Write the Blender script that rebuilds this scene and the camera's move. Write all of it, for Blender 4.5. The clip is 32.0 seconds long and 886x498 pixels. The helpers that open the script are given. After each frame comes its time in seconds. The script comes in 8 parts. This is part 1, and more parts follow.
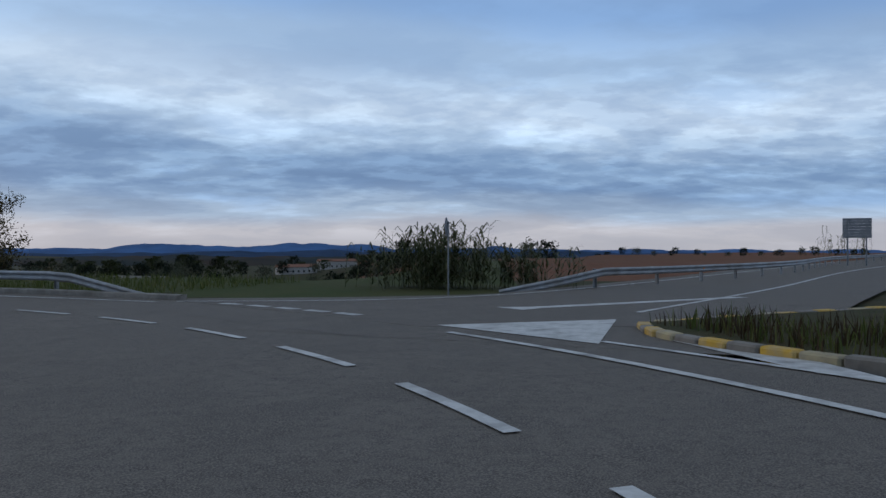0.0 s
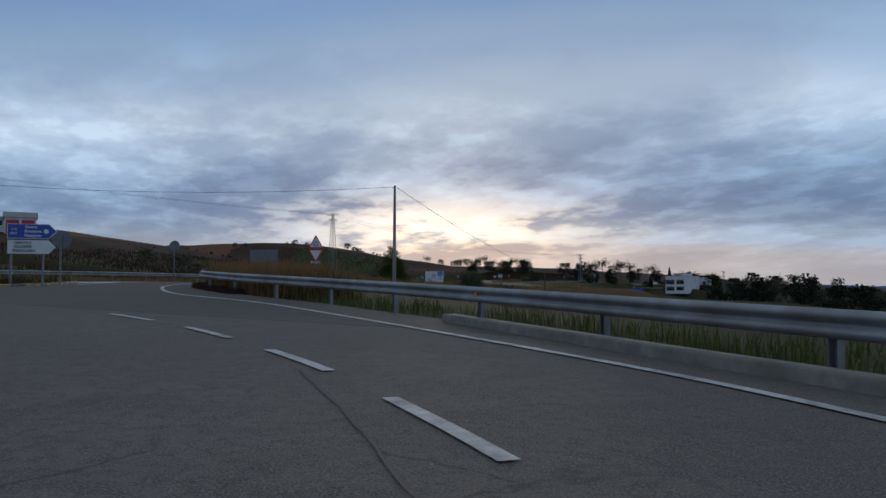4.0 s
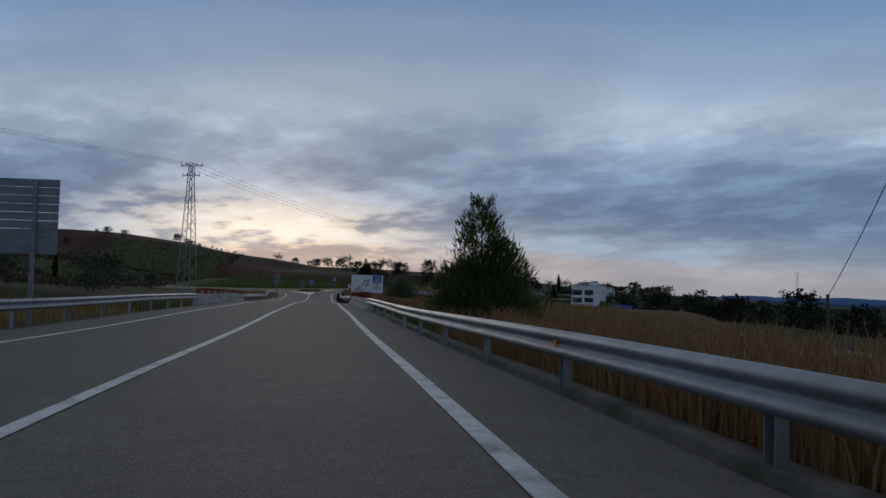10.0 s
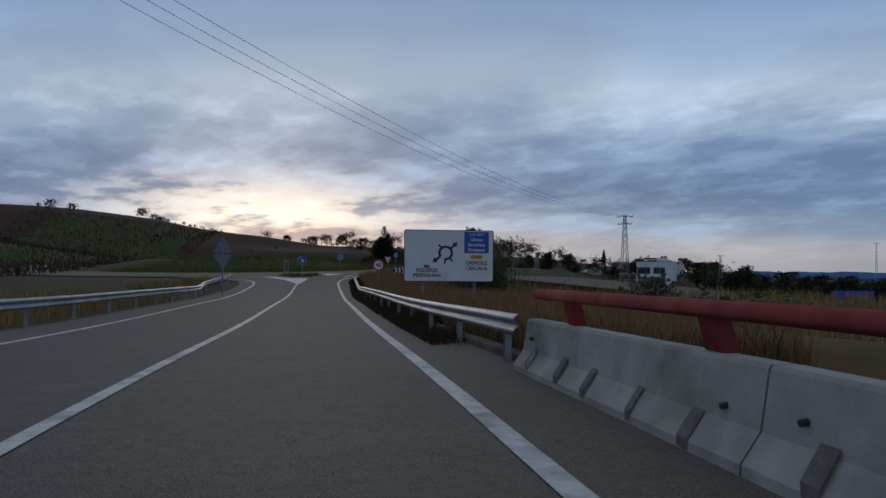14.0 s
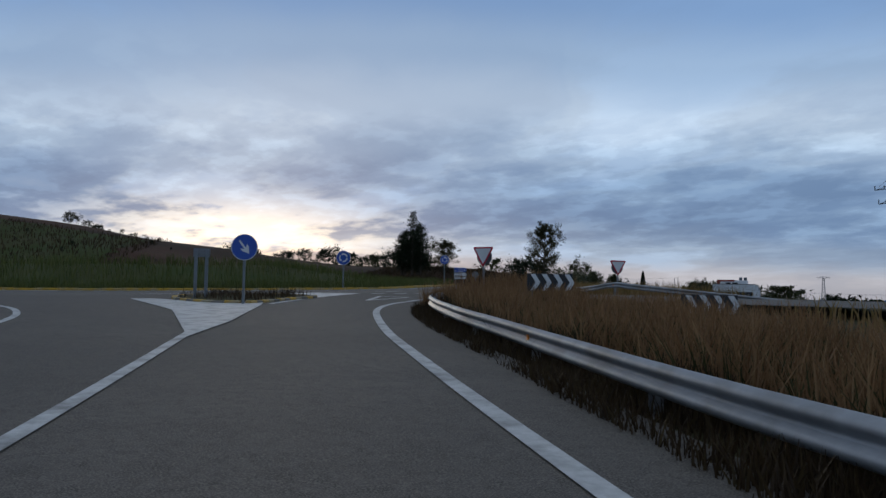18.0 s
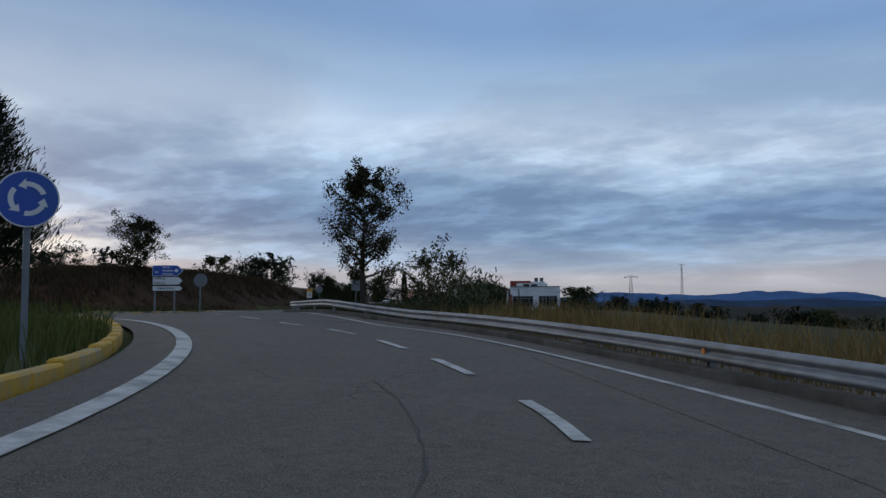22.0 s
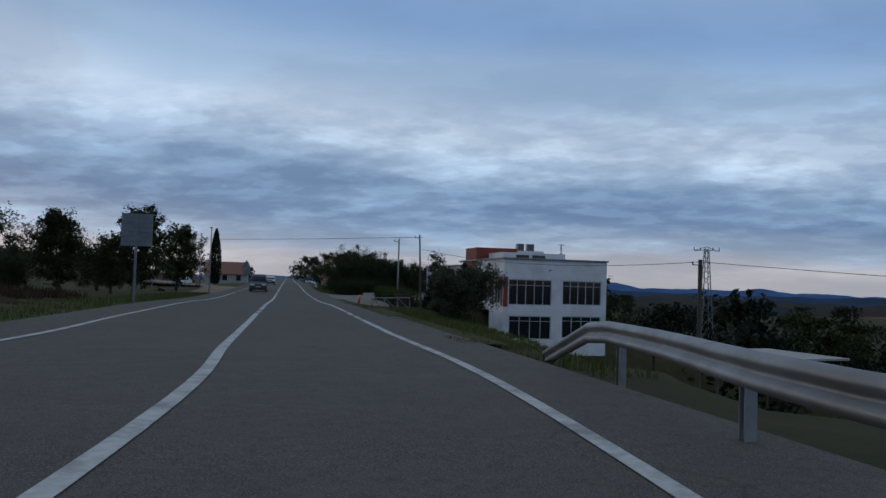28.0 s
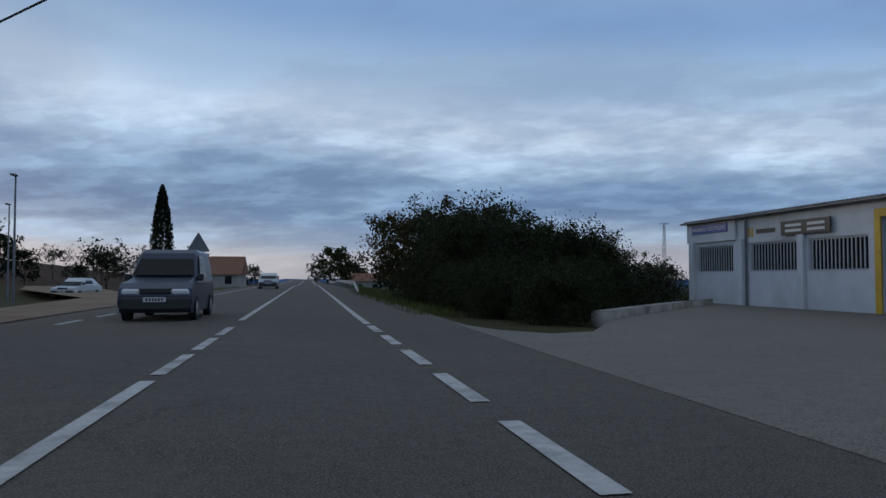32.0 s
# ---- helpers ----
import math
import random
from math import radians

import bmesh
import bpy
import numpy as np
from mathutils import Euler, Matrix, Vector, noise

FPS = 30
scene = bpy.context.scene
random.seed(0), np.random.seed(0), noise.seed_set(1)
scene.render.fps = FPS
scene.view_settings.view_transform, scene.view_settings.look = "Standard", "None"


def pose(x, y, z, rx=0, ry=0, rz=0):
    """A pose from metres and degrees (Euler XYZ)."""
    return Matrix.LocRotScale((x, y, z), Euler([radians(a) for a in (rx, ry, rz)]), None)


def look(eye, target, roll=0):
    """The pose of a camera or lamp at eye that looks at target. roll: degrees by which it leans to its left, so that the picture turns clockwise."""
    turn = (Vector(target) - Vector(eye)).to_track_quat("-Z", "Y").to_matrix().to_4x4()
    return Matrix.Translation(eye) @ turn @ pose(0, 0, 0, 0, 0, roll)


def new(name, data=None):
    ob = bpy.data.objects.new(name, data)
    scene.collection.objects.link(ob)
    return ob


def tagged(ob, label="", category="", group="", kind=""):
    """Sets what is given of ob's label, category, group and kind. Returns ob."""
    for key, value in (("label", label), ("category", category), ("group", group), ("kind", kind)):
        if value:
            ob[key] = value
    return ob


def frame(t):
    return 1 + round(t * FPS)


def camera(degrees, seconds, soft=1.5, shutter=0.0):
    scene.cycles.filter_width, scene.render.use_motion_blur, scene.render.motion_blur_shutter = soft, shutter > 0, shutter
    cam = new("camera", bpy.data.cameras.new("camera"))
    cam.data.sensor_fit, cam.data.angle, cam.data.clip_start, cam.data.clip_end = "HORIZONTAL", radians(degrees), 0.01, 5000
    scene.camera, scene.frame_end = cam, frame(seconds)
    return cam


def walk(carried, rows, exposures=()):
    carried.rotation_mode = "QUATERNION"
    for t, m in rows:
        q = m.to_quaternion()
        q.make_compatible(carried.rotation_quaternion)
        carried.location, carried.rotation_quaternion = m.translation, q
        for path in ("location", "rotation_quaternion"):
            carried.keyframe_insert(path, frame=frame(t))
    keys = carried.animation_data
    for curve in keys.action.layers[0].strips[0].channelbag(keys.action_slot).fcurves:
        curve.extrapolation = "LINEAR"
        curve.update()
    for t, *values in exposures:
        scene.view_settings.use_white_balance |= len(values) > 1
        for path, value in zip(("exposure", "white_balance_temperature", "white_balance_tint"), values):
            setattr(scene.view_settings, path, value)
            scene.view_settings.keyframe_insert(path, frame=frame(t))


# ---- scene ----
cam = camera(61.0, 32.0, soft=1.5)

# seconds, place in metres, turn in degrees
ROWS = [
    (0, 0.76, 0.35, 1.20, 89.79, -0.00, 2.68),
    (0.5, -0.94, 4.56, 1.03, 90.20, -0.01, 11.30),
    (1, -2.98, 8.14, 0.96, 90.37, 0.36, 19.75),
    (1.5, -5.50, 11.47, 0.89, 90.75, 0.49, 28.32),
    (2, -8.42, 14.32, 0.81, 90.70, 0.82, 37.32),
    (2.5, -11.72, 16.68, 0.73, 91.08, 0.72, 46.26),
    (3, -15.54, 18.67, 0.69, 91.62, 1.07, 54.70),
    (3.5, -19.39, 20.08, 0.69, 92.21, 0.24, 62.24),
    (4, -23.12, 20.82, 0.77, 92.41, -0.19, 69.85),
    (4.5, -26.70, 21.02, 0.90, 93.32, 0.16, 76.60),
    (5, -31.37, 20.92, 0.98, 93.40, 0.03, 82.16),
    (5.5, -36.66, 20.53, 1.04, 93.51, -0.12, 84.98),
    (6, -42.43, 20.04, 1.15, 93.72, -0.15, 85.06),
    (6.5, -48.54, 19.71, 1.30, 93.92, -0.22, 82.61),
    (7, -54.48, 19.86, 1.48, 93.65, -0.97, 78.60),
    (7.5, -60.35, 20.51, 1.62, 93.46, -1.14, 73.67),
    (8, -66.29, 21.73, 1.75, 93.65, -1.48, 68.35),
    (8.5, -72.27, 23.48, 1.84, 93.20, -1.47, 63.50),
    (9, -78.45, 25.64, 1.82, 92.44, -1.65, 60.62),
    (9.5, -84.74, 28.08, 1.82, 92.49, -1.71, 58.41),
    (10, -91.23, 30.81, 1.72, 92.77, -1.56, 56.71),
    (10.5, -97.85, 33.75, 1.64, 92.38, -1.42, 56.01),
    (11, -104.51, 36.85, 1.61, 92.46, -1.65, 55.62),
    (11.5, -111.32, 40.01, 1.58, 92.10, -0.57, 55.93),
    (12, -118.31, 43.13, 1.44, 91.65, -0.77, 56.16),
    (12.5, -125.48, 46.31, 1.35, 91.91, -0.77, 56.40),
    (13, -132.94, 49.61, 1.31, 92.06, -0.47, 56.37),
    (13.5, -140.46, 52.90, 1.24, 91.33, -0.65, 56.41),
    (14, -147.88, 56.17, 1.16, 91.33, -0.52, 56.54),
    (14.5, -155.00, 59.27, 1.00, 91.07, -0.24, 56.53),
    (15, -161.53, 62.13, 0.83, 91.17, -0.41, 56.50),
    (15.5, -167.95, 64.94, 0.69, 91.18, -0.63, 56.22),
    (16, -174.27, 67.71, 0.57, 91.17, -0.91, 56.01),
    (16.5, -180.51, 70.46, 0.46, 91.19, -1.18, 55.89),
    (17, -187.10, 73.39, 0.33, 92.26, -1.17, 55.52),
    (17.5, -193.52, 76.33, 0.27, 92.69, -1.22, 55.14),
    (18, -199.43, 79.16, 0.26, 93.29, -0.97, 54.76),
    (18.5, -204.94, 81.95, 0.30, 93.58, -0.91, 53.78),
    (19, -210.53, 84.90, 0.44, 93.86, -0.58, 51.91),
    (19.5, -215.79, 87.97, 0.65, 93.94, -0.49, 48.43),
    (20, -220.92, 91.60, 0.91, 93.66, -0.42, 43.81),
    (20.5, -225.36, 95.47, 1.10, 93.75, -0.94, 38.74),
    (21, -230.03, 100.03, 1.27, 93.91, -0.43, 35.20),
    (21.5, -234.42, 104.47, 1.45, 93.60, -0.09, 33.73),
    (22, -239.04, 109.12, 1.63, 93.54, 0.21, 33.92),
    (22.5, -243.83, 113.75, 1.79, 92.97, 0.53, 35.89),
    (23, -248.66, 118.11, 1.91, 92.83, 0.33, 37.81),
    (23.5, -253.69, 122.49, 2.01, 92.80, 0.48, 39.21),
    (24, -258.92, 126.84, 2.14, 92.43, 0.02, 39.38),
    (24.5, -264.04, 131.13, 2.07, 92.38, 0.42, 38.70),
    (25, -269.00, 135.57, 1.95, 91.46, 0.79, 36.73),
    (25.5, -273.41, 140.11, 1.86, 92.07, -1.51, 33.26),
    (26, -277.89, 145.51, 1.77, 91.95, -2.05, 28.82),
    (26.5, -281.88, 151.26, 1.59, 92.11, -2.05, 24.09),
    (27, -285.60, 157.54, 1.47, 92.05, -1.92, 20.60),
    (27.5, -289.00, 163.98, 1.40, 92.11, -1.83, 18.27),
    (28, -292.28, 170.54, 1.34, 92.28, -1.84, 17.46),
    (28.5, -295.64, 177.24, 1.29, 92.54, -1.90, 17.94),
    (29, -299.21, 183.82, 1.20, 92.12, -1.51, 18.32),
    (29.5, -302.84, 190.47, 1.05, 92.23, -0.85, 18.84),
    (30, -306.43, 197.10, 1.00, 91.73, 0.03, 19.58),
    (30.5, -310.28, 204.03, 1.04, 91.90, 0.25, 20.17),
    (31, -313.87, 210.59, 0.87, 91.96, 0.41, 19.74),
    (31.5, -317.76, 217.66, 0.64, 91.85, 0.21, 19.14),
    (32, -321.47, 224.21, 0.47, 92.15, 0.01, 18.90),
]
EXPOSURES = [(0, 0.25), (2, 0.12), (4, -0.05), (7, -0.2), (9, -0.35), (12, -0.25), (14, -0.15), (18, 0.05), (20, 0.12), (23, 0.03), (26, 0.1), (29, 0.0), (32, 0.05)]
walk(cam, [(t, pose(x, y, z, rx, ry, rz)) for t, x, y, z, rx, ry, rz in ROWS], EXPOSURES)

# ---- light: evening sky under broken cloud, the sun low behind it ----
SUN_AZ, SUN_EL = 68.0, 5.0        # degrees, west of north as the world's y, and above the horizon
SUN_DIR = Vector((-math.sin(radians(SUN_AZ)) * math.cos(radians(SUN_EL)),
                  math.cos(radians(SUN_AZ)) * math.cos(radians(SUN_EL)), math.sin(radians(SUN_EL))))


def build_world():
    w = bpy.data.worlds.new("evening_sky")
    scene.world = w
    w.use_nodes = True
    nt = w.node_tree
    nt.nodes.clear()
    N, L = nt.nodes.new, nt.links.new
    out, bg = N("ShaderNodeOutputWorld"), N("ShaderNodeBackground")
    L(bg.outputs[0], out.inputs[0])
    sky = N("ShaderNodeTexSky")
    sky.sky_type = "NISHITA"
    sky.sun_disc = False
    sky.sun_elevation = radians(SUN_EL)
    sky.sun_rotation = radians(-SUN_AZ)
    sky.air_density, sky.dust_density = 1.2, 1.5
    tc = N("ShaderNodeTexCoord")
    sep = N("ShaderNodeSeparateXYZ")
    L(tc.outputs["Generated"], sep.inputs[0])

    def math_node(op, a, b=None, clamp=False):
        m = N("ShaderNodeMath")
        m.operation, m.use_clamp = op, clamp
        for i, v in enumerate((a, b)):
            if v is None:
                continue
            if isinstance(v, (int, float)):
                m.inputs[i].default_value = v
            else:
                L(v, m.inputs[i])
        return m.outputs[0]

    def ramp(fac, stops, ease="EASE"):
        r = N("ShaderNodeValToRGB")
        r.color_ramp.interpolation = ease
        el = r.color_ramp.elements
        while len(el) < len(stops):
            el.new(0.5)
        for e, (p, c) in zip(el, stops):
            e.position, e.color = p, (*c, 1) if len(c) == 3 else c
        L(fac, r.inputs[0])
        return r.outputs[0]

    def mix(kind, fac, a, b):
        m = N("ShaderNodeMix")
        m.data_type, m.blend_type = "RGBA", kind
        for sock, v in ((m.inputs[0], fac), (m.inputs[6], a), (m.inputs[7], b)):
            if isinstance(v, (int, float)):
                sock.default_value = v
            elif isinstance(v, tuple):
                sock.default_value = (*v, 1)
            else:
                L(v, sock)
        return m.outputs[2]

    z = sep.outputs[2]
    zc = math_node("MAXIMUM", z, 0.0)
    # the cloud sheet, seen in perspective
    den = math_node("ADD", zc, 0.17)
    px, py = math_node("DIVIDE", sep.outputs[0], den), math_node("DIVIDE", sep.outputs[1], den)
    plane = N("ShaderNodeCombineXYZ")
    L(px, plane.inputs[0]), L(py, plane.inputs[1])
    rot = N("ShaderNodeMapping")
    rot.inputs["Rotation"].default_value = (0, 0, radians(-30))
    rot.inputs["Scale"].default_value = (0.8, 1.0, 1.0)
    L(plane.outputs[0], rot.inputs[0])

    def noise_node(scale, detail, rough, dist, shift=0.0):
        sh = N("ShaderNodeVectorMath")
        sh.operation = "ADD"
        sh.inputs[1].default_value = (shift, shift * 0.7, shift * 0.3)
        L(rot.outputs[0], sh.inputs[0])
        n = N("ShaderNodeTexNoise")
        n.inputs["Scale"].default_value = scale
        n.inputs["Detail"].default_value = detail
        n.inputs["Roughness"].default_value = rough
        n.inputs["Distortion"].default_value = dist
        L(sh.outputs[0], n.inputs["Vector"])
        return n.outputs[0]

    big = noise_node(0.34, 4, 0.5, 0.5, 3.1)
    mid = noise_node(1.15, 7, 0.56, 0.15, 8.2)
    ripple = noise_node(5.5, 5, 0.55, 0.0, 1.7)
    # how far round towards the sun
    dv = N("ShaderNodeVectorMath")
    dv.operation = "DOT_PRODUCT"
    L(tc.outputs["Generated"], dv.inputs[0])
    dv.inputs[1].default_value = (-math.sin(radians(SUN_AZ + 2)), math.cos(radians(SUN_AZ + 2)), 0.0)
    toward = math_node("MAXIMUM", dv.outputs["Value"], 0.0)
    # wavy height: the cloud banks rise and dip, and climb towards the sun's side
    wob = math_node("ADD", math_node("MULTIPLY", math_node("SUBTRACT", big, 0.5), 0.16), math_node("MULTIPLY", math_node("SUBTRACT", mid, 0.5), 0.10))
    amp = ramp(zc, [(0.0, (0.05, 0.05, 0.05)), (0.05, (0.5, 0.5, 0.5)), (0.14, (1.0, 1.0, 1.0))])
    zw = math_node("ADD", zc, math_node("MULTIPLY", wob, amp))
    zw = math_node("ADD", zw, math_node("MULTIPLY", math_node("SUBTRACT", 0.75, toward), math_node("MULTIPLY", zc, 0.35)))
    # colour by height: haze, pale streaks, slate bank, pale arch, blue grey
    base = ramp(zw, [(0.0, (0.41, 0.415, 0.465)), (0.025, (0.45, 0.455, 0.51)), (0.055, (0.31, 0.405, 0.55)), (0.085, (0.20, 0.31, 0.495)), (0.12, (0.21, 0.325, 0.515)),
                     (0.16, (0.33, 0.45, 0.63)), (0.20, (0.45, 0.565, 0.73)), (0.27, (0.30, 0.43, 0.63)), (0.34, (0.20, 0.335, 0.58)), (0.52, (0.30, 0.40, 0.56)), (1.0, (0.36, 0.43, 0.54))])
    shade = ramp(mid, [(0.38, (0.72, 0.77, 0.83)), (0.47, (0.86, 0.90, 0.94)), (0.52, (1.06, 1.06, 1.04)), (0.62, (1.40, 1.41, 1.38))])
    low = ramp(zc, [(0.0, (0.2, 0.2, 0.2)), (0.05, (0.85, 0.85, 0.85)), (0.20, (0.6, 0.6, 0.6)), (0.34, (0.2, 0.2, 0.2))])
    clouded = mix("MULTIPLY", low, base, shade)
    rip = ramp(ripple, [(0.42, (0.84, 0.87, 0.91)), (0.50, (1.0, 1.0, 1.0)), (0.60, (1.25, 1.24, 1.20))])
    ripm = ramp(zc, [(0.03, (0.0, 0.0, 0.0)), (0.09, (0.8, 0.8, 0.8)), (0.18, (0.6, 0.6, 0.6)), (0.26, (0.0, 0.0, 0.0))])
    clouded = mix("MULTIPLY", ripm, clouded, rip)
    # the glow of the hidden sun through gaps, wide along the horizon
    el2 = math_node("SUBTRACT", zc, 0.075)
    band = math_node("POWER", 2.718, math_node("MULTIPLY", math_node("MULTIPLY", el2, el2), -520.0))
    core = math_node("MULTIPLY", math_node("POWER", toward, 60.0), band)
    wide = math_node("MULTIPLY", math_node("POWER", toward, 8.0), math_node("POWER", 2.718, math_node("MULTIPLY", zc, -42.0)))
    gaps = ramp(math_node("ADD", math_node("MULTIPLY", mid, 0.6), math_node("MULTIPLY", ripple, 0.4)), [(0.45, (0.05, 0.05, 0.05)), (0.55, (1.0, 1.0, 1.0))])
    c1 = mix("MULTIPLY", 1.0, gaps, (1.05, 0.80, 0.42))
    glow = mix("MIX", core, (0.0, 0.0, 0.0), c1)
    warm = mix("MIX", wide, (0.0, 0.0, 0.0), (0.11, 0.075, 0.05))
    lit = mix("ADD", 1.0, mix("ADD", 1.0, clouded, glow), warm)
    skyc = mix("MULTIPLY", 1.0, sky.outputs[0], (0.05, 0.05, 0.05))
    total = mix("MIX", 0.92, skyc, lit)
    L(total, bg.inputs[0])
    bg.inputs[1].default_value = 1.0


build_world()
sun = new("sun", bpy.data.lights.new("sun", "SUN"))
sun.data.energy, sun.data.angle, sun.data.color = 0.5, radians(14), (1.0, 0.86, 0.68)
sun.matrix_world = look((0, 0, 60), Vector((0, 0, 60)) - SUN_DIR * 10)

# ---- materials ----
def mat(name, color, rough=0.8, metal=0.0, color2=None, scale=4.0, color3=None, scale3=0.35, bump=0.0, bscale=60.0, random_tint=0.0, detail=6.0, spread=(0.35, 0.65), backlit=0.0):
    """A surface of two blended colours at one size, a third at another, with relief."""
    m = bpy.data.materials.new(name)
    m.use_nodes = True
    nt = m.node_tree
    N, L = nt.nodes.new, nt.links.new
    b = nt.nodes["Principled BSDF"]
    b.inputs["Roughness"].default_value, b.inputs["Metallic"].default_value = rough, metal
    if rough >= 0.94:
        b.inputs["Specular IOR Level"].default_value = 0.08
    tc = N("ShaderNodeTexCoord")
    geo = N("ShaderNodeNewGeometry")
    pos = geo.outputs["Position"]

    def noise_at(s, d=detail):
        n = N("ShaderNodeTexNoise")
        n.inputs["Scale"].default_value, n.inputs["Detail"].default_value = s, d
        n.inputs["Roughness"].default_value = 0.6
        L(pos, n.inputs["Vector"])
        return n.outputs[0]

    def mix(fac, a, c):
        x = N("ShaderNodeMix")
        x.data_type = "RGBA"
        L(fac, x.inputs[0])
        for sock, v in ((x.inputs[6], a), (x.inputs[7], c)):
            if isinstance(v, tuple):
                sock.default_value = (*v, 1)
            else:
                L(v, sock)
        return x.outputs[2]

    def spreadof(v, lo, hi):
        r = N("ShaderNodeMapRange")
        r.inputs[1].default_value, r.inputs[2].default_value = lo, hi
        L(v, r.inputs[0])
        return r.outputs[0]

    col = None
    if color2:
        col = mix(spreadof(noise_at(scale), *spread), color, color2)
    if color3:
        col = mix(spreadof(noise_at(scale3, 4), 0.45, 0.7), col if col else color, color3)
    if random_tint:
        info = N("ShaderNodeObjectInfo")
        hv = N("ShaderNodeHueSaturation")
        v = N("ShaderNodeMapRange")
        v.inputs[3].default_value, v.inputs[4].default_value = 1 - random_tint, 1 + random_tint
        L(info.outputs["Random"], v.inputs[0])
        L(v.outputs[0], hv.inputs["Value"])
        if col:
            L(col, hv.inputs["Color"])
        else:
            hv.inputs["Color"].default_value = (*color, 1)
        col = hv.outputs[0]
    if col:
        L(col, b.inputs["Base Color"])
    else:
        b.inputs["Base Color"].default_value = (*color, 1)
    if bump:
        bn = N("ShaderNodeBump")
        bn.inputs["Strength"].default_value, bn.inputs["Distance"].default_value = bump, 0.02
        L(noise_at(bscale, 5), bn.inputs["Height"])
        L(bn.outputs[0], b.inputs["Normal"])
    return m


def leaf_mat(name, c1, c2, c3, rough=0.6):
    """Leaves: each island its own shade, some light through them."""
    m = bpy.data.materials.new(name)
    m.use_nodes = True
    nt = m.node_tree
    N, L = nt.nodes.new, nt.links.new
    b = nt.nodes["Principled BSDF"]
    g = N("ShaderNodeNewGeometry")
    r = N("ShaderNodeValToRGB")
    el = r.color_ramp.elements
    el.new(0.5)
    for e, p, c in zip(el, (0.0, 0.5, 1.0), (c1, c2, c3)):
        e.position, e.color = p, (*c, 1)
    L(g.outputs["Random Per Island"], r.inputs[0])
    L(r.outputs[0], b.inputs["Base Color"])
    b.inputs["Roughness"].default_value = rough
    b.inputs["Specular IOR Level"].default_value = 0.15
    tr = N("ShaderNodeBsdfTranslucent")
    L(r.outputs[0], tr.inputs[0])
    mx = N("ShaderNodeMixShader")
    mx.inputs[0].default_value = 0.25
    L(b.outputs[0], mx.inputs[1]), L(tr.outputs[0], mx.inputs[2])
    L(mx.outputs[0], nt.nodes["Material Output"].inputs[0])
    return m


def asphalt_mat(name, base, light, dark, crack=0.0):
    m = bpy.data.materials.new(name)
    m.use_nodes = True
    nt = m.node_tree
    N, L = nt.nodes.new, nt.links.new
    b = nt.nodes["Principled BSDF"]
    pos = N("ShaderNodeNewGeometry").outputs["Position"]

    def noise_at(s, d=5, dist=0.0):
        n = N("ShaderNodeTexNoise")
        n.inputs["Scale"].default_value, n.inputs["Detail"].default_value, n.inputs["Distortion"].default_value = s, d, dist
        L(pos, n.inputs["Vector"])
        return n.outputs[0]

    def rng(v, lo, hi):
        r = N("ShaderNodeMapRange")
        r.inputs[1].default_value, r.inputs[2].default_value = lo, hi
        L(v, r.inputs[0])
        return r.outputs[0]

    def mix(fac, a, c):
        x = N("ShaderNodeMix")
        x.data_type = "RGBA"
        L(fac, x.inputs[0])
        for sock, v in ((x.inputs[6], a), (x.inputs[7], c)):
            if isinstance(v, tuple):
                sock.default_value = (*v, 1)
            else:
                L(v, sock)
        return x.outputs[2]

    col = mix(rng(noise_at(0.22, 4, 0.5), 0.38, 0.66), base, light)          # broad wear
    col = mix(rng(noise_at(0.9, 6, 1.2), 0.47, 0.72), col, dark)             # patches
    col = mix(rng(noise_at(7.0, 6, 0.3), 0.42, 0.70), col, tuple(c * 0.80 for c in dark))   # mottling
    grain = N("ShaderNodeTexVoronoi")
    grain.inputs["Scale"].default_value = 70.0
    L(pos, grain.inputs["Vector"])
    col = mix(rng(grain.outputs["Distance"], 0.30, 0.80), col, tuple(min(1, c * 1.5) for c in light))
    if crack:
        warp = N("ShaderNodeTexNoise")
        warp.inputs["Scale"].default_value, warp.inputs["Detail"].default_value = 0.9, 5
        L(pos, warp.inputs["Vector"])
        ad = N("ShaderNodeMix")
        ad.data_type = "VECTOR"
        ad.inputs[0].default_value = 0.55
        L(pos, ad.inputs[4]), L(warp.outputs["Color"], ad.inputs[5])
        v = N("ShaderNodeTexVoronoi")
        v.feature = "DISTANCE_TO_EDGE"
        v.inputs["Scale"].default_value = 1.1
        L(ad.outputs[1], v.inputs["Vector"])
        line = N("ShaderNodeMapRange")
        line.inputs[1].default_value, line.inputs[2].default_value = 0.004, 0.014
        line.inputs[3].default_value, line.inputs[4].default_value = 1.0, 0.0
        L(v.outputs["Distance"], line.inputs[0])
        where = rng(noise_at(0.16, 3), 0.58, 0.66)
        both = N("ShaderNodeMath")
        both.operation = "MULTIPLY"
        L(line.outputs[0], both.inputs[0]), L(where, both.inputs[1])
        amt = N("ShaderNodeMath")
        amt.operation = "MULTIPLY"
        L(both.outputs[0], amt.inputs[0])
        amt.inputs[1].default_value = crack
        col = mix(amt.outputs[0], col, (0.012, 0.012, 0.013))
    L(col, b.inputs["Base Color"])
    b.inputs["Roughness"].default_value = 0.85
    b.inputs["Specular IOR Level"].default_value = 0.3
    bn = N("ShaderNodeBump")
    bn.inputs["Strength"].default_value, bn.inputs["Distance"].default_value = 0.5, 0.01
    L(grain.outputs["Distance"], bn.inputs["Height"])
    L(bn.outputs[0], b.inputs["Normal"])
    return m


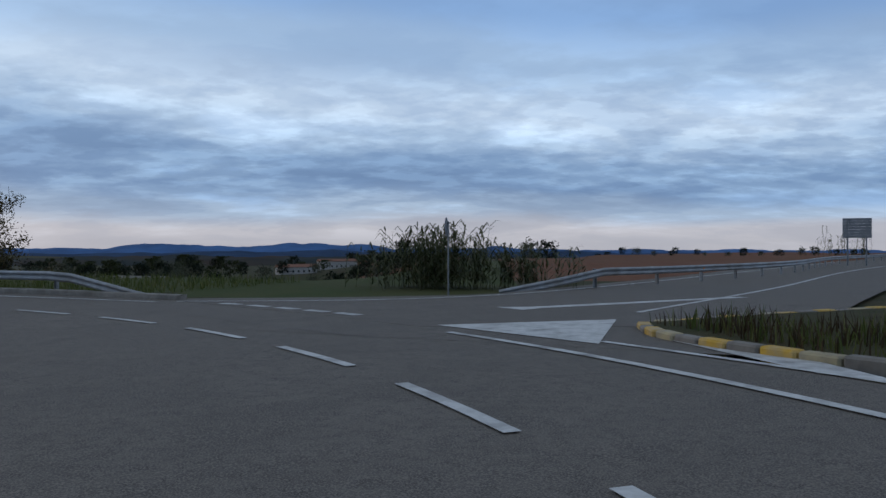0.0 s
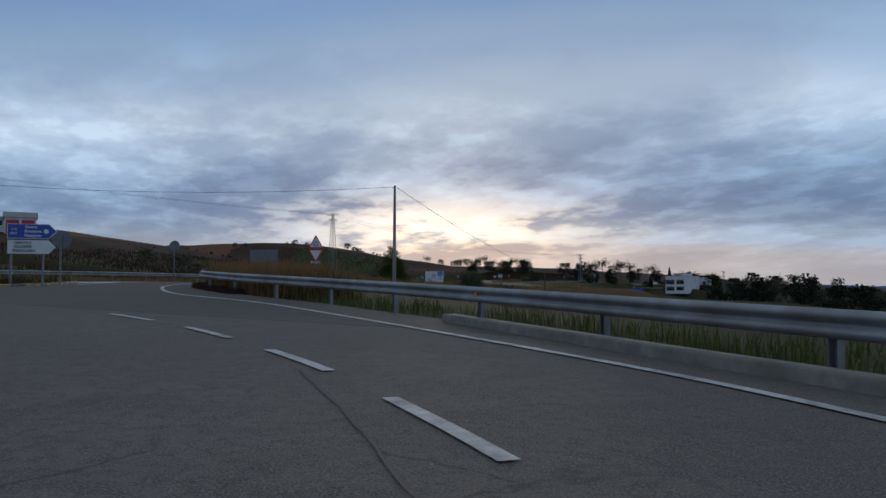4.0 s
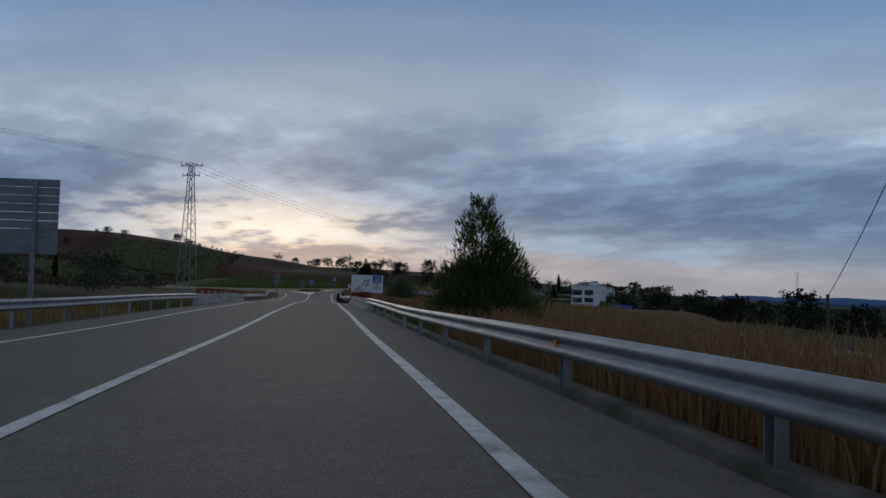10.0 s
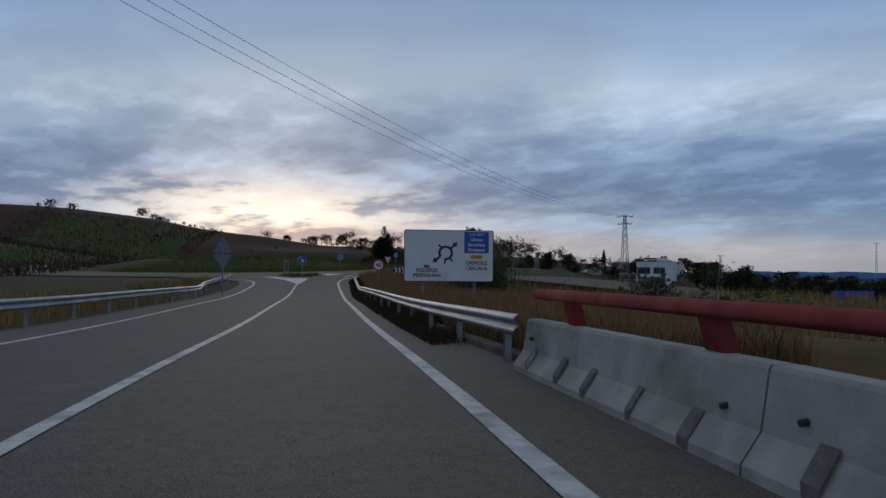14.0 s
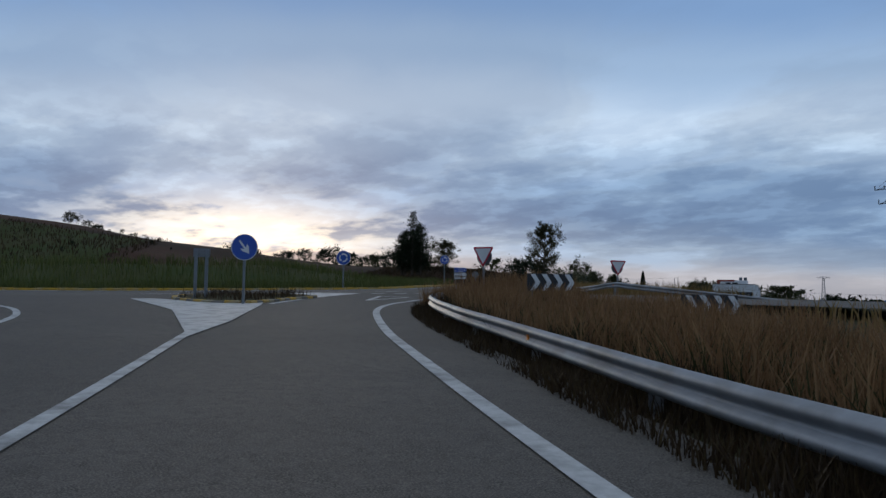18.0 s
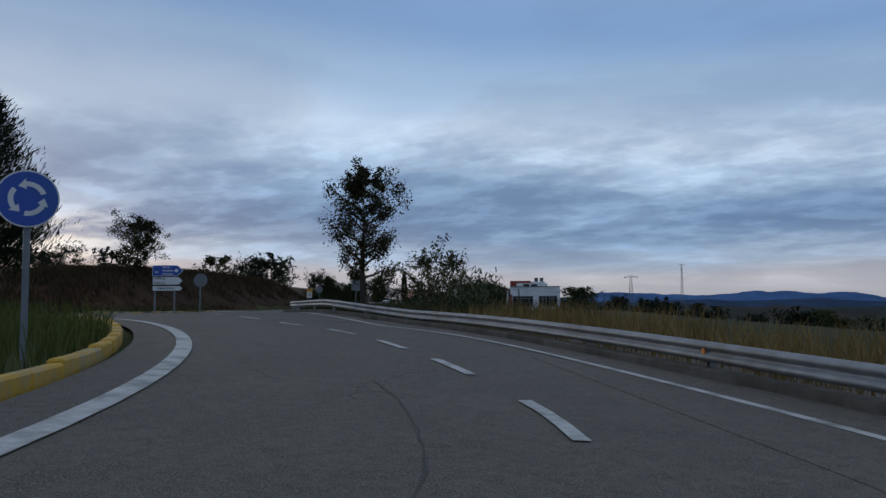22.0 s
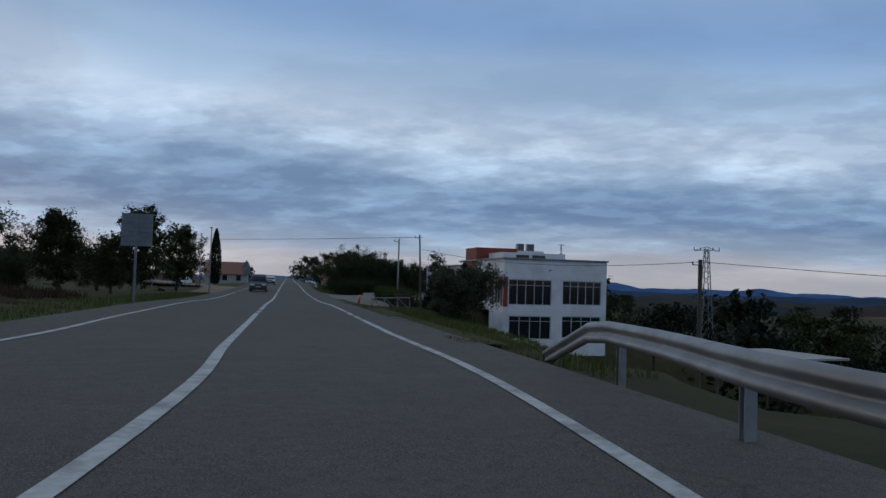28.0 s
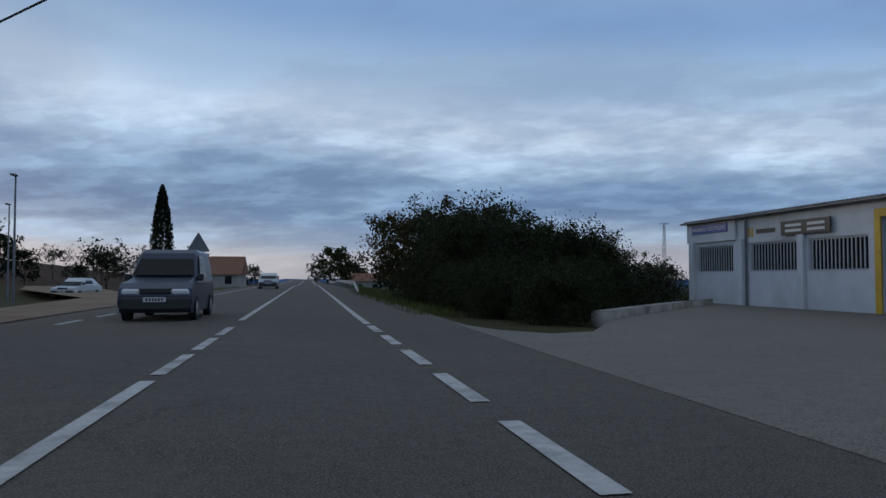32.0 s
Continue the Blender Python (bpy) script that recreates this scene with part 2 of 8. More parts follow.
ASPHALT = asphalt_mat("asphalt", (0.076, 0.066, 0.056), (0.104, 0.090, 0.077), (0.046, 0.040, 0.035), 0.45)
ASPHALT_DARK = asphalt_mat("darker_asphalt", (0.062, 0.054, 0.046), (0.085, 0.074, 0.063), (0.037, 0.033, 0.028), 0.35)
YARD = asphalt_mat("worn_yard_asphalt", (0.118, 0.104, 0.09), (0.15, 0.134, 0.116), (0.082, 0.073, 0.064), 0.4)
TAR = mat("crack_sealing_tar", (0.022, 0.020, 0.018), 0.7, color2=(0.034, 0.030, 0.026), scale=12)
GRAVEL = mat("pale_gravel", (0.20, 0.185, 0.16), 0.95, color2=(0.13, 0.12, 0.10), scale=9, color3=(0.26, 0.245, 0.22), scale3=0.8, bump=0.8, bscale=40)
PAINT = mat("worn_road_paint", (0.50, 0.50, 0.485), 0.7, color2=(0.38, 0.375, 0.365), scale=9, color3=(0.20, 0.195, 0.185), scale3=2.2, bump=0.3, bscale=90)
STEEL = mat("galvanised_steel", (0.30, 0.31, 0.325), 0.55, 0.45, color2=(0.22, 0.23, 0.24), scale=3, color3=(0.17, 0.16, 0.15), scale3=0.8, bump=0.05)
STEEL_GREY = mat("grey_sign_back", (0.17, 0.19, 0.21), 0.55, 0.3, color2=(0.13, 0.145, 0.16), scale=2.5)
CONCRETE = mat("weathered_concrete", (0.34, 0.32, 0.29), 0.9, color2=(0.25, 0.235, 0.215), scale=2.2, color3=(0.15, 0.14, 0.125), scale3=0.9, bump=0.35, bscale=25)
POLE_CONCRETE = mat("pole_concrete", (0.27, 0.25, 0.225), 0.9, color2=(0.20, 0.19, 0.17), scale=6, bump=0.3)
RED_RAIL = mat("faded_red_paint", (0.19, 0.028, 0.030), 0.95, color2=(0.145, 0.024, 0.027), scale=3, color3=(0.22, 0.06, 0.055), scale3=1.2)
YELLOW = mat("yellow_kerb_paint", (0.52, 0.30, 0.02), 0.75, color2=(0.38, 0.23, 0.025), scale=5, color3=(0.30, 0.25, 0.16), scale3=1.5, bump=0.3)
KERB_DIRTY = mat("dirty_kerb_concrete", (0.125, 0.11, 0.093), 0.95, color2=(0.085, 0.075, 0.064), scale=4, color3=(0.055, 0.05, 0.04), scale3=0.9, bump=0.4)
KERB_PALE = mat("faded_kerb_paint", (0.36, 0.30, 0.17), 0.85, color2=(0.27, 0.23, 0.15), scale=5, color3=(0.16, 0.145, 0.12), scale3=1.5, bump=0.3)
KERB_GREY = mat("kerb_concrete", (0.21, 0.19, 0.165), 0.9, color2=(0.14, 0.127, 0.112), scale=4, color3=(0.10, 0.09, 0.075), scale3=0.9, bump=0.35)
SIGN_WHITE = mat("sign_white", (0.60, 0.615, 0.63), 0.5, color2=(0.54, 0.555, 0.57), scale=1.5)
SIGN_RED = mat("sign_red", (0.46, 0.015, 0.04), 0.45, color2=(0.38, 0.014, 0.035), scale=2)
SIGN_BLUE = mat("sign_blue", (0.012, 0.06, 0.36), 0.45, color2=(0.015, 0.07, 0.30), scale=2)
SIGN_BLACK = mat("sign_black", (0.015, 0.016, 0.02), 0.5)
SIGN_YELLOW = mat("sign_yellow", (0.72, 0.36, 0.02), 0.5)
ORANGE = mat("orange_reflector", (0.75, 0.22, 0.02), 0.4)
CONE_ORANGE = mat("orange_plastic", (0.80, 0.10, 0.02), 0.45, color2=(0.62, 0.08, 0.02), scale=5)
GROUND = mat("grass_and_soil", (0.0310, 0.0384, 0.0136), 0.95, color2=(0.0589, 0.0496, 0.0248), scale=0.9, color3=(0.0465, 0.0360, 0.0198), scale3=0.05, bump=0.8, bscale=14)
GREEN = mat("green_field", (0.0372, 0.0527, 0.0136), 0.95, color2=(0.0527, 0.0589, 0.0186), scale=0.5, color3=(0.0620, 0.0558, 0.0248), scale3=0.06, bump=0.6, bscale=10)
SOIL = mat("ploughed_red_soil", (0.1500, 0.0638, 0.0338), 0.95, color2=(0.1125, 0.0488, 0.0263), scale=0.6, color3=(0.1275, 0.0675, 0.0375), scale3=0.04, bump=0.8, bscale=5)
DRYFIELD = mat("dry_field", (0.120, 0.072, 0.032), 0.95, color2=(0.085, 0.056, 0.027), scale=0.8, color3=(0.055, 0.047, 0.022), scale3=0.05, bump=0.6, bscale=8)
HILLSIDE = mat("brown_hillside", (0.050, 0.029, 0.019), 0.95, color2=(0.032, 0.024, 0.014), scale=0.5, color3=(0.068, 0.034, 0.021), scale3=0.03, bump=0.8, bscale=6)
BARK = mat("bark", (0.075, 0.06, 0.048), 0.95, color2=(0.045, 0.036, 0.03), scale=9, bump=0.8, bscale=30)
WOOD_POLE = mat("old_wooden_pole", (0.085, 0.065, 0.05), 0.9, color2=(0.055, 0.043, 0.034), scale=8, bump=0.5)
WALL_WHITE = mat("white_render", (0.66, 0.67, 0.69), 0.85, color2=(0.58, 0.59, 0.61), scale=1.2, color3=(0.50, 0.50, 0.50), scale3=0.5, bump=0.15, bscale=40)
WALL_RED = mat("red_render", (0.22, 0.045, 0.03), 0.85, color2=(0.18, 0.04, 0.027), scale=1.5, bump=0.15)
WALL_GREY = mat("grey_render", (0.36, 0.35, 0.33), 0.9, color2=(0.28, 0.27, 0.26), scale=1.4, bump=0.2)
BLUE_PAINT = mat("blue_door_paint", (0.015, 0.035, 0.16), 0.5, color2=(0.012, 0.028, 0.12), scale=2)
YELLOW_PAINT = mat("yellow_trim_paint", (0.66, 0.40, 0.03), 0.6, color2=(0.55, 0.33, 0.03), scale=3)
WINDOW_DARK = mat("dark_window_glass", (0.012, 0.014, 0.018), 0.08)
FRAME_GREY = mat("window_frame_grey", (0.40, 0.42, 0.44), 0.5)
ROOF_GREY = mat("roof_sheet", (0.22, 0.22, 0.22), 0.7, color2=(0.16, 0.155, 0.15), scale=2)
TILE = mat("clay_roof", (0.20, 0.085, 0.05), 0.9, color2=(0.15, 0.07, 0.045), scale=3)
WIRE = mat("cable_black", (0.02, 0.02, 0.022), 0.6)
VAN_BODY = mat("dark_blue_grey_car_paint", (0.040, 0.052, 0.085), 0.3, 0.35, color2=(0.034, 0.044, 0.07), scale=1.5)
CAR_SILVER = mat("silver_car_paint", (0.50, 0.53, 0.57), 0.3, 0.5)
RUBBER = mat("rubber", (0.018, 0.018, 0.019), 0.85)
CHROME = mat("alloy_rim", (0.45, 0.46, 0.48), 0.3, 0.8)
LAMP_GLASS = mat("headlight_glass", (0.62, 0.64, 0.66), 0.12)
PLASTIC_DARK = mat("dark_plastic", (0.025, 0.026, 0.028), 0.6)
# distance haze is put into the blue of mountain and foothill
MOUNTAIN = mat("haze_tinted_mountain", (0.05, 0.12, 0.27), 1.0, color2=(0.03, 0.07, 0.16), scale=0.004)
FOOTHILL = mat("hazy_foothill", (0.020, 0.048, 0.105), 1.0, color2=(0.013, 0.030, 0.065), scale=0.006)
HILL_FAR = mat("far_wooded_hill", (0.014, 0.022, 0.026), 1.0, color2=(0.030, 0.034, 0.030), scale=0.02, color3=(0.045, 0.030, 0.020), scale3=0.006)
LEAF_GREEN = leaf_mat("leaves_green", (0.0186, 0.0260, 0.0074), (0.0298, 0.0372, 0.0112), (0.0465, 0.0496, 0.0161))
LEAF_GROVE = leaf_mat("leaves_dark_grove", (0.011, 0.017, 0.006), (0.019, 0.026, 0.009), (0.032, 0.038, 0.013))
LEAF_POPLAR = leaf_mat("leaves_poplar", (0.0186, 0.0211, 0.0087), (0.0310, 0.0310, 0.0124), (0.0527, 0.0434, 0.0186))
LEAF_OLIVE = leaf_mat("leaves_grey_green", (0.040, 0.046, 0.028), (0.062, 0.068, 0.042), (0.092, 0.097, 0.063))
LEAF_AUTUMN = leaf_mat("leaves_turning", (0.0372, 0.0341, 0.0112), (0.0589, 0.0465, 0.0155), (0.0868, 0.0589, 0.0186))
LEAF_PINE = leaf_mat("needles_pine", (0.032, 0.045, 0.012), (0.058, 0.074, 0.017), (0.10, 0.112, 0.028))
LEAF_DARK = leaf_mat("needles_dark", (0.0062, 0.0112, 0.0056), (0.0112, 0.0174, 0.0081), (0.0174, 0.0248, 0.0105))
LEAF_HEDGE = leaf_mat("leaves_hedge", (0.020, 0.030, 0.007), (0.036, 0.050, 0.010), (0.062, 0.080, 0.015))
REED = leaf_mat("reed_leaves", (0.040, 0.052, 0.020), (0.062, 0.071, 0.031), (0.100, 0.095, 0.046))
DRY_GRASS = leaf_mat("dry_grass_blades", (0.1310, 0.0857, 0.0302), (0.2016, 0.1310, 0.0454), (0.2822, 0.1915, 0.0756))
RED_GRASS = leaf_mat("reddish_dry_grass", (0.150, 0.078, 0.036), (0.215, 0.116, 0.054), (0.28, 0.17, 0.08))
GREEN_GRASS = leaf_mat("green_grass_blades", (0.0455, 0.0619, 0.0146), (0.0728, 0.0910, 0.0218), (0.1183, 0.1183, 0.0364))
DARK_GRASS = leaf_mat("dull_green_grass_blades", (0.028, 0.034, 0.012), (0.044, 0.047, 0.017), (0.075, 0.066, 0.028))
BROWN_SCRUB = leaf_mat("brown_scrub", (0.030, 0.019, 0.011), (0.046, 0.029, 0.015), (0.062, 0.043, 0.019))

# ---- the plan ----
# road level along the whole way
LEVEL = np.array([(0, 0, 0.08), (-8.2, 14, -0.48), (-23.3, 20.7, -0.43), (-42.3, 19.9, 0.06), (-66.5, 21.4, 0.66), (-91.1, 30.5, 0.57), (-118.1, 43.2, 0.23), (-147.8, 56.5, -0.06), (-174.6, 68.4, -0.66), (-199.4, 79.6, -1.09), (-220.5, 91.4, -0.27), (-238.9, 109.5, 0.46), (-258.5, 126.9, 1.05), (-277.6, 146, 0.53), (-292.4, 170.9, 0.15), (-306.5, 197.4, -0.13), (-321.6, 224.6, -0.60), (-345, 266.7, -0.60), (-400, 366, -0.90)])
C1, C2 = (-26.27, -6.27), (-267.0, 95.0)          # centres of the two roundabouts
BO, BU, BN = np.array((-83.6, 24.8)), np.array((-.9117, .4107)), np.array((.4107, .9117))   # road over the bridge: origin, along, to the right
EO, EU, EN = np.array((-299.2, 180.6)), np.array((-.4857, .8742)), np.array((.8742, .4857))  # road out of the second roundabout
EXIT_YAW = 29.06


def level(x, y):
    x, y = np.asarray(x, float), np.asarray(y, float)
    d2 = (x[..., None] - LEVEL[:, 0]) ** 2 + (y[..., None] - LEVEL[:, 1]) ** 2
    w = np.exp(-d2 / (2 * 13.0 ** 2)) + 1e-9 / (1 + d2)
    # the second roundabout falls away to its outside
    r = np.hypot(x - C2[0], y - C2[1])
    a = np.degrees(np.arctan2(y - C2[1], x - C2[0]))
    fall = 0.045 * np.clip(r - 29.5, -3, 6) * np.clip((44 - r) / 6, 0, 1) * np.clip((a - 18) / 14, 0, 1) * np.clip((84 - a) / 14, 0, 1)
    return (w * LEVEL[:, 2]).sum(-1) / w.sum(-1) - fall


def lv(x, y):
    return float(level(x, y))


def B(s, n):
    p = BO + BU * s + BN * n
    return float(p[0]), float(p[1])


def E(s, n):
    p = EO + EU * s + EN * n
    return float(p[0]), float(p[1])


def ring(c, r, a):
    return c[0] + r * math.cos(radians(a)), c[1] + r * math.sin(radians(a))


def glide(points, step=1.0):
    """A smooth line through the points, cut into even steps."""
    p = [Vector(q).to_2d() if len(q) > 2 else Vector(q) for q in points]
    p = [p[0] * 2 - p[1]] + p + [p[-1] * 2 - p[-2]]
    out = []
    for a, b, c, d in zip(p, p[1:], p[2:], p[3:]):
        n = max(2, int((c - b).length / step))
        for i in range(n):
            t = i / n
            out.append(0.5 * ((2 * b) + (c - a) * t + (2 * a - 5 * b + 4 * c - d) * t * t + (3 * b - a - 3 * c + d) * t ** 3))
    out.append(p[-2])
    return [(q.x, q.y) for q in out]


def sidestep(line, n):
    """The line moved n metres to its right."""
    out = []
    for i, (x, y) in enumerate(line):
        a, b = line[max(0, i - 1)], line[min(len(line) - 1, i + 1)]
        d = Vector((b[0] - a[0], b[1] - a[1])).normalized()
        out.append((x + d.y * n, y - d.x * n))
    return out


# ---- mesh helpers ----
def mesh_np(name, verts, faces, material=None, smooth=False):
    me = bpy.data.meshes.new(name)
    v = np.asarray(verts, np.float32).reshape(-1, 3)
    f = np.asarray(faces, np.int32)
    k = f.shape[1]
    me.vertices.add(len(v))
    me.vertices.foreach_set("co", v.ravel())
    me.loops.add(f.size)
    me.loops.foreach_set("vertex_index", f.ravel())
    me.polygons.add(len(f))
    me.polygons.foreach_set("loop_start", np.arange(len(f), dtype=np.int32) * k)
    me.polygons.foreach_set("loop_total", np.full(len(f), k, np.int32))
    if smooth:
        me.polygons.foreach_set("use_smooth", np.ones(len(f), bool))
    me.update(calc_edges=True)
    if material:
        me.materials.append(material)
    return me


def bm_mesh(name, bm, material, smooth=False):
    me = bpy.data.meshes.new(name)
    bmesh.ops.recalc_face_normals(bm, faces=bm.faces)
    bm.to_mesh(me)
    bm.free()
    me.materials.append(material)
    if smooth:
        for p in me.polygons:
            p.use_smooth = True
    return me


def part(name, bm, material, parent, label="", at=None, smooth=False):
    me = bm if isinstance(bm, bpy.types.Mesh) else bm_mesh(name, bm, material, smooth)
    ob = new(name, me)
    ob.parent = parent
    if at is not None:
        ob.matrix_basis = at
    if label:
        ob["label"] = label
    return ob


def thing(name, m, label, category, group="", kind=""):
    ob = new(name)
    ob.empty_display_size = 0.2
    ob.matrix_basis = m
    return tagged(ob, label, category, group, kind)


def box(bm, lo, hi, bevel=0.0):
    r = bmesh.ops.create_cube(bm, size=1.0)
    vs = r["verts"]
    for v in vs:
        v.co = Vector([lo[i] + (v.co[i] + 0.5) * (hi[i] - lo[i]) for i in range(3)])
    if bevel:
        es = list({e for v in vs for e in v.link_edges})
        bmesh.ops.bevel(bm, geom=es, offset=bevel, segments=1, affect="EDGES")
    return bm


def cyl(bm, a, b, r0, r1=None, seg=10):
    a, b = Vector(a), Vector(b)
    r1 = r0 if r1 is None else r1
    res = bmesh.ops.create_cone(bm, cap_ends=True, segments=seg, radius1=r0, radius2=r1, depth=(b - a).length)
    m = Matrix.Translation((a + b) / 2) @ (b - a).to_track_quat("Z", "Y").to_matrix().to_4x4()
    bmesh.ops.transform(bm, matrix=m, verts=res["verts"])
    return bm


def plate(bm, outline, y0, y1):
    """A flat shape in x and z with a thickness in y."""
    n = len(outline)
    f = [bm.verts.new((x, y0, z)) for x, z in outline]
    k = [bm.verts.new((x, y1, z)) for x, z in outline]
    bm.faces.new(f)
    bm.faces.new(k[::-1])
    for i in range(n):
        bm.faces.new((f[i], f[(i + 1) % n], k[(i + 1) % n], k[i]))
    return bm


def rounded(points, r, seg=4):
    """Outline with its corners rounded."""
    out = []
    n = len(points)
    for i in range(n):
        p, a, b = Vector(points[i]), Vector(points[i - 1]), Vector(points[(i + 1) % n])
        u, v = (a - p).normalized(), (b - p).normalized()
        half = u.angle(v) / 2
        cut = min(r / math.tan(half), (a - p).length * 0.45, (b - p).length * 0.45)
        s, e = p + u * cut, p + v * cut
        for k in range(seg + 1):
            t = k / seg
            q = s * (1 - t) ** 2 + p * 2 * t * (1 - t) + e * t * t
            out.append((q.x, q.y))
    return out


def disc(r, seg=36, cx=0.0, cz=0.0):
    return [(cx + r * math.cos(2 * math.pi * i / seg), cz + r * math.sin(2 * math.pi * i / seg)) for i in range(seg)]


def words(text, size, align="CENTER", stretch=1.0):
    """A mesh of a line of writing, in x and z, facing -y."""
    cu = bpy.data.curves.new("writing", "FONT")
    cu.body, cu.size, cu.align_x, cu.align_y = text, size, align, "CENTER"
    cu.extrude = 0.002
    cu.offset = size * 0.025
    ob = new("writing", cu)
    dg = bpy.context.evaluated_depsgraph_get()
    me = bpy.data.meshes.new_from_object(ob.evaluated_get(dg))
    bpy.data.objects.remove(ob)
    bpy.data.curves.remove(cu)
    me.transform(Matrix.Diagonal((stretch, 1, 1, 1)))
    me.transform(pose(0, 0, 0, 90, 0, 0))
    return me


def ribbon(name, left, right, lift, material, cross=1):
    """A strip of road or paint between two lines of the plan, on the road's level."""
    l, r = np.array(left), np.array(right)
    t = np.linspace(0, 1, cross + 1)[None, :, None]
    p = l[:, None, :] * (1 - t) + r[:, None, :] * t
    v = np.concatenate([p, (level(p[..., 0], p[..., 1]) + lift)[..., None]], -1).reshape(-1, 3)
    k = cross + 1
    f = [(i * k + j, i * k + j + 1, (i + 1) * k + j + 1, (i + 1) * k + j) for i in range(len(l) - 1) for j in range(cross)]
    return mesh_np(name, v, f, material)


def patch(name, outline, lift, material):
    """A flat painted or paved patch on the road's level."""
    bm = bmesh.new()
    vs = [bm.verts.new((x, y, lv(x, y) + lift)) for x, y in outline]
    f = bm.faces.new(vs)
    f.normal_update()
    if f.normal.z < 0:
        f.normal_flip()
    bmesh.ops.triangulate(bm, faces=bm.faces)
    for _ in range(5):
        long = [e for e in bm.edges if e.calc_length() > 2.2]
        if not long:
            break
        bmesh.ops.subdivide_edges(bm, edges=long, cuts=1)
        bmesh.ops.triangulate(bm, faces=[q for q in bm.faces if len(q.verts) > 3])
    co = np.array([q.co for q in bm.verts])
    for q, z in zip(bm.verts, level(co[:, 0], co[:, 1])):
        q.co.z = z + lift
    if material in (ASPHALT, ASPHALT_DARK, YARD):
        # the cut side of the paving
        rim = bmesh.ops.extrude_edge_only(bm, edges=[e for e in bm.edges if e.is_boundary])
        for q in rim["geom"]:
            if isinstance(q, bmesh.types.BMVert):
                q.co.z -= 0.4
    me = bpy.data.meshes.new(name)
    bm.to_mesh(me)
    bm.free()
    me.materials.append(material)
    return me

# ---- roads as lines of the plan ----
R1_OUT = [(-8.3, 21.1), (-12.8, 23.0), (-19.4, 25.0), (-26.4, 25.9), (-32.5, 25.7), (-45.0, 23.6), (-52.0, 21.1), (-58.6, 20.65), (-62.7, 21.25), (-66.2, 22.1),
          (-72.0, 23.9), B(-7, 3.76), B(0, 3.63), B(10, 3.65)]
RIGHT_IN = [B(100, 3.65), B(115, 3.65), B(128, 3.75), (-208.5, 85.2), (-213.2, 87.4), (-218.9, 90.5), (-222.3, 92.9), (-224.4, 95.0), (-227.1, 98.2), (-228.8, 100.7), (-230.6, 103.5), (-232.2, 107.0)]
R2_OUT = [(-229.7, 108.0), (-233.5, 111.8), (-237.5, 115.2), (-241.6, 118.9), (-248.3, 124.4), (-254.2, 128.2), (-260.4, 132.1), (-263.4, 133.8), (-266.8, 136.0), (-269.7, 137.6), (-272.0, 139.3), (-275.2, 142.7),
          (-277.7, 145.9), (-279.8, 149.2), (-282.2, 153.5), (-285.6, 160.4), E(-5, 3.65), E(5, 3.65)]
LEFT_OUT = [E(12, -3.8), E(0, -3.8), (-296.5, 162.5), (-292.0, 153.5), (-290.0, 146.0), (-291.0, 139.0), (-297.0, 131.0)]
LEFT_B = [B(-14, -5.2), B(-6, -4.6), B(4, -4.2), B(20, -3.75), B(60, -3.7), B(112, -3.7), B(125, -3.75), (-207.5, 76.5), (-214.8, 79.7), (-220.5, 81.3), (-226.0, 81.0), (-231.0, 78.0)]
r1_edge, r2_edge = glide(R1_OUT), glide(R2_OUT)
in_edge, left_b, left_out = glide(RIGHT_IN), glide(LEFT_B), glide(LEFT_OUT)

# middle lines and half widths of everything paved
PAVED = [([ring(C1, 30.0, a) for a in range(0, 360, 3)], 4.6), ([ring(C2, 32.4, a) for a in range(0, 360, 3)], 5.2),
         ([B(s, -0.1) for s in range(-22, 146, 2)], 5.3), ([E(s, -0.1) for s in range(-35, 330, 3)], 5.3),
         (glide([(4, 20), (14, 36), (30, 62), (60, 100)], 3), 6.0), (glide([(-238, 112), (-228, 110), (-212, 107), (-190, 104), (-160, 106)], 3), 5.0),
         (glide([(-58, 17), (-70, 17), (-80, 20)], 2), 5.0), (glide([(-274, 140), (-283, 148), (-290, 160)], 2), 6.0), (glide([(-214, 82), (-226, 92), (-233, 100)], 2), 6.0)]
PTS = np.array([(x, y, w) for line, w in PAVED for x, y in line])


def ss(a, b, x):
    t = np.clip((x - a) / (b - a), 0, 1)
    return t * t * (3 - 2 * t)


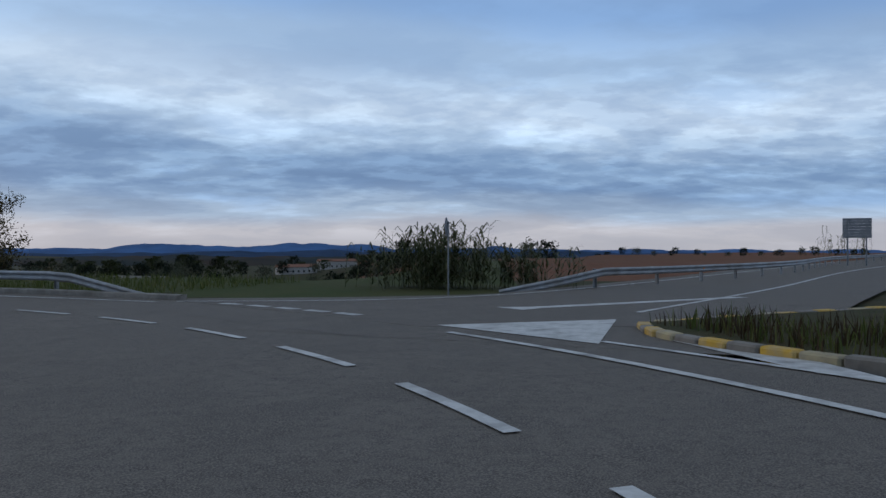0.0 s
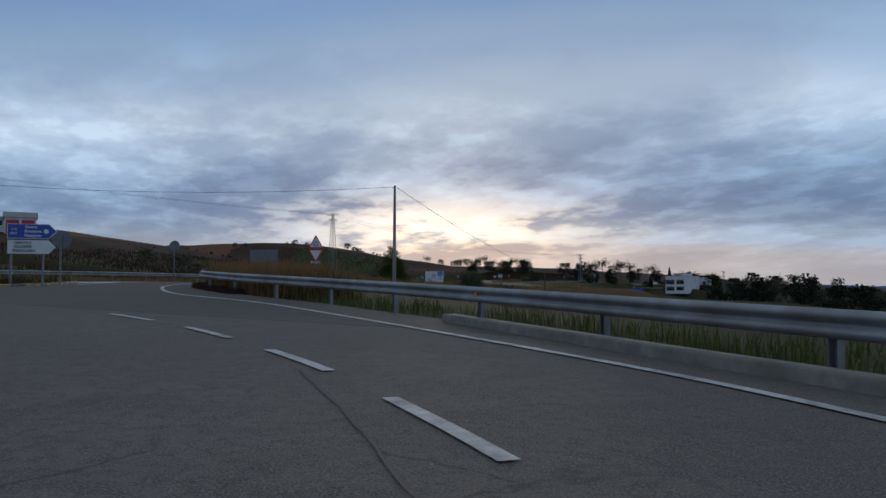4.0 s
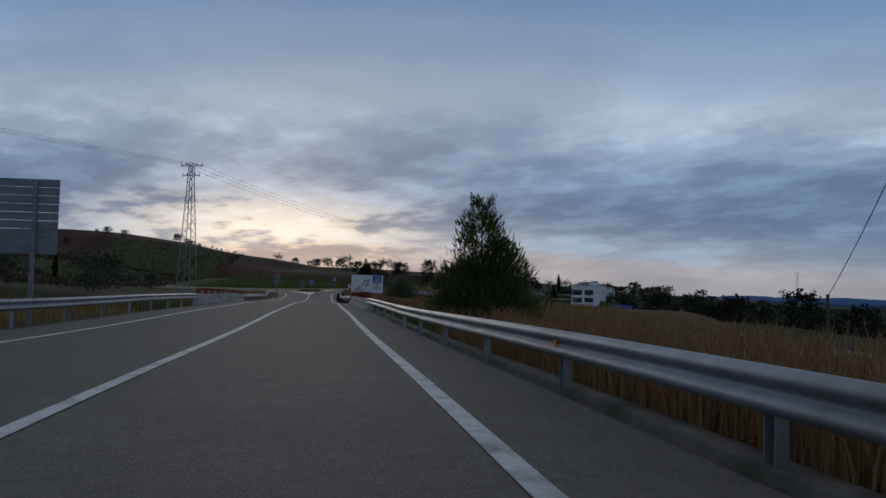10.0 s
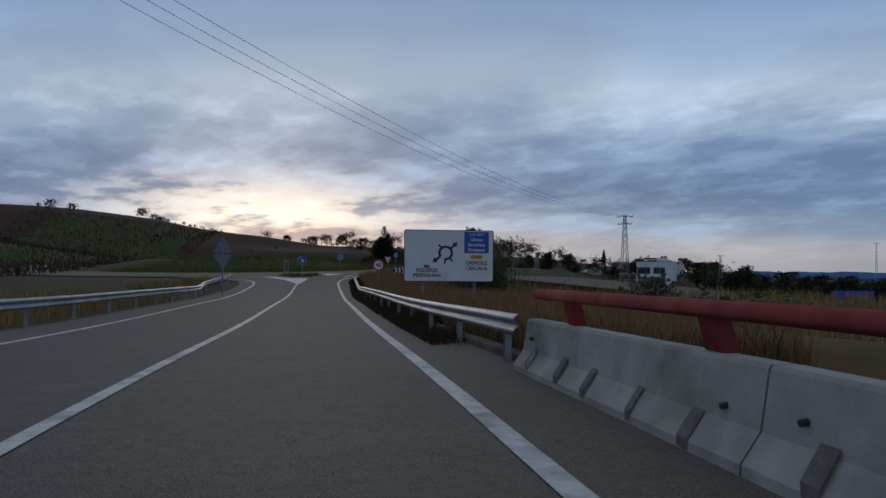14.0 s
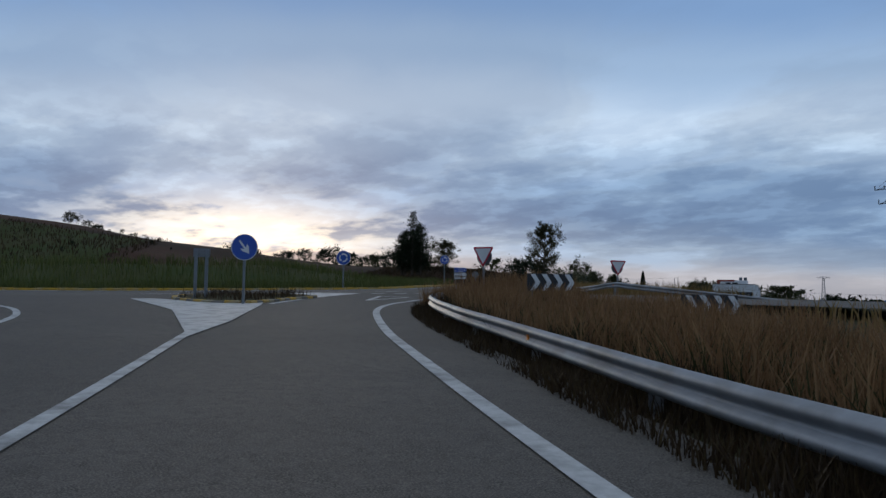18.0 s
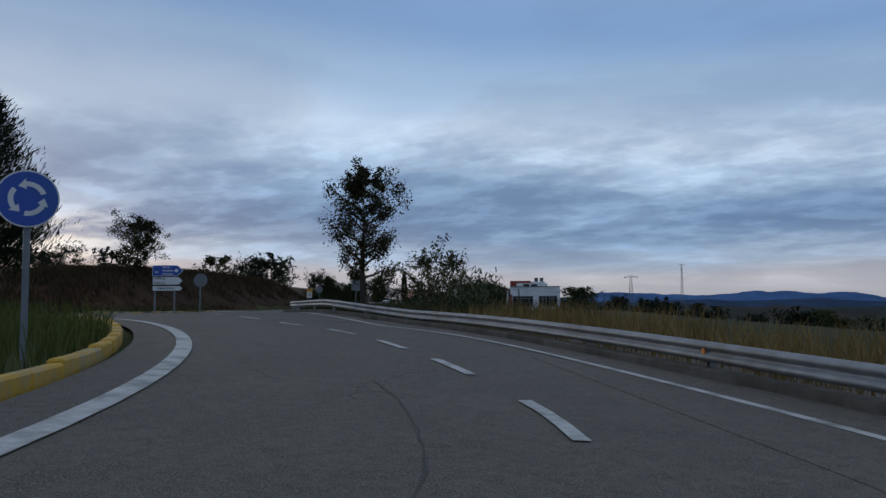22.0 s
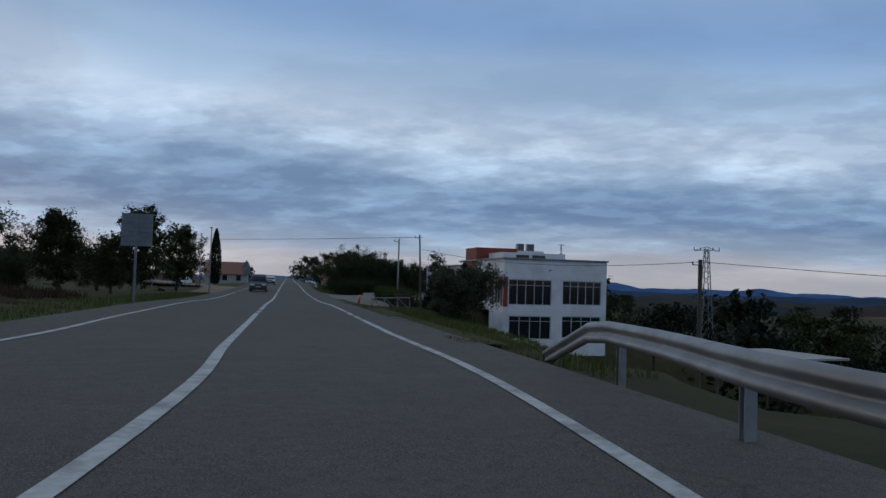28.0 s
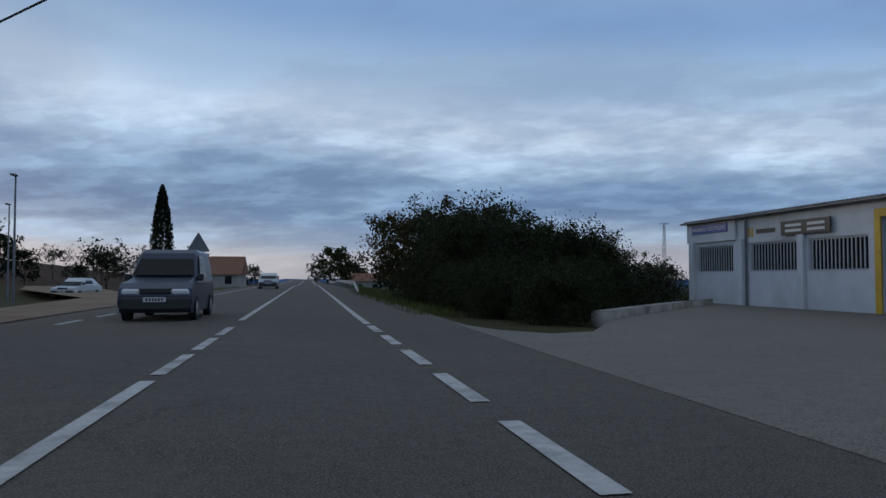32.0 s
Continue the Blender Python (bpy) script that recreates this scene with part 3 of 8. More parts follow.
def terrain(x, y):
    """Height of the land."""
    x, y = np.asarray(x, float), np.asarray(y, float)
    shp = x.shape
    x, y = x.ravel(), y.ravel()
    d = np.full(x.shape, 1e9)
    for i in range(0, len(x), 4000):
        q = np.hypot(x[i:i + 4000, None] - PTS[:, 0], y[i:i + 4000, None] - PTS[:, 1]) - PTS[:, 2]
        d[i:i + 4000] = q.min(1)
    s = (x - BO[0]) * BU[0] + (y - BO[1]) * BU[1]
    n = (x - BO[0]) * BN[0] + (y - BO[1]) * BN[1]
    se = (x - EO[0]) * EU[0] + (y - EO[1]) * EU[1]
    ne = (x - EO[0]) * EN[0] + (y - EO[1]) * EN[1]
    r1 = np.hypot(x - C1[0], y - C1[1])
    r2 = np.hypot(x - C2[0], y - C2[1])
    az = np.degrees(np.arctan2(-x, y + 0.0))
    h = level(x, y) - 0.10 + 0 * x
    far = ss(0.5, 24, d)
    rel = 22.0 * ss(14, 180, -n) * ss(-140, -60, s) * (1 - 0.75 * ss(230, 420, s))
    bank = 3.7 * ss(9.5, 15, -ne) * ss(-55, -25, se) * (1 - ss(8, 34, se)) * ss(42, 55, r2)
    rel = np.maximum(rel, (9.5 + 9.5 * ss(0, 110, -n)) * ss(235, 375, s) * ss(15, 95, -ne) * (1 - ss(600, 900, s)))
    rel = rel - 5.5 * ss(8, 42, n) * ss(-25, 5, s) * (1 - ss(120, 165, s))
    rel = rel - 7.0 * ss(36, 95, r1) * ss(2, 12, az) * (1 - ss(70, 85, az)) * (1 - ss(-30, 0, s))
    rel = rel - 6.0 * ss(40, 260, n) * ss(6, 14, az) * ss(0, 60, n)
    rel = rel - 1.8 * ss(40, 260, r1) * (1 - ss(-2, 5, az)) * (x > -20)
    rel = rel - 5 * ss(32, 120, ne) * ss(-40, 0, se)
    dip = 0.8 * ss(5.3, 7.3, ne) * (1 - ss(40, 46.5, se)) * ss(30, 37, se) * (1 - ss(9, 14, ne))
    pit = 4.25 * ss(0, 9.0, ne - 6.6 - 4.2 * ss(38, 44, se)) * (1 - ss(51, 56, se)) * ss(-45, -10, se)
    rel = rel - 4.2 * ss(24, 60, n) * ss(22, 45, ne) * ss(20, 60, s)
    rel = rel + 0.7 * np.sin(x * 0.031 + 1.3) * np.sin(y * 0.027) + 0.35 * np.sin(x * 0.11) * np.sin(y * 0.09 + 2)
    h = h + far * rel + bank * ss(2, 8, d) - pit * ss(0.3, 4, d) - dip
    # mound of the second island, dip of the motorway under the bridge
    h = h + 1.7 * ss(0, 14, 24.0 - r2) + 1.0 * ss(0, 12, 21.5 - r1)
    cut = (1 - ss(11, 19, np.abs(s - 67))) * ss(2.0, 3.0, np.abs(n)) * (1 - ss(150, 220, np.abs(n)))
    h = np.where(np.abs(s - 67) < 19, h * (1 - cut) + cut * (-6.6), h)
    under = (1 - ss(11, 15, np.abs(s - 67))) * (np.abs(n) < 8)
    h = np.where(under > 0, np.minimum(h, -6.6 * under + h * (1 - under)), h)
    rr = np.hypot(x + 180, y - 90)
    h = h - 26 * ss(420, 1500, rr) * ss(60, 15, az) - 10 * ss(500, 1800, rr)
    return h.reshape(shp)


def th(x, y):
    return float(terrain(np.array([x]), np.array([y]))[0])


def spread(lo, hi, fine, far_lo, far_hi, grow=1.16):
    v = list(np.arange(lo, hi + fine, fine))
    st = fine
    while v[-1] < far_hi:
        st *= grow
        v.append(v[-1] + st)
    st = fine
    while v[0] > far_lo:
        st *= grow
        v.insert(0, v[0] - st)
    return np.array(v)


def land_kind(x, y):
    """0 rough grass, 1 green grass, 2 red soil, 3 dry field, 4 brown hillside."""
    s = (x - BO[0]) * BU[0] + (y - BO[1]) * BU[1]
    n = (x - BO[0]) * BN[0] + (y - BO[1]) * BN[1]
    se = (x - EO[0]) * EU[0] + (y - EO[1]) * EU[1]
    ne = (x - EO[0]) * EN[0] + (y - EO[1]) * EN[1]
    r2 = np.hypot(x - C2[0], y - C2[1])
    r1 = np.hypot(x - C1[0], y - C1[1])
    az = np.degrees(np.arctan2(-x, y))
    k = np.zeros(x.shape, int)
    k = np.where((n < -22) & (s > -90) & (s < 420) & (ne < -11), 4, k)
    k = np.where((s > 250) & (ne < -30), 4, k)
    k = np.where((n < -120) & (n > -150) & (s > 20) & (s < 420), 2, k)
    k = np.where((r2 < 27.5), 1, k)
    k = np.where((n < -34) & (n > -80) & (s > 150) & (s < 330), 1, k)
    k = np.where((y > 38) & (az < 0) & (x > 2) & (r1 > 52), 2, k)
    k = np.where((y > 60) & (az > 0) & (az < 9) & (r1 > 90), 2, k)
    k = np.where((r1 > 36) & (r1 < 75) & (az > -3) & (az < 45) & (y > 22), 1, k)
    k = np.where((ne < -9.8) & (ne > -40) & (se > -62) & (se < 34) & (r2 > 44), 4, k)
    k = np.where((ne < -5.4) & (ne > -9.8) & (se > -30), 1, k)
    k = np.where((n > 22) & (n < 75) & (s > 60) & (s < 150), 3, k)
    k = np.where((n > 5.5) & (n < 20) & (s > 84) & (s < 140), 3, k)
    return k


def build_ground():
    gx, gy = spread(-400, 60, 2.5, -4600, 4600), spread(-50, 300, 2.5, -4600, 4600)
    X, Y = np.meshgrid(gx, gy, indexing="ij")
    Z = terrain(X, Y)
    v = np.stack([X, Y, Z], -1).reshape(-1, 3)
    ny = len(gy)
    i, j = np.meshgrid(np.arange(len(gx) - 1), np.arange(ny - 1), indexing="ij")
    a = (i * ny + j).ravel()
    f = np.stack([a, a + ny, a + ny + 1, a + 1], -1)
    me = mesh_np("ground", v, f, GROUND, smooth=True)
    for m in (GREEN, SOIL, DRYFIELD, HILLSIDE):
        me.materials.append(m)
    c = v[f].mean(1)
    me.polygons.foreach_set("material_index", land_kind(c[:, 0], c[:, 1]).astype(np.int32))
    tagged(new("ground", me), "rough grass, red ploughed soil and dry fields on rolling land", "ground", kind="structure")


build_ground()


def structure(name, me, label, category):
    return tagged(new(name, me), label, category, kind="structure")


def arc(c, r, a0, a1, step=2.0):
    n = max(2, int(abs(a1 - a0) / step))
    return [ring(c, r, a0 + (a1 - a0) * i / n) for i in range(n + 1)]


structure("road_roundabout_first", ribbon("road", arc(C1, 34.2, 0, 360), arc(C1, 25.0, 0, 360), 0.0, ASPHALT, 8), "grey worn asphalt of a two-lane roundabout", "road")
structure("road_roundabout_second", ribbon("road", arc(C2, 37.2, 0, 360), arc(C2, 27.3, 0, 360), 0.0, ASPHALT, 8), "grey cracked asphalt of a two-lane roundabout", "road")
structure("road_over_bridge", ribbon("road", [B(s, -5.35) for s in range(-6, 135, 3)], [B(s, 5.1) for s in range(-6, 135, 3)], 0.006, ASPHALT_DARK, 8),
          "grey two-lane asphalt road over a bridge", "road")
structure("road_exit_first", patch("road", [ring(C1, 33, 108), ring(C1, 34.6, 100), (-45, 25.2), (-52, 23.2), (-58.5, 22.2), (-66.2, 23.6), (-72, 25.8), (-78, 28), B(0, 5.1), B(-6, 5.1), B(-6, -5.35), B(-12, -7.5),
                                           (-70, 10.6), (-62, 8.0), (-56, 8.5)], 0.003, ASPHALT_DARK), "asphalt fork between roundabout and bridge road", "road")
structure("road_entry_second", patch("road", [B(130, -5.3), B(130, 5.0), (-208.2, 86.6), (-213.6, 89.0), (-219.5, 92.3), (-223.2, 95.2), (-224.6, 97.2), (-225.9, 100.0), (-226.2, 103.8), (-229.0, 106.0), ring(C2, 33, 14), ring(C2, 33, 0), ring(C2, 34, -16), ring(C2, 35, -27), (-231.0, 77.0), (-226.0, 79.7), (-220.0, 80.0), (-214.4, 78.2), (-207.0, 74.9), B(126, -5.0)],
                                     0.003, ASPHALT_DARK), "asphalt fork before the roundabout", "road")
structure("road_out", ribbon("road", [E(s, -5.6) for s in range(-30, 331, 3)], [E(s, 5.2) for s in range(-30, 331, 3)], 0.006, ASPHALT_DARK, 8), "grey two-lane country road", "road")
structure("road_exit_second", patch("road", [ring(C2, 33, 74), ring(C2, 36.4, 72), (-260.4, 133.6), (-265.6, 137.0), (-270.6, 140.8), (-273.8, 144.6), (-276.6, 148.8), (-279.0, 152.4), (-281.6, 157.2), (-284.4, 162.4), (-287.4, 167.6), E(-5, 5.2), E(-8, 5.2), E(-8, -5.6), (-298.5, 160.5), (-293.7, 152.5),
                                            (-292.0, 146.0), (-294, 139), (-297, 131), ring(C2, 33, 128)], 0.003, ASPHALT), "asphalt fork behind the roundabout", "road")
structure("road_side", ribbon("road", sidestep(glide([(0, 12), (4, 20), (14, 36), (30, 62), (60, 100), (110, 150)], 3), -5), sidestep(glide([(0, 12), (4, 20), (14, 36), (30, 62), (60, 100), (110, 150)], 3), 5.5), 0.003, ASPHALT, 6),
          "grey asphalt side road climbing away", "road")
structure("road_side_mouth", patch("road", [ring(C1, 33, 46), ring(C1, 33.6, 58), (-9.6, 22.2), (-7.4, 22.9), (-3.0, 23.4), (0.6, 24.6), (4.0, 27.5), (8.0, 31.0), (12.0, 31.0), (8.0, 20.0), (4.0, 14.0), ring(C1, 33, 38)], 0.006, ASPHALT), "asphalt mouth of the side road", "road")
SLIP = glide([(-229, 109.2), (-222, 108.2), (-208, 107.5), (-190, 107), (-160, 110), (-120, 120)], 3)


def slip_height(line, off):
    me_l, me_r = sidestep(line, -off[0]), sidestep(line, off[1])
    v, f = [], []
    for k, ((ax, ay), (bx, by)) in enumerate(zip(me_l, me_r)):
        t = float(ss(5, 36, k))
        za, zb = [lv(min(px, -223.0), py) * (1 - t) + t * -5.2 for px, py in ((ax, ay), (bx, by))]
        v += [(ax, ay, za), (bx, by, zb)]
    for i in range(len(line) - 1):
        f.append((2 * i, 2 * i + 1, 2 * i + 3, 2 * i + 2))
    return v, f


sv, sf = slip_height(SLIP, (3.6, 4.2))
structure("road_slip", mesh_np("road", np.array(sv) + (0, 0, 0.004), sf, ASPHALT), "asphalt slip road curving down towards the motorway", "road")
structure("road_slip_mouth", patch("road", [ring(C2, 34, 8), (-229.6, 103.0), (-226.5, 103.4), (-224.0, 104.4), (-223.0, 112.0), (-229.4, 112.4), (-237.4, 117.0), (-243.5, 121.6), ring(C2, 34, 50), ring(C2, 34, 36), ring(C2, 34, 22)], 0.008, ASPHALT), "asphalt mouth of the slip road", "road")
MW = [(B(67 - 11, n), B(67 + 11, n)) for n in range(-150, 151, 6)]
mv = []
for a, b in MW:
    mv += [(*a, -6.45), (*b, -6.45)]
structure("road_motorway", mesh_np("road", mv, [(2 * i, 2 * i + 1, 2 * i + 3, 2 * i + 2) for i in range(len(MW) - 1)], ASPHALT_DARK), "motorway in a cutting under the bridge", "road")


def build_bridge():
    bm = bmesh.new()
    corners = [B(50, -6.1), B(90, -6.1), B(90, 5.55), B(50, 5.55)]
    top = [bm.verts.new((x, y, lv(x, y) - 0.30)) for x, y in corners]
    bot = [bm.verts.new((x, y, lv(x, y) - 1.3)) for x, y in corners]
    bm.faces.new(top)
    bm.faces.new(bot[::-1])
    for i in range(4):
        bm.faces.new((top[i], top[(i + 1) % 4], bot[(i + 1) % 4], bot[i]))
    structure("bridge_deck", bm_mesh("deck", bm, CONCRETE), "concrete deck of a road bridge", "bridge")
    for s in (51, 89):
        bm = bmesh.new()
        a, b = B(s, -5.7), B(s, 5.55)
        d = Vector((BU[0], BU[1])) * 0.5
        vs = []
        for z in (-7.2, lv(*a) - 1.3):
            for p, q in ((a, -1), (a, 1), (b, 1), (b, -1)):
                vs.append(bm.verts.new((p[0] + d.x * q, p[1] + d.y * q, z)))
        for i in range(4):
            bm.faces.new((vs[i], vs[(i + 1) % 4], vs[4 + (i + 1) % 4], vs[4 + i]))
        bm.faces.new(vs[:4][::-1])
        bm.faces.new(vs[4:])
        structure("bridge_abutment", bm_mesh("abutment", bm, CONCRETE), "concrete abutment under the bridge", "bridge")


build_bridge()

# ---- road paint ----
marks1 = thing("road_markings", Matrix(), "worn white road paint of the first roundabout", "road marking", kind="structure")
marks2 = thing("road_markings", Matrix(), "worn white road paint over the bridge", "road marking", kind="structure")
marks3 = thing("road_markings", Matrix(), "worn white road paint of the second roundabout", "road marking", kind="structure")
marks4 = thing("road_markings", Matrix(), "white road paint of the country road", "road marking", kind="structure")


def stripe(root, line, width, name="edge_line", lift=0.016):
    part(name, ribbon(name, sidestep(line, -width / 2), sidestep(line, width / 2), lift, PAINT), None, root)


def dashes(root, fn, s0, s1, n, length, pitch, width):
    s = s0
    while s < s1:
        stripe(root, [fn(s, n), fn(s + length / 2, n), fn(s + length, n)], width, "dash")
        s += pitch


stripe(marks1, arc(C1, 25.8, -20, 200), 0.32)


def lane_radius(a):
    return float(np.interp(a, (0, 30, 43, 57, 64, 85, 95, 106, 125), (29.85, 29.85, 29.6, 29.12, 28.95, 28.87, 29.05, 29.35, 30.3)))


for k in range(16):
    a = 2.4 + 7.18 * k if k < 9 else 67.4 + 8.1 * (k - 9)
    stripe(marks1, [ring(C1, lane_radius(a + q), a + q) for q in (0.0, 1.5, 3.0, 4.5)], 0.15, "dash")
stripe(marks1, r1_edge, 0.16)
stripe(marks1, arc(C1, 32.8, -40, 36), 0.16)
stripe(marks1, glide([(-61.6, 16.9), (-66.6, 17.6), (-73, 19.3), B(-3, 0.0), B(4, 0.0)]), 0.16)
part("gore", patch("gore", [(-66.9, 17.5), (-75, 19.6), (-84, 24.4), (-77.5, 17.8), (-71.3, 15.0), (-68.9, 15.6)], 0.014, PAINT), None, marks1)
part("gore", patch("gore", [(0.0, 14.3), (3.5, 15.4), (2.5, 11.3)], 0.014, PAINT), None, marks1)
part("gore", patch("gore", [(3.6, 11.9), (4.6, 11.0), (5.0, 7.9), (4.4, 8.6)], 0.014, PAINT), None, marks1)
stripe(marks1, glide([(2.6, 11.6), (3.9, 9.6), (5.2, 7.3), (6.5, 4.0)]), 0.14)
for i in range(5):
    a = 43.2 + i * 2.15
    stripe(marks1, arc(C1, 33.5, a, a + 1.45, 0.7), 0.3, "give_way_dash")
part("arrow", patch("arrow", [(1.2, 19.0), (1.8, 18.0), (2.3, 18.6), (8.6, 22.6), (8.4, 23.0), (2.0, 19.0)], 0.014, PAINT), None, marks1)
stripe(marks1, glide([(4.3, 17.2), (12, 29), (26, 52), (50, 86)]), 0.16)
stripe(marks1, glide([(-7.8, 21.3), (-1, 22.6), (5, 29), (17, 48), (40, 84)]), 0.16)

stripe(marks2, [B(s, 0) for s in range(4, 151, 2)], 0.17, "centre_line")
stripe(marks2, [B(s, 3.65) for s in range(10, 101, 3)], 0.2)
stripe(marks2, left_b, 0.17)

stripe(marks3, in_edge, 0.2)
stripe(marks3, arc(C2, 28.15, -80, 150), 0.26)
for a in (-13, -6, 1.4, 8.8, 16, 23.3, 30.4, 38, 45.5, 52.4, 59.5, 67.4, 75.4, 83):
    rad = [float(np.interp(a + q, (0, 16, 24, 40, 46, 53, 63, 70, 78, 84), (32.0, 32.0, 32.2, 32.3, 32.1, 32.0, 32.2, 32.5, 33.4, 34.3))) for q in (0, 1.2, 2.4, 3.6)]
    stripe(marks3, [ring(C2, r_, a + q) for r_, q in zip(rad, (0, 1.2, 2.4, 3.6))], 0.16, "dash")
stripe(marks3, r2_edge, 0.16)
part("gore", patch("gore", [B(142, 0.1), (-216.4, 85.2), (-223.4, 88.7), (-225.2, 89.5), (-225.9, 88.3), (-227.4, 87.3), (-229.6, 86.9), (-229.8, 86.0), (-226.4, 85.7), (-221.2, 85.2)], 0.024, PAINT), None, marks3)
part("gore", patch("gore", [(-229.7, 93.9), (-231.6, 95.7), (-233.4, 97.8), (-234.6, 96.2), (-235.0, 94.5), (-232.4, 93.2)], 0.014, PAINT), None, marks3)
stripe(marks3, glide([(-224.3, 89.4), (-227.0, 91.5), (-229.6, 93.8), (-233.5, 97.9)]), 0.2)
for i in range(6):
    a, b = Vector((-232.8, 98.2)).lerp(Vector((-231.6, 105.4)), (i + 0.08) / 6), Vector((-232.8, 98.2)).lerp(Vector((-231.6, 105.4)), (i + 0.66) / 6)
    stripe(marks3, [tuple(a), tuple((a + b) / 2), tuple(b)], 0.35, "give_way_dash", 0.02)
for a, b in (((-226.0, 94.2), (-229.6, 96.9)), ((-229.6, 96.9), (-228.2, 97.6)), ((-228.2, 97.6), (-226.0, 94.2))):
    stripe(marks3, [a, ((a[0] + b[0]) / 2, (a[1] + b[1]) / 2), b], 0.2, "give_way_triangle", 0.02)
for q in ([(-229.7, 102.4), (-228.0, 102.2), (-227.6, 101.5), (-229.2, 101.6)], [(-227.9, 99.6), (-226.0, 98.9), (-225.6, 98.2), (-227.4, 98.8)]):
    part("hatch_bar", patch("hatch_bar", q, 0.018, PAINT), None, marks3)
part("gore", patch("gore", [(-232.6, 107.4), (-231.7, 105.9), (-230.5, 103.9), (-226.8, 103.6), (-226.4, 104.9), (-229.6, 105.8)], 0.024, PAINT), None, marks3)
part("hatch_bar", patch("hatch_bar", [(-231.5, 104.9), (-231.0, 104.6), (-230.8, 103.8), (-231.3, 104.0)], 0.024, PAINT), None, marks3)
for k in range(6):
    p = Vector((-232.4, 107.5)) + Vector((-0.42, 0.66)) * k
    part("hatch_bar", patch("hatch_bar", [(p.x, p.y), (p.x + 0.6, p.y + 0.15), (p.x + 0.5, p.y + 0.42), (p.x - 0.12, p.y + 0.27)], 0.024, PAINT), None, marks3)
stripe(marks3, glide([(-268.5, 130.5), (-274, 133.8), (-279, 139.3), (-283.2, 145.9), (-285.6, 151.5), (-289.2, 159.6), E(-6, 0.06), E(2, 0.1)]), 0.18)
part("gore", patch("gore", [(-283.3, 146.2), (-284.9, 149.4), (-286.2, 151.8), (-286.6, 149.6), (-285.6, 146.4), (-284.2, 145.2)], 0.018, PAINT), None, marks3)
part("gore", patch("gore", [(-277.5, 136.4), (-274.2, 134.0), (-271.0, 131.7), (-273.5, 131.4), (-276.6, 133.8)], 0.018, PAINT), None, marks3)

stripe(marks4, left_out, 0.16)
stripe(marks4, [E(s, 0.1) for s in (2, 6, 10, 15.7)], 0.17, "centre_line")
dashes(marks4, E, 16.3, 17, 0.12, 1.7, 2.4, 0.17)
stripe(marks4, [E(s, 0.12) for s in range(19, 58, 2)], 0.16, "centre_line")
dashes(marks4, E, 57.5, 65, 0.12, 2.2, 2.85, 0.16)
stripe(marks4, [E(s, 0.1) for s in range(68, 330, 3)], 0.15, "centre_line")


def verge_line(s):
    return E(s, 3.62 - 0.6 * min(1, max(0, (s - 8) / 60)))


stripe(marks4, [verge_line(s) for s in (5, 8, 10.5, 12.8)], 0.17)
for s0, s1 in ((13.3, 15.1), (15.8, 18.0)):
    stripe(marks4, [verge_line(s0), verge_line((s0 + s1) / 2), verge_line(s1)], 0.17, "dash")
stripe(marks4, [verge_line(s) for s in np.arange(18.8, 49.4, 2)], 0.17)
for k in range(6):
    s0 = 49.6 + k * 2.78
    stripe(marks4, [verge_line(s0), verge_line(s0 + 0.95), verge_line(s0 + 1.9)], 0.17, "dash")
stripe(marks4, [verge_line(s) for s in range(66, 330, 3)], 0.16)
stripe(marks4, [E(s, -3.8) for s in range(12, 66, 3)], 0.15)
dashes(marks4, E, 67, 84, -3.8, 1.9, 3.3, 0.15)
stripe(marks4, [E(s, -3.8) for s in range(85, 330, 3)], 0.15)

# ---- cracks and sealed joints ----
def crack(points, width, seed, label):
    """A wandering crack or tar seam in the asphalt."""
    rng = np.random.default_rng(seed)
    line = glide(points, 0.22)
    off = np.cumsum(rng.normal(size=len(line)) * 0.022)
    off = off - np.linspace(off[0], off[-1], len(line))
    left, right = [], []
    for i, (x, y) in enumerate(line):
        a, b = line[max(0, i - 1)], line[min(len(line) - 1, i + 1)]
        d = Vector((b[0] - a[0], b[1] - a[1])).normalized()
        w = width * rng.uniform(0.25, 1.0)
        left.append((x - d.y * (off[i] + w), y + d.x * (off[i] + w)))
        right.append((x - d.y * (off[i] - w), y + d.x * (off[i] - w)))
    structure("road_crack", ribbon("road_crack", left, right, 0.011, TAR), label, "crack")


crack([(-31.5, 22.2), (-27.7, 22.0), (-23.4, 21.6), (-20.9, 21.1), (-19.2, 20.6), (-16.5, 19.6)], 0.024, 1, "long dark crack along the roundabout's lane")
crack([(-22.2, 21.4), (-20.6, 20.7), (-19.0, 19.6)], 0.014, 2, "thin branching crack in the roundabout's lane")
crack([ring(C1, 31.2, 54), ring(C1, 31.0, 48), ring(C1, 30.9, 41), ring(C1, 31.4, 36)], 0.016, 3, "thin dark crack across the roundabout's mouth")
crack([E(9.4, -5.0), E(8.0, -3.2), E(7.9, -0.5), E(8.0, 2.2), E(8.3, 4.2)], 0.03, 4, "dark tar seam across the country road")
crack([E(43.2, -1.4), E(43.4, 0.4), E(43.2, 1.6)], 0.014, 5, "thin crack across the country road")
for k, (r, a, b) in enumerate(((30.6, 30, 44), (30.2, 50, 60), (33.0, 62, 72), (30.0, 78, 88))):
    crack([ring(C2, r, a), ring(C2, r + 0.5, (a + b) / 2), ring(C2, r + 0.1, b)], 0.014, 11 + k, "thin dark crack in the roundabout's lane")
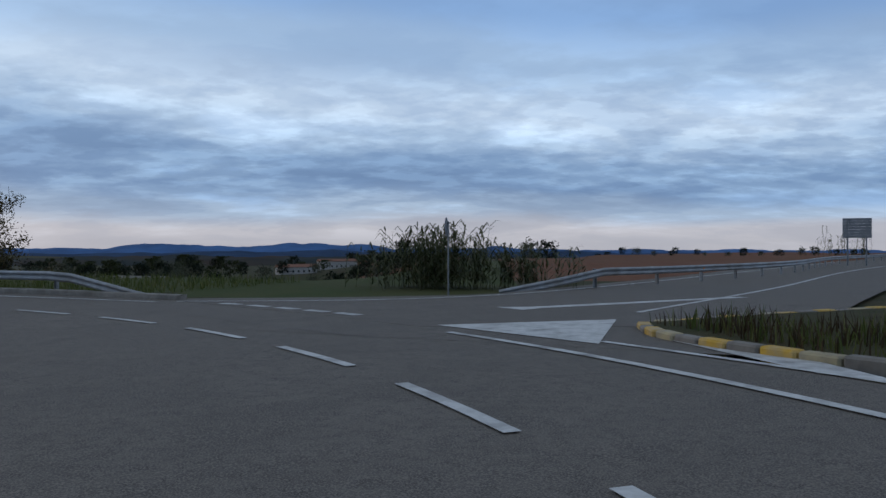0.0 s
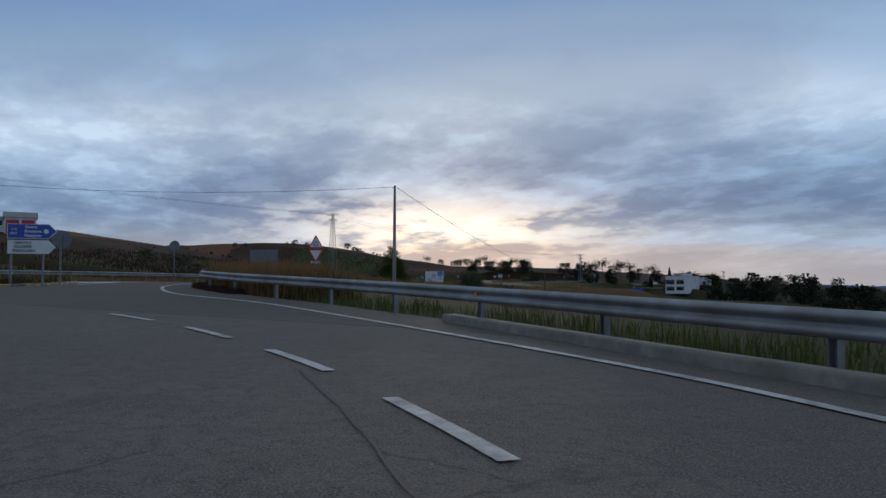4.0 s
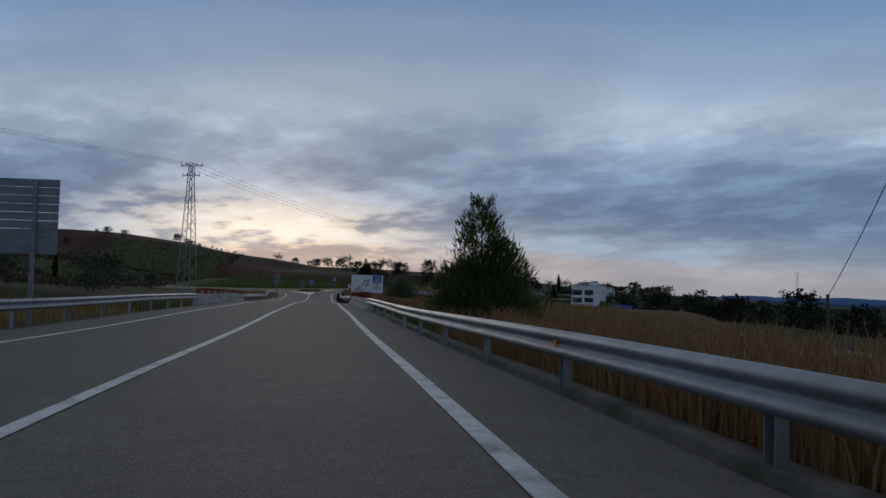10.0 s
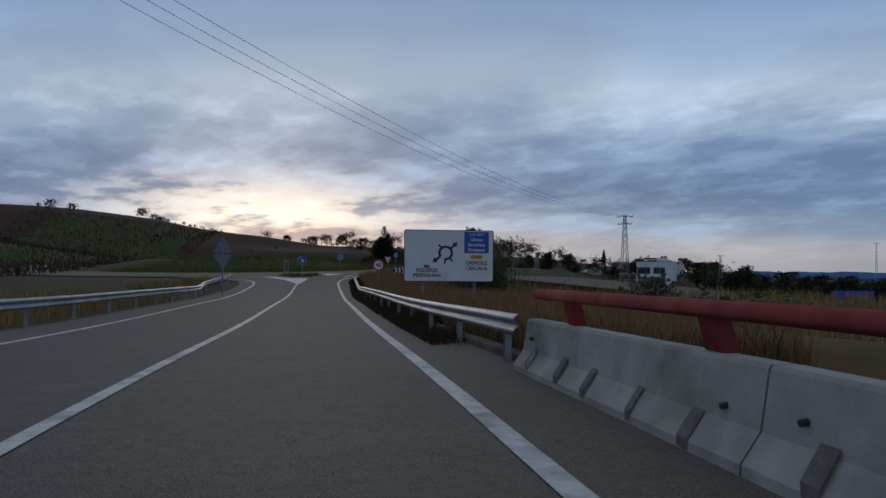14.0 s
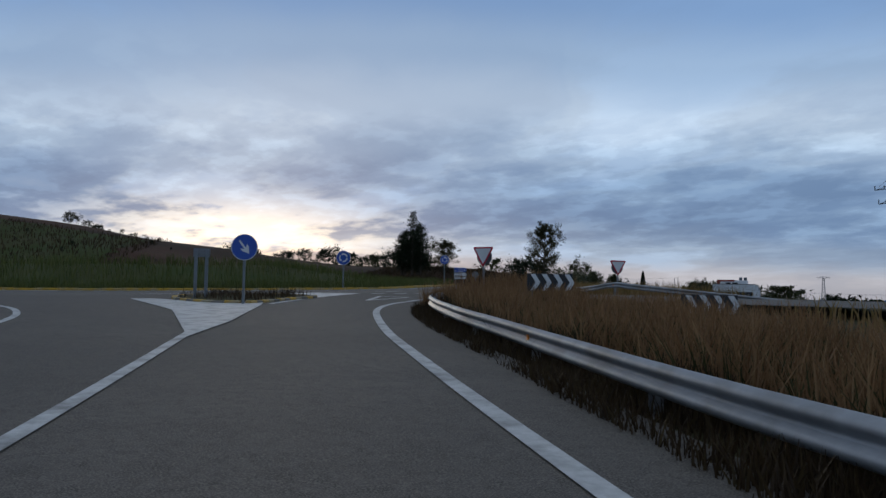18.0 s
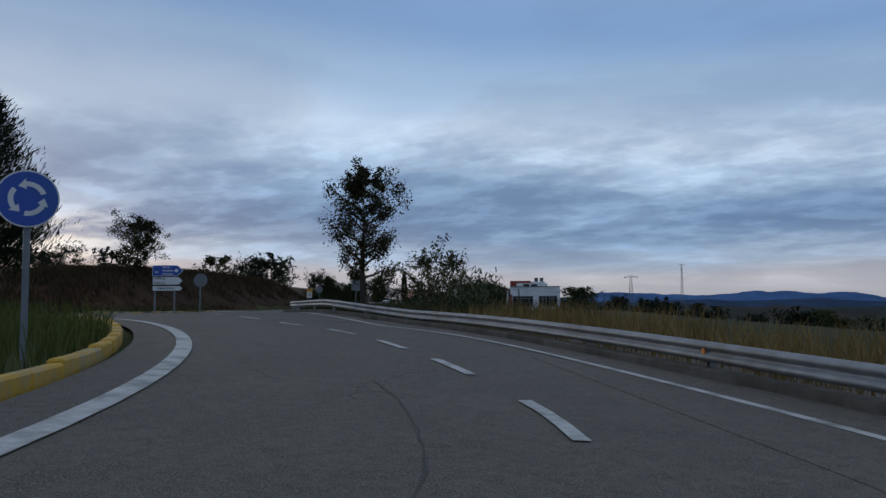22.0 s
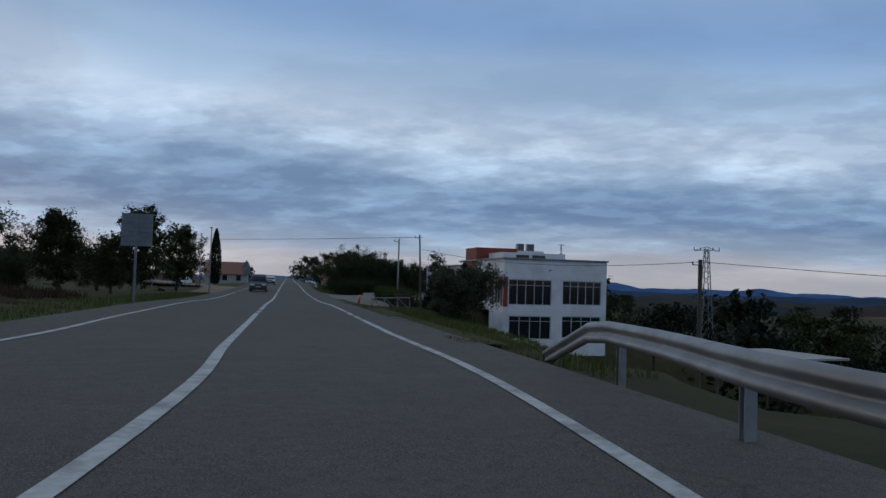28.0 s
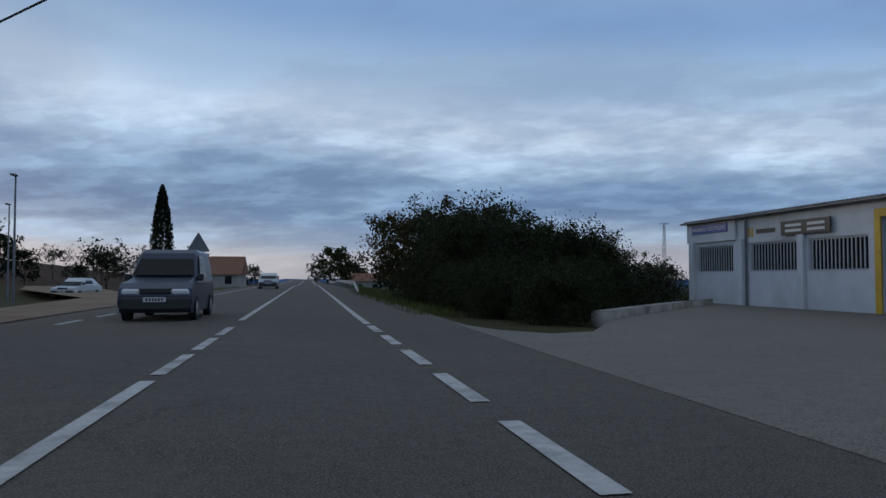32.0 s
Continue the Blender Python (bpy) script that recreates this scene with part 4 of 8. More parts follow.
for k, (q, n) in enumerate(((22, 1.6), (47, 2.3), (96, 1.2), (120, 2.6))):
    crack([B(q, n), B(q + 4, n + 0.3), B(q + 9, n - 0.1)], 0.010, 21 + k, "thin dark crack along the bridge road")

# ---- guard rails, barriers, kerbs ----
BEAM = [(0.000, 0.155), (0.012, 0.150), (0.055, 0.120), (0.075, 0.085), (0.055, 0.050), (0.012, 0.020), (0.000, 0.000), (0.012, -0.020), (0.055, -0.050), (0.075, -0.085), (0.055, -0.120), (0.012, -0.150), (0.0, -0.155)]
POST_ME = None


def post_mesh():
    global POST_ME
    if POST_ME is None:
        bm = bmesh.new()
        box(bm, (-0.05, -0.06, -0.5), (-0.04, 0.06, 0.72))
        box(bm, (-0.04, -0.06, -0.5), (0.05, -0.05, 0.72))
        box(bm, (-0.04, 0.05, -0.5), (0.05, 0.06, 0.72))
        POST_ME = bm_mesh("post", bm, STEEL)
    return POST_ME


def guard_rail(line, label, side=1, z_of=lv, ramp_start=0.0, ramp_end=0.0, group="steel guard rails", reflectors=True):
    """A steel W-beam rail along a line; the traffic is on its left if side is 1."""
    x0, y0 = line[0]
    z0 = z_of(x0, y0)
    root = thing("guard_rail", pose(x0, y0, z0), label, "guard rail", group)
    n = len(line)
    run = [0.0]
    for a, b in zip(line, line[1:]):
        run.append(run[-1] + math.hypot(b[0] - a[0], b[1] - a[1]))
    total = run[-1]
    v, f = [], []
    k = len(BEAM)
    prof = [(o, z, 0.0) for o, z in BEAM] + [(o - 0.006, z, 0.0) for o, z in reversed(BEAM)]
    m = len(prof)
    hs = []
    for i, (x, y) in enumerate(line):
        a, b = line[max(0, i - 1)], line[min(n - 1, i + 1)]
        d = Vector((b[0] - a[0], b[1] - a[1])).normalized()
        nx, ny = -d.y * side, d.x * side
        h = 0.60
        if ramp_start and run[i] < ramp_start:
            h = -0.1 + 0.70 * run[i] / ramp_start
        if ramp_end and total - run[i] < ramp_end:
            h = -0.1 + 0.70 * (total - run[i]) / ramp_end
        hs.append(h)
        z = z_of(x, y) + h
        for o, pz, _ in prof:
            v.append((x + nx * (o + 0.10) - x0, y + ny * (o + 0.10) - y0, z + pz - z0))
    for i in range(n - 1):
        for j in range(m):
            f.append((i * m + j, i * m + (j + 1) % m, (i + 1) * m + (j + 1) % m, (i + 1) * m + j))
    part("beam", mesh_np("beam", v, f, STEEL, smooth=True), None, root)
    s, i, c = 1.0, 0, 0
    while s < total - 0.5:
        while run[i + 1] < s:
            i += 1
        t = (s - run[i]) / (run[i + 1] - run[i])
        x, y = [line[i][q] * (1 - t) + line[i + 1][q] * t for q in (0, 1)]
        d = Vector((line[i + 1][0] - line[i][0], line[i + 1][1] - line[i][1]))
        h = hs[i]
        if h > 0.3:
            ang = math.degrees(math.atan2(d.y, d.x)) + (90 if side > 0 else -90)
            part("post", post_mesh(), None, root, at=pose(x - x0, y - y0, z_of(x, y) - z0 + h - 0.60, 0, 0, ang))
            if reflectors and c % 4 == 2:
                nx, ny = Vector((-d.y, d.x)).normalized() * side
                bm = bmesh.new()
                box(bm, (-0.005, -0.04, -0.045), (0.02, 0.04, 0.05), 0.006)
                part("reflector", bm, ORANGE, root, "orange reflector", at=pose(x + nx * 0.125 - x0, y + ny * 0.125 - y0, z_of(x, y) - z0 + h, 0, 0, ang))
            c += 1
        s += 4.0
    return root


def low_kerb(line, label, width=0.3, height=0.16, material=None):
    """A continuous concrete edge under a rail."""
    l, r = sidestep(line, -width / 2), sidestep(line, width / 2)
    v, f = [], []
    for (ax, ay), (bx, by) in zip(l, r):
        za, zb = lv(ax, ay), lv(bx, by)
        v += [(ax, ay, za - 0.2), (ax, ay, za + height - 0.03), (ax + (bx - ax) * 0.12, ay + (by - ay) * 0.12, za + height), (bx, by, zb + height), (bx, by, zb - 0.2)]
    for i in range(len(line) - 1):
        for j in range(4):
            f.append((i * 5 + j, i * 5 + j + 1, i * 5 + j + 6, i * 5 + j + 5))
    e = 5 * (len(line) - 1)
    f += [(0, 4, 3, 1), (1, 3, 3, 2)][:1] + [(e + 4, e, e + 1, e + 3)]
    return structure("kerb", mesh_np("kerb", v, f, material or KERB_GREY), label, "kerb")


rail_a = glide([ring(C1, 33.9, 59), ring(C1, 33.7, 70), ring(C1, 33.7, 85), ring(C1, 33.9, 100), (-38, 26.6), (-45.4, 25.2), (-52.3, 23.3), (-58.8, 22.4), (-65.6, 23.5), (-71.4, 25.6), (-77.2, 27.7), B(0, 5.0), B(8, 5.25), B(30, 5.0), B(53.0, 5.0)], 1.0)
guard_rail(rail_a, "long galvanised guard rail with a ramped end beside the roundabout", side=1, ramp_start=4.5)
low_kerb(glide([ring(C1, 33.75, 57), ring(C1, 33.5, 70), ring(C1, 33.5, 85), ring(C1, 33.6, 100), (-38, 26.4)]), "low concrete kerb under the guard rail")
low_kerb([B(s, 5.25) for s in range(4, 53, 2)], "low broken concrete kerb under the guard rail", 0.26, 0.12, KERB_DIRTY)
rail_b = glide([B(81.6, 5.0), B(95, 5.0), B(115, 5.0), B(126, 5.1), (-207.9, 86.8), (-213.0, 89.2), (-218.2, 92.1), (-221.6, 94.8), (-224.0, 97.6), (-225.6, 100.4)], 1.0)


def low_b(x, y):
    return lv(x, y) - 0.27 * float(ss(118, 134, (x - BO[0]) * BU[0] + (y - BO[1]) * BU[1]))


guard_rail(rail_b, "galvanised guard rail in dry grass before the roundabout", 1, z_of=low_b, ramp_end=3.0)
low_kerb([B(s, 5.25) for s in range(82, 104, 2)], "low concrete kerb under the guard rail", 0.26, 0.12, KERB_DIRTY)
rail_c = glide([(-172, 110.8), (-190, 111.2), (-208, 111.6), (-220, 112.2), (-229.6, 112.2), (-237.6, 117.2), (-244, 122.6), (-249.4, 126.8), (-255.7, 130.9), (-261, 133.8), (-266.2, 137.3), (-270.1, 140.0), (-272.5, 142.6), (-275.2, 145.8), (-277.8, 149.3), (-280.0, 153.0), (-281.4, 156.6), (-282.2, 158.6)], 1.0)
guard_rail(rail_c, "curving galvanised steel guard rail round the outside of the roundabout", 1, z_of=lambda x, y: lv(x, y) - 0.22 * float(ss(-228, -232, x)) - 0.06 * float(ss(-240, -252, x)) + 0.14 * float(ss(-256, -264, x)) if x < -228 else lv(-229, 112) + (x + 229) / 57.0 * -4.6)
low_kerb(glide([(-237.6, 117.0), (-244, 122.3), (-249.4, 126.5), (-255.7, 130.6), (-261, 133.5), (-266.2, 137.0), (-270.4, 139.7), (-272.8, 142.3), (-275.5, 145.5), (-278.0, 149.0), (-280.2, 152.7), (-281.5, 156.4)]), "grey concrete kerb under the guard rail", 0.26, 0.14, KERB_DIRTY)
guard_rail(glide([(-282.6, 163.0), (-283.6, 163.5), (-284.8, 165.2), (-286.4, 167.7), (-288.6, 170.9), (-291.2, 175.6), E(-4.5, 5.3), E(-1.5, 5.7), E(1.2, 6.0)], 0.8), "galvanised steel guard rail along the verge", 1, ramp_end=3.0)
rail_e = glide([B(59.8, -5.7), B(30, -5.7), B(10, -6.4), B(-4, -9.0), B(-18, -14.0), (-60, 2.0)], 1.0)
guard_rail(rail_e, "galvanised steel guard rail on the far verge of the bridge road", 1)
guard_rail(glide([(-219.8, 79.0), (-216.4, 77.4), (-211.8, 75.2), (-206.0, 72.6), B(122, -5.7), B(112, -5.6), B(88.4, -5.7)], 1.0), "galvanised steel guard rail on the far verge", 1)
guard_rail(glide([(52, 95), (33, 70), (19.5, 46.5), (10.5, 34.5), (4.9, 29.0), (1.4, 26.6)], 1.0), "galvanised steel guard rail along the side road", 1, ramp_end=5.0)
guard_rail([E(s, 5.6) for s in range(190, 104, -2)], "galvanised guard rail beside the trees", -1, ramp_end=6.0)

STAIN = mat("damp_concrete", (0.115, 0.108, 0.098), 0.95, color2=(0.165, 0.155, 0.14), scale=14, color3=(0.095, 0.09, 0.082), scale3=3, bump=0.3)
JERSEY = [(-0.30, -0.1), (-0.30, 0.08), (-0.16, 0.28), (-0.10, 0.67), (-0.08, 0.70), (0.10, 0.70), (0.12, 0.67), (0.12, -0.1)]


def bridge_parapet(s0, s1, n, sign, label):
    """Concrete barrier segments with a tube rail on raked posts above them."""
    x0, y0 = B(s0, n)
    root = thing("bridge_parapet", pose(x0, y0, lv(x0, y0), 0, 0, math.degrees(math.atan2(BU[1], BU[0]))), label, "parapet", "parapets of the bridge")
    z0 = lv(x0, y0)
    length = s1 - s0
    seg = 5.64
    k = int(round(length / seg))
    for i in range(k):
        a, b = i * seg + 0.012, (i + 1) * seg - 0.012
        za, zb = lv(*B(s0 + a, n)) - z0, lv(*B(s0 + b, n)) - z0
        v = []
        for x, z in ((a, za), (b, zb)):
            v += [(x, -sign * o, z + h) for o, h in JERSEY]
        m = len(JERSEY)
        bm = bmesh.new()
        vs = [bm.verts.new(q) for q in v]
        for j in range(m):
            bm.faces.new((vs[j], vs[(j + 1) % m], vs[m + (j + 1) % m], vs[m + j]))
        bm.faces.new(vs[:m])
        bm.faces.new(vs[m:][::-1])
        blk = part("barrier_block", bm, CONCRETE, root)
        for hx in (a + 0.42, b - 0.42):
            bm = bmesh.new()
            cyl(bm, (hx, -sign * -0.19, za + 0.36), (hx, -sign * -0.14, za + 0.37), 0.024, 0.024, 8)
            part("lifting_hole", bm, PLASTIC_DARK, blk, "dark hole")
        for q in range(5):
            hx = a + 0.6 + q * 1.06 + random.uniform(-0.2, 0.2)
            w, ht, sl = random.uniform(0.04, 0.09), random.uniform(0.22, 0.40), random.uniform(-0.05, 0.12)
            bm = bmesh.new()
            prof = [(0.302, 0.0), (0.302, 0.085)] + [(0.302 - 0.14 * t, 0.085 + 0.20 * t) for t in (0.33, 0.66, 1.0) if 0.085 + 0.20 * t < ht + 0.05]
            rows = [(bm.verts.new((hx - w + sl * z, -sign * -o, za + z)), bm.verts.new((hx + w + sl * z, -sign * -o, za + z))) for o, z in prof]
            for (l0, r0), (l1, r1) in zip(rows, rows[1:]):
                bm.faces.new((l0, r0, r1, l1))
            part("damp_stain", bm, STAIN, blk, "dark damp stain")
    # red rail
    bm = bmesh.new()
    zr = 1.05
    cyl(bm, (0.4, -sign * -0.06, zr), (length - 0.4, -sign * -0.06, zr + lv(*B(s1, n)) - z0), 0.07, 0.07, 12)
    cyl(bm, (0.45, -sign * -0.06, zr), (-0.1, -sign * -0.06, zr - 0.18), 0.07, 0.06, 12)
    part("top_rail", bm, RED_RAIL, root, "faded red tube rail", smooth=True)
    i = 0
    s = 1.0
    while s < length - 0.5:
        zz = lv(*B(s0 + s, n)) - z0
        bm = bmesh.new()
        pts = [(-0.03, 0.70), (0.11, 0.70), (0.0, 1.05), (-0.12, 1.05)]
        w = 0.13
        vs = [bm.verts.new((s + e * w, -sign * (o + 0.02), zz + h)) for e in (-1, 1) for o, h in pts]
        for q in range(4):
            bm.faces.new((vs[q], vs[(q + 1) % 4], vs[4 + (q + 1) % 4], vs[4 + q]))
        bm.faces.new(vs[:4])
        bm.faces.new(vs[4:][::-1])
        part("rail_post", bm, RED_RAIL, root)
        s += 3.2
    return root


bridge_parapet(53.3, 81.5, 5.1, 1, "stained concrete barrier of the bridge with a faded red tube rail")
bridge_parapet(60.0, 88.2, -5.75, -1, "pale concrete barrier of the bridge with a faded red tube rail")


def kerb_stones(line, label, group, pattern, pitch=1.0, height=0.16, width=0.28):
    """Kerb stones one by one along a line."""
    root = thing("island_kerb", Matrix(), label, "kerb", group, kind="structure")
    run = [0.0]
    for a, b in zip(line, line[1:]):
        run.append(run[-1] + math.hypot(b[0] - a[0], b[1] - a[1]))
    s, i, c = 0.0, 0, 0
    shared = {}
    for mt in {q.name: q for q in pattern}.values():
        bm = bmesh.new()
        box(bm, (-pitch / 2 + 0.01, -width / 2, -0.15), (pitch / 2 - 0.01, width / 2, height), 0.03)
        shared[mt.name] = bm_mesh("kerb_stone", bm, mt)
    while s < run[-1] - pitch:
        mid = s + pitch / 2
        while run[i + 1] < mid:
            i += 1
        t = (mid - run[i]) / (run[i + 1] - run[i])
        x, y = [line[i][q] * (1 - t) + line[i + 1][q] * t for q in (0, 1)]
        d = (line[i + 1][0] - line[i][0], line[i + 1][1] - line[i][1])
        part("kerb_stone", shared[pattern[c % len(pattern)].name], None, root,
             at=pose(x, y, lv(x, y) + random.uniform(-0.02, 0.01), 0, 0, math.degrees(math.atan2(d[1], d[0])) + random.uniform(-1.5, 1.5)))
        s += pitch
        c += 1
    return root


kerb_stones(arc(C2, 27.0, -70, 118, 1.2), "yellow painted kerb stones round the grassy island", "island kerbs", [YELLOW], 1.0, 0.12, 0.2)
ISL2 = [(-224.6, 88.7), (-227.2, 91.2), (-229.6, 93.6), (-232.0, 92.8), (-233.4, 90.6), (-231.5, 88.4), (-228.5, 87.4), (-225.6, 87.8), (-224.6, 88.7)]
ISL1 = [(-67.9, 16.2), (-63.7, 15.9), (-60.2, 14.8), (-60.6, 12.6), (-65.5, 12.6), (-68.6, 14.8), (-67.9, 16.2)]
ISL3 = [(-283.6, 145.4), (-280.6, 140.8), (-277.4, 136.8), (-278.6, 135.0), (-284.4, 136.4), (-286.0, 141.0), (-284.8, 145.0), (-283.6, 145.4)]
ISL0 = [(3.7, 13.9), (3.6, 12.4), (4.1, 10.9), (4.9, 9.5), (6.0, 8.3), (8.6, 6.0), (12.5, 10.0), (12.0, 17.5), (7.5, 16.2), (3.7, 13.9)]
for isl in (ISL0, ISL1, ISL2, ISL3):
    ln = glide(isl, 0.4)
    kerb_stones(ln, "kerb stones painted yellow in turn round a grassy splitter island", "island kerbs", [YELLOW, KERB_GREY, YELLOW, KERB_PALE, KERB_GREY], 0.55, 0.11, 0.24)
    structure("island_soil", patch("island_soil", ln, 0.09, GROUND), "dry soil and grass filling a splitter island", "traffic island")

# ---- signs and poles ----
def post_part(root, x, z0, z1, r=0.04, y=0.05):
    bm = bmesh.new()
    box(bm, (x - r, y - r * 0.6, z0), (x + r, y + r * 0.6, z1), 0.008)
    part("post", bm, STEEL_GREY, root, "grey steel post")


def layer(root, name, outline, material, y, t=0.004, label=""):
    bm = bmesh.new()
    plate(bm, outline, y - t, y)
    return part(name, bm, material, root, label)


def tri(side, cz, up=True, r=0.07):
    h = side * math.sqrt(3) / 2
    if up:
        pts = [(-side / 2, cz - h / 3), (side / 2, cz - h / 3), (0, cz + 2 * h / 3)]
    else:
        pts = [(-side / 2, cz + h / 3), (0, cz - 2 * h / 3), (side / 2, cz + h / 3)]
    return rounded(pts, r)


def tri_panel(root, side, cz, up=True):
    layer(root, "panel", tri(side, cz, up), STEEL_GREY, 0.0, 0.02)
    layer(root, "border", tri(side, cz, up), SIGN_RED, -0.021, 0.003, "red border")
    return layer(root, "face", tri(side * 0.76, cz, up, 0.03), SIGN_WHITE, -0.025, 0.003, "white face")


def arrow_arc(r, w, a0, a1, cx, cz):
    """A bent arrow, anticlockwise."""
    out = [(cx + (r + w) * math.cos(radians(a)), cz + (r + w) * math.sin(radians(a))) for a in np.linspace(a0, a1, 7)]
    out += [(cx + (r + 2.2 * w) * math.cos(radians(a1)), cz + (r + 2.2 * w) * math.sin(radians(a1))),
            (cx + r * math.cos(radians(a1 + 28)), cz + r * math.sin(radians(a1 + 28))),
            (cx + (r - 2.2 * w) * math.cos(radians(a1)), cz + (r - 2.2 * w) * math.sin(radians(a1)))]
    out += [(cx + (r - w) * math.cos(radians(a)), cz + (r - w) * math.sin(radians(a))) for a in np.linspace(a1, a0, 7)]
    return out


def sign_root(x, y, yaw, label, category="road sign", group="road signs", z=None):
    return thing("road_sign", pose(x, y, lv(x, y) - 0.05 if z is None else z, 0, 0, yaw), label, category, group)


def write(root, text, size, x, z, material, y=-0.032, align="CENTER", stretch=1.0, label=""):
    me = words(text, size, align, stretch)
    me.materials.append(material)
    return part("lettering", me, None, root, label, at=pose(x, y, z))


# warning of a roundabout and give way, on one post
z0 = th(-87.8, 32.85)
r = sign_root(-87.8, 32.85, 66, "red and white triangular roundabout and give-way warning signs on one post", z=z0)
top = 4.69 - z0
post_part(r, 0, 0, top - 0.3, 0.05)
tri_panel(r, 1.33, top - 0.77)
for k in range(3):
    layer(r, "arrow", arrow_arc(0.185, 0.033, 120 * k + 10, 120 * k + 92, 0, top - 0.80), SIGN_BLACK, -0.029, 0.003, "black bent arrow")
tri_panel(r, 1.33, top - 1.17 - 0.47, False)
zp = 2.31 - z0
layer(r, "plate", rounded([(-0.45, zp - 0.13), (0.45, zp - 0.13), (0.45, zp + 0.13), (-0.45, zp + 0.13)], 0.03), SIGN_BLACK, 0.0, 0.02, "small distance plate")
layer(r, "plate_face", [(-0.42, zp - 0.10), (0.42, zp - 0.10), (0.42, zp + 0.10), (-0.42, zp + 0.10)], SIGN_WHITE, -0.021, 0.003)
write(r, "150 m", 0.24, 0, zp, SIGN_BLACK, -0.027, stretch=1.1)


def disc_sign(x, y, zc, yaw, kind, label, rad=0.45, z=None):
    z0 = (lv(x, y) - 0.05) if z is None else z
    r = sign_root(x, y, yaw, label, z=z0)
    c = zc - z0
    post_part(r, 0, 0, c + rad * 0.6)
    layer(r, "panel", disc(rad, 36, 0, c), STEEL_GREY, 0.0, 0.02)
    if kind == "limit":
        layer(r, "border", disc(rad, 36, 0, c), SIGN_RED, -0.021, 0.003, "red border")
        layer(r, "face", disc(rad * 0.74, 36, 0, c), SIGN_WHITE, -0.025, 0.003, "white face")
        write(r, "40", rad * 0.95, 0, c, SIGN_BLACK, -0.032, stretch=0.95)
    elif kind in ("keep", "ring"):
        layer(r, "rim", disc(rad, 36, 0, c), SIGN_WHITE, -0.021, 0.003, "white rim")
        layer(r, "face", disc(rad * 0.95, 36, 0, c), SIGN_BLUE, -0.025, 0.003, "blue face")
        if kind == "ring":
            for k in range(3):
                layer(r, "arrow", arrow_arc(rad * 0.52, rad * 0.085, 120 * k + 20, 120 * k + 96, 0, c), SIGN_WHITE, -0.029, 0.003, "white bent arrow")
        else:
            a = [(-0.07, 0.62), (0.07, 0.62), (0.07, -0.12), (0.30, 0.10), (0.30, -0.14), (0.0, -0.62), (-0.30, -0.14), (-0.30, 0.10), (-0.07, -0.12)]
            m = Matrix.Rotation(radians(38), 2)
            layer(r, "arrow", [(q.x * rad, q.y * rad + c) for q in (m @ Vector(p) for p in a)], SIGN_WHITE, -0.029, 0.003, "white slanting arrow")
    elif kind == "noentry":
        layer(r, "face", disc(rad, 36, 0, c), SIGN_RED, -0.021, 0.003, "red face")
        layer(r, "bar", [(-0.33, c - 0.08), (0.33, c - 0.08), (0.33, c + 0.08), (-0.33, c + 0.08)], SIGN_WHITE, -0.025, 0.003, "white bar")
    return r


disc_sign(-199.2, 84.1, 1.22, 62, "limit", "round red and white speed limit sign behind the guard rail", z=th(-199.2, 84.1))
disc_sign(-224.3, 88.4, 1.68, 58, "keep", "round blue arrow sign on a grassy splitter island")
disc_sign(-241.3, 101.1, 2.3, 50, "ring", "round blue roundabout sign on the grassy island", z=th(-241.2, 100.3))
disc_sign(-248.6, 114.0, 2.86, 62, "ring", "round blue roundabout sign at the island's edge", 0.36, z=th(-248.6, 114.0))
disc_sign(-63.5, 16.0, 2.69, 262, "back", "grey back of a round sign on a splitter island")
disc_sign(-91.5, 21.4, 3.67, 246, "back", "grey back of a round sign on the verge", z=th(-91.5, 21.4))
disc_sign(-280.4, 141.7, 2.7, 215, "back", "grey back of a round sign on a splitter island")
disc_sign(-304.8, 179.0, 2.46, 209, "back", "grey back of a round sign on the grass verge", z=th(-304.8, 179.0))
disc_sign(-0.3, 25.7, 1.85, 264, "noentry", "round red no-entry sign seen edge-on at the verge", 0.32, z=th(-0.3, 25.7) - 0.05)
disc_sign(8.6, 10.6, 2.25, 205, "back", "grey back of a round sign on the splitter island")


def give_way(x, y, ztop, yaw, side, label, z=None):
    z0 = th(x, y) if z is None else z
    r = sign_root(x, y, yaw, label, z=z0)
    h = side * math.sqrt(3) / 2
    post_part(r, 0, 0, ztop - z0 - 0.2)
    tri_panel(r, side, ztop - z0 - h / 3, False)
    return r


r = give_way(-225.27, 99.54, 2.27, 24, 1.04, "red and white give-way sign in dry grass")
layer(r, "round_back", disc(0.37, 32, 0, 2.27 - th(-225.27, 99.54) - 0.42), STEEL_GREY, 0.12, 0.02, "grey back of a round sign")
r = give_way(-229.82, 113.27, 2.31, 67, 1.06, "red and white give-way sign beside the slip road", z=lv(-229.82, 113.27))
layer(r, "round_back", disc(0.37, 32, 0, 2.31 - lv(-229.82, 113.27) - 0.42), STEEL_GREY, 0.12, 0.02, "grey back of a round sign")


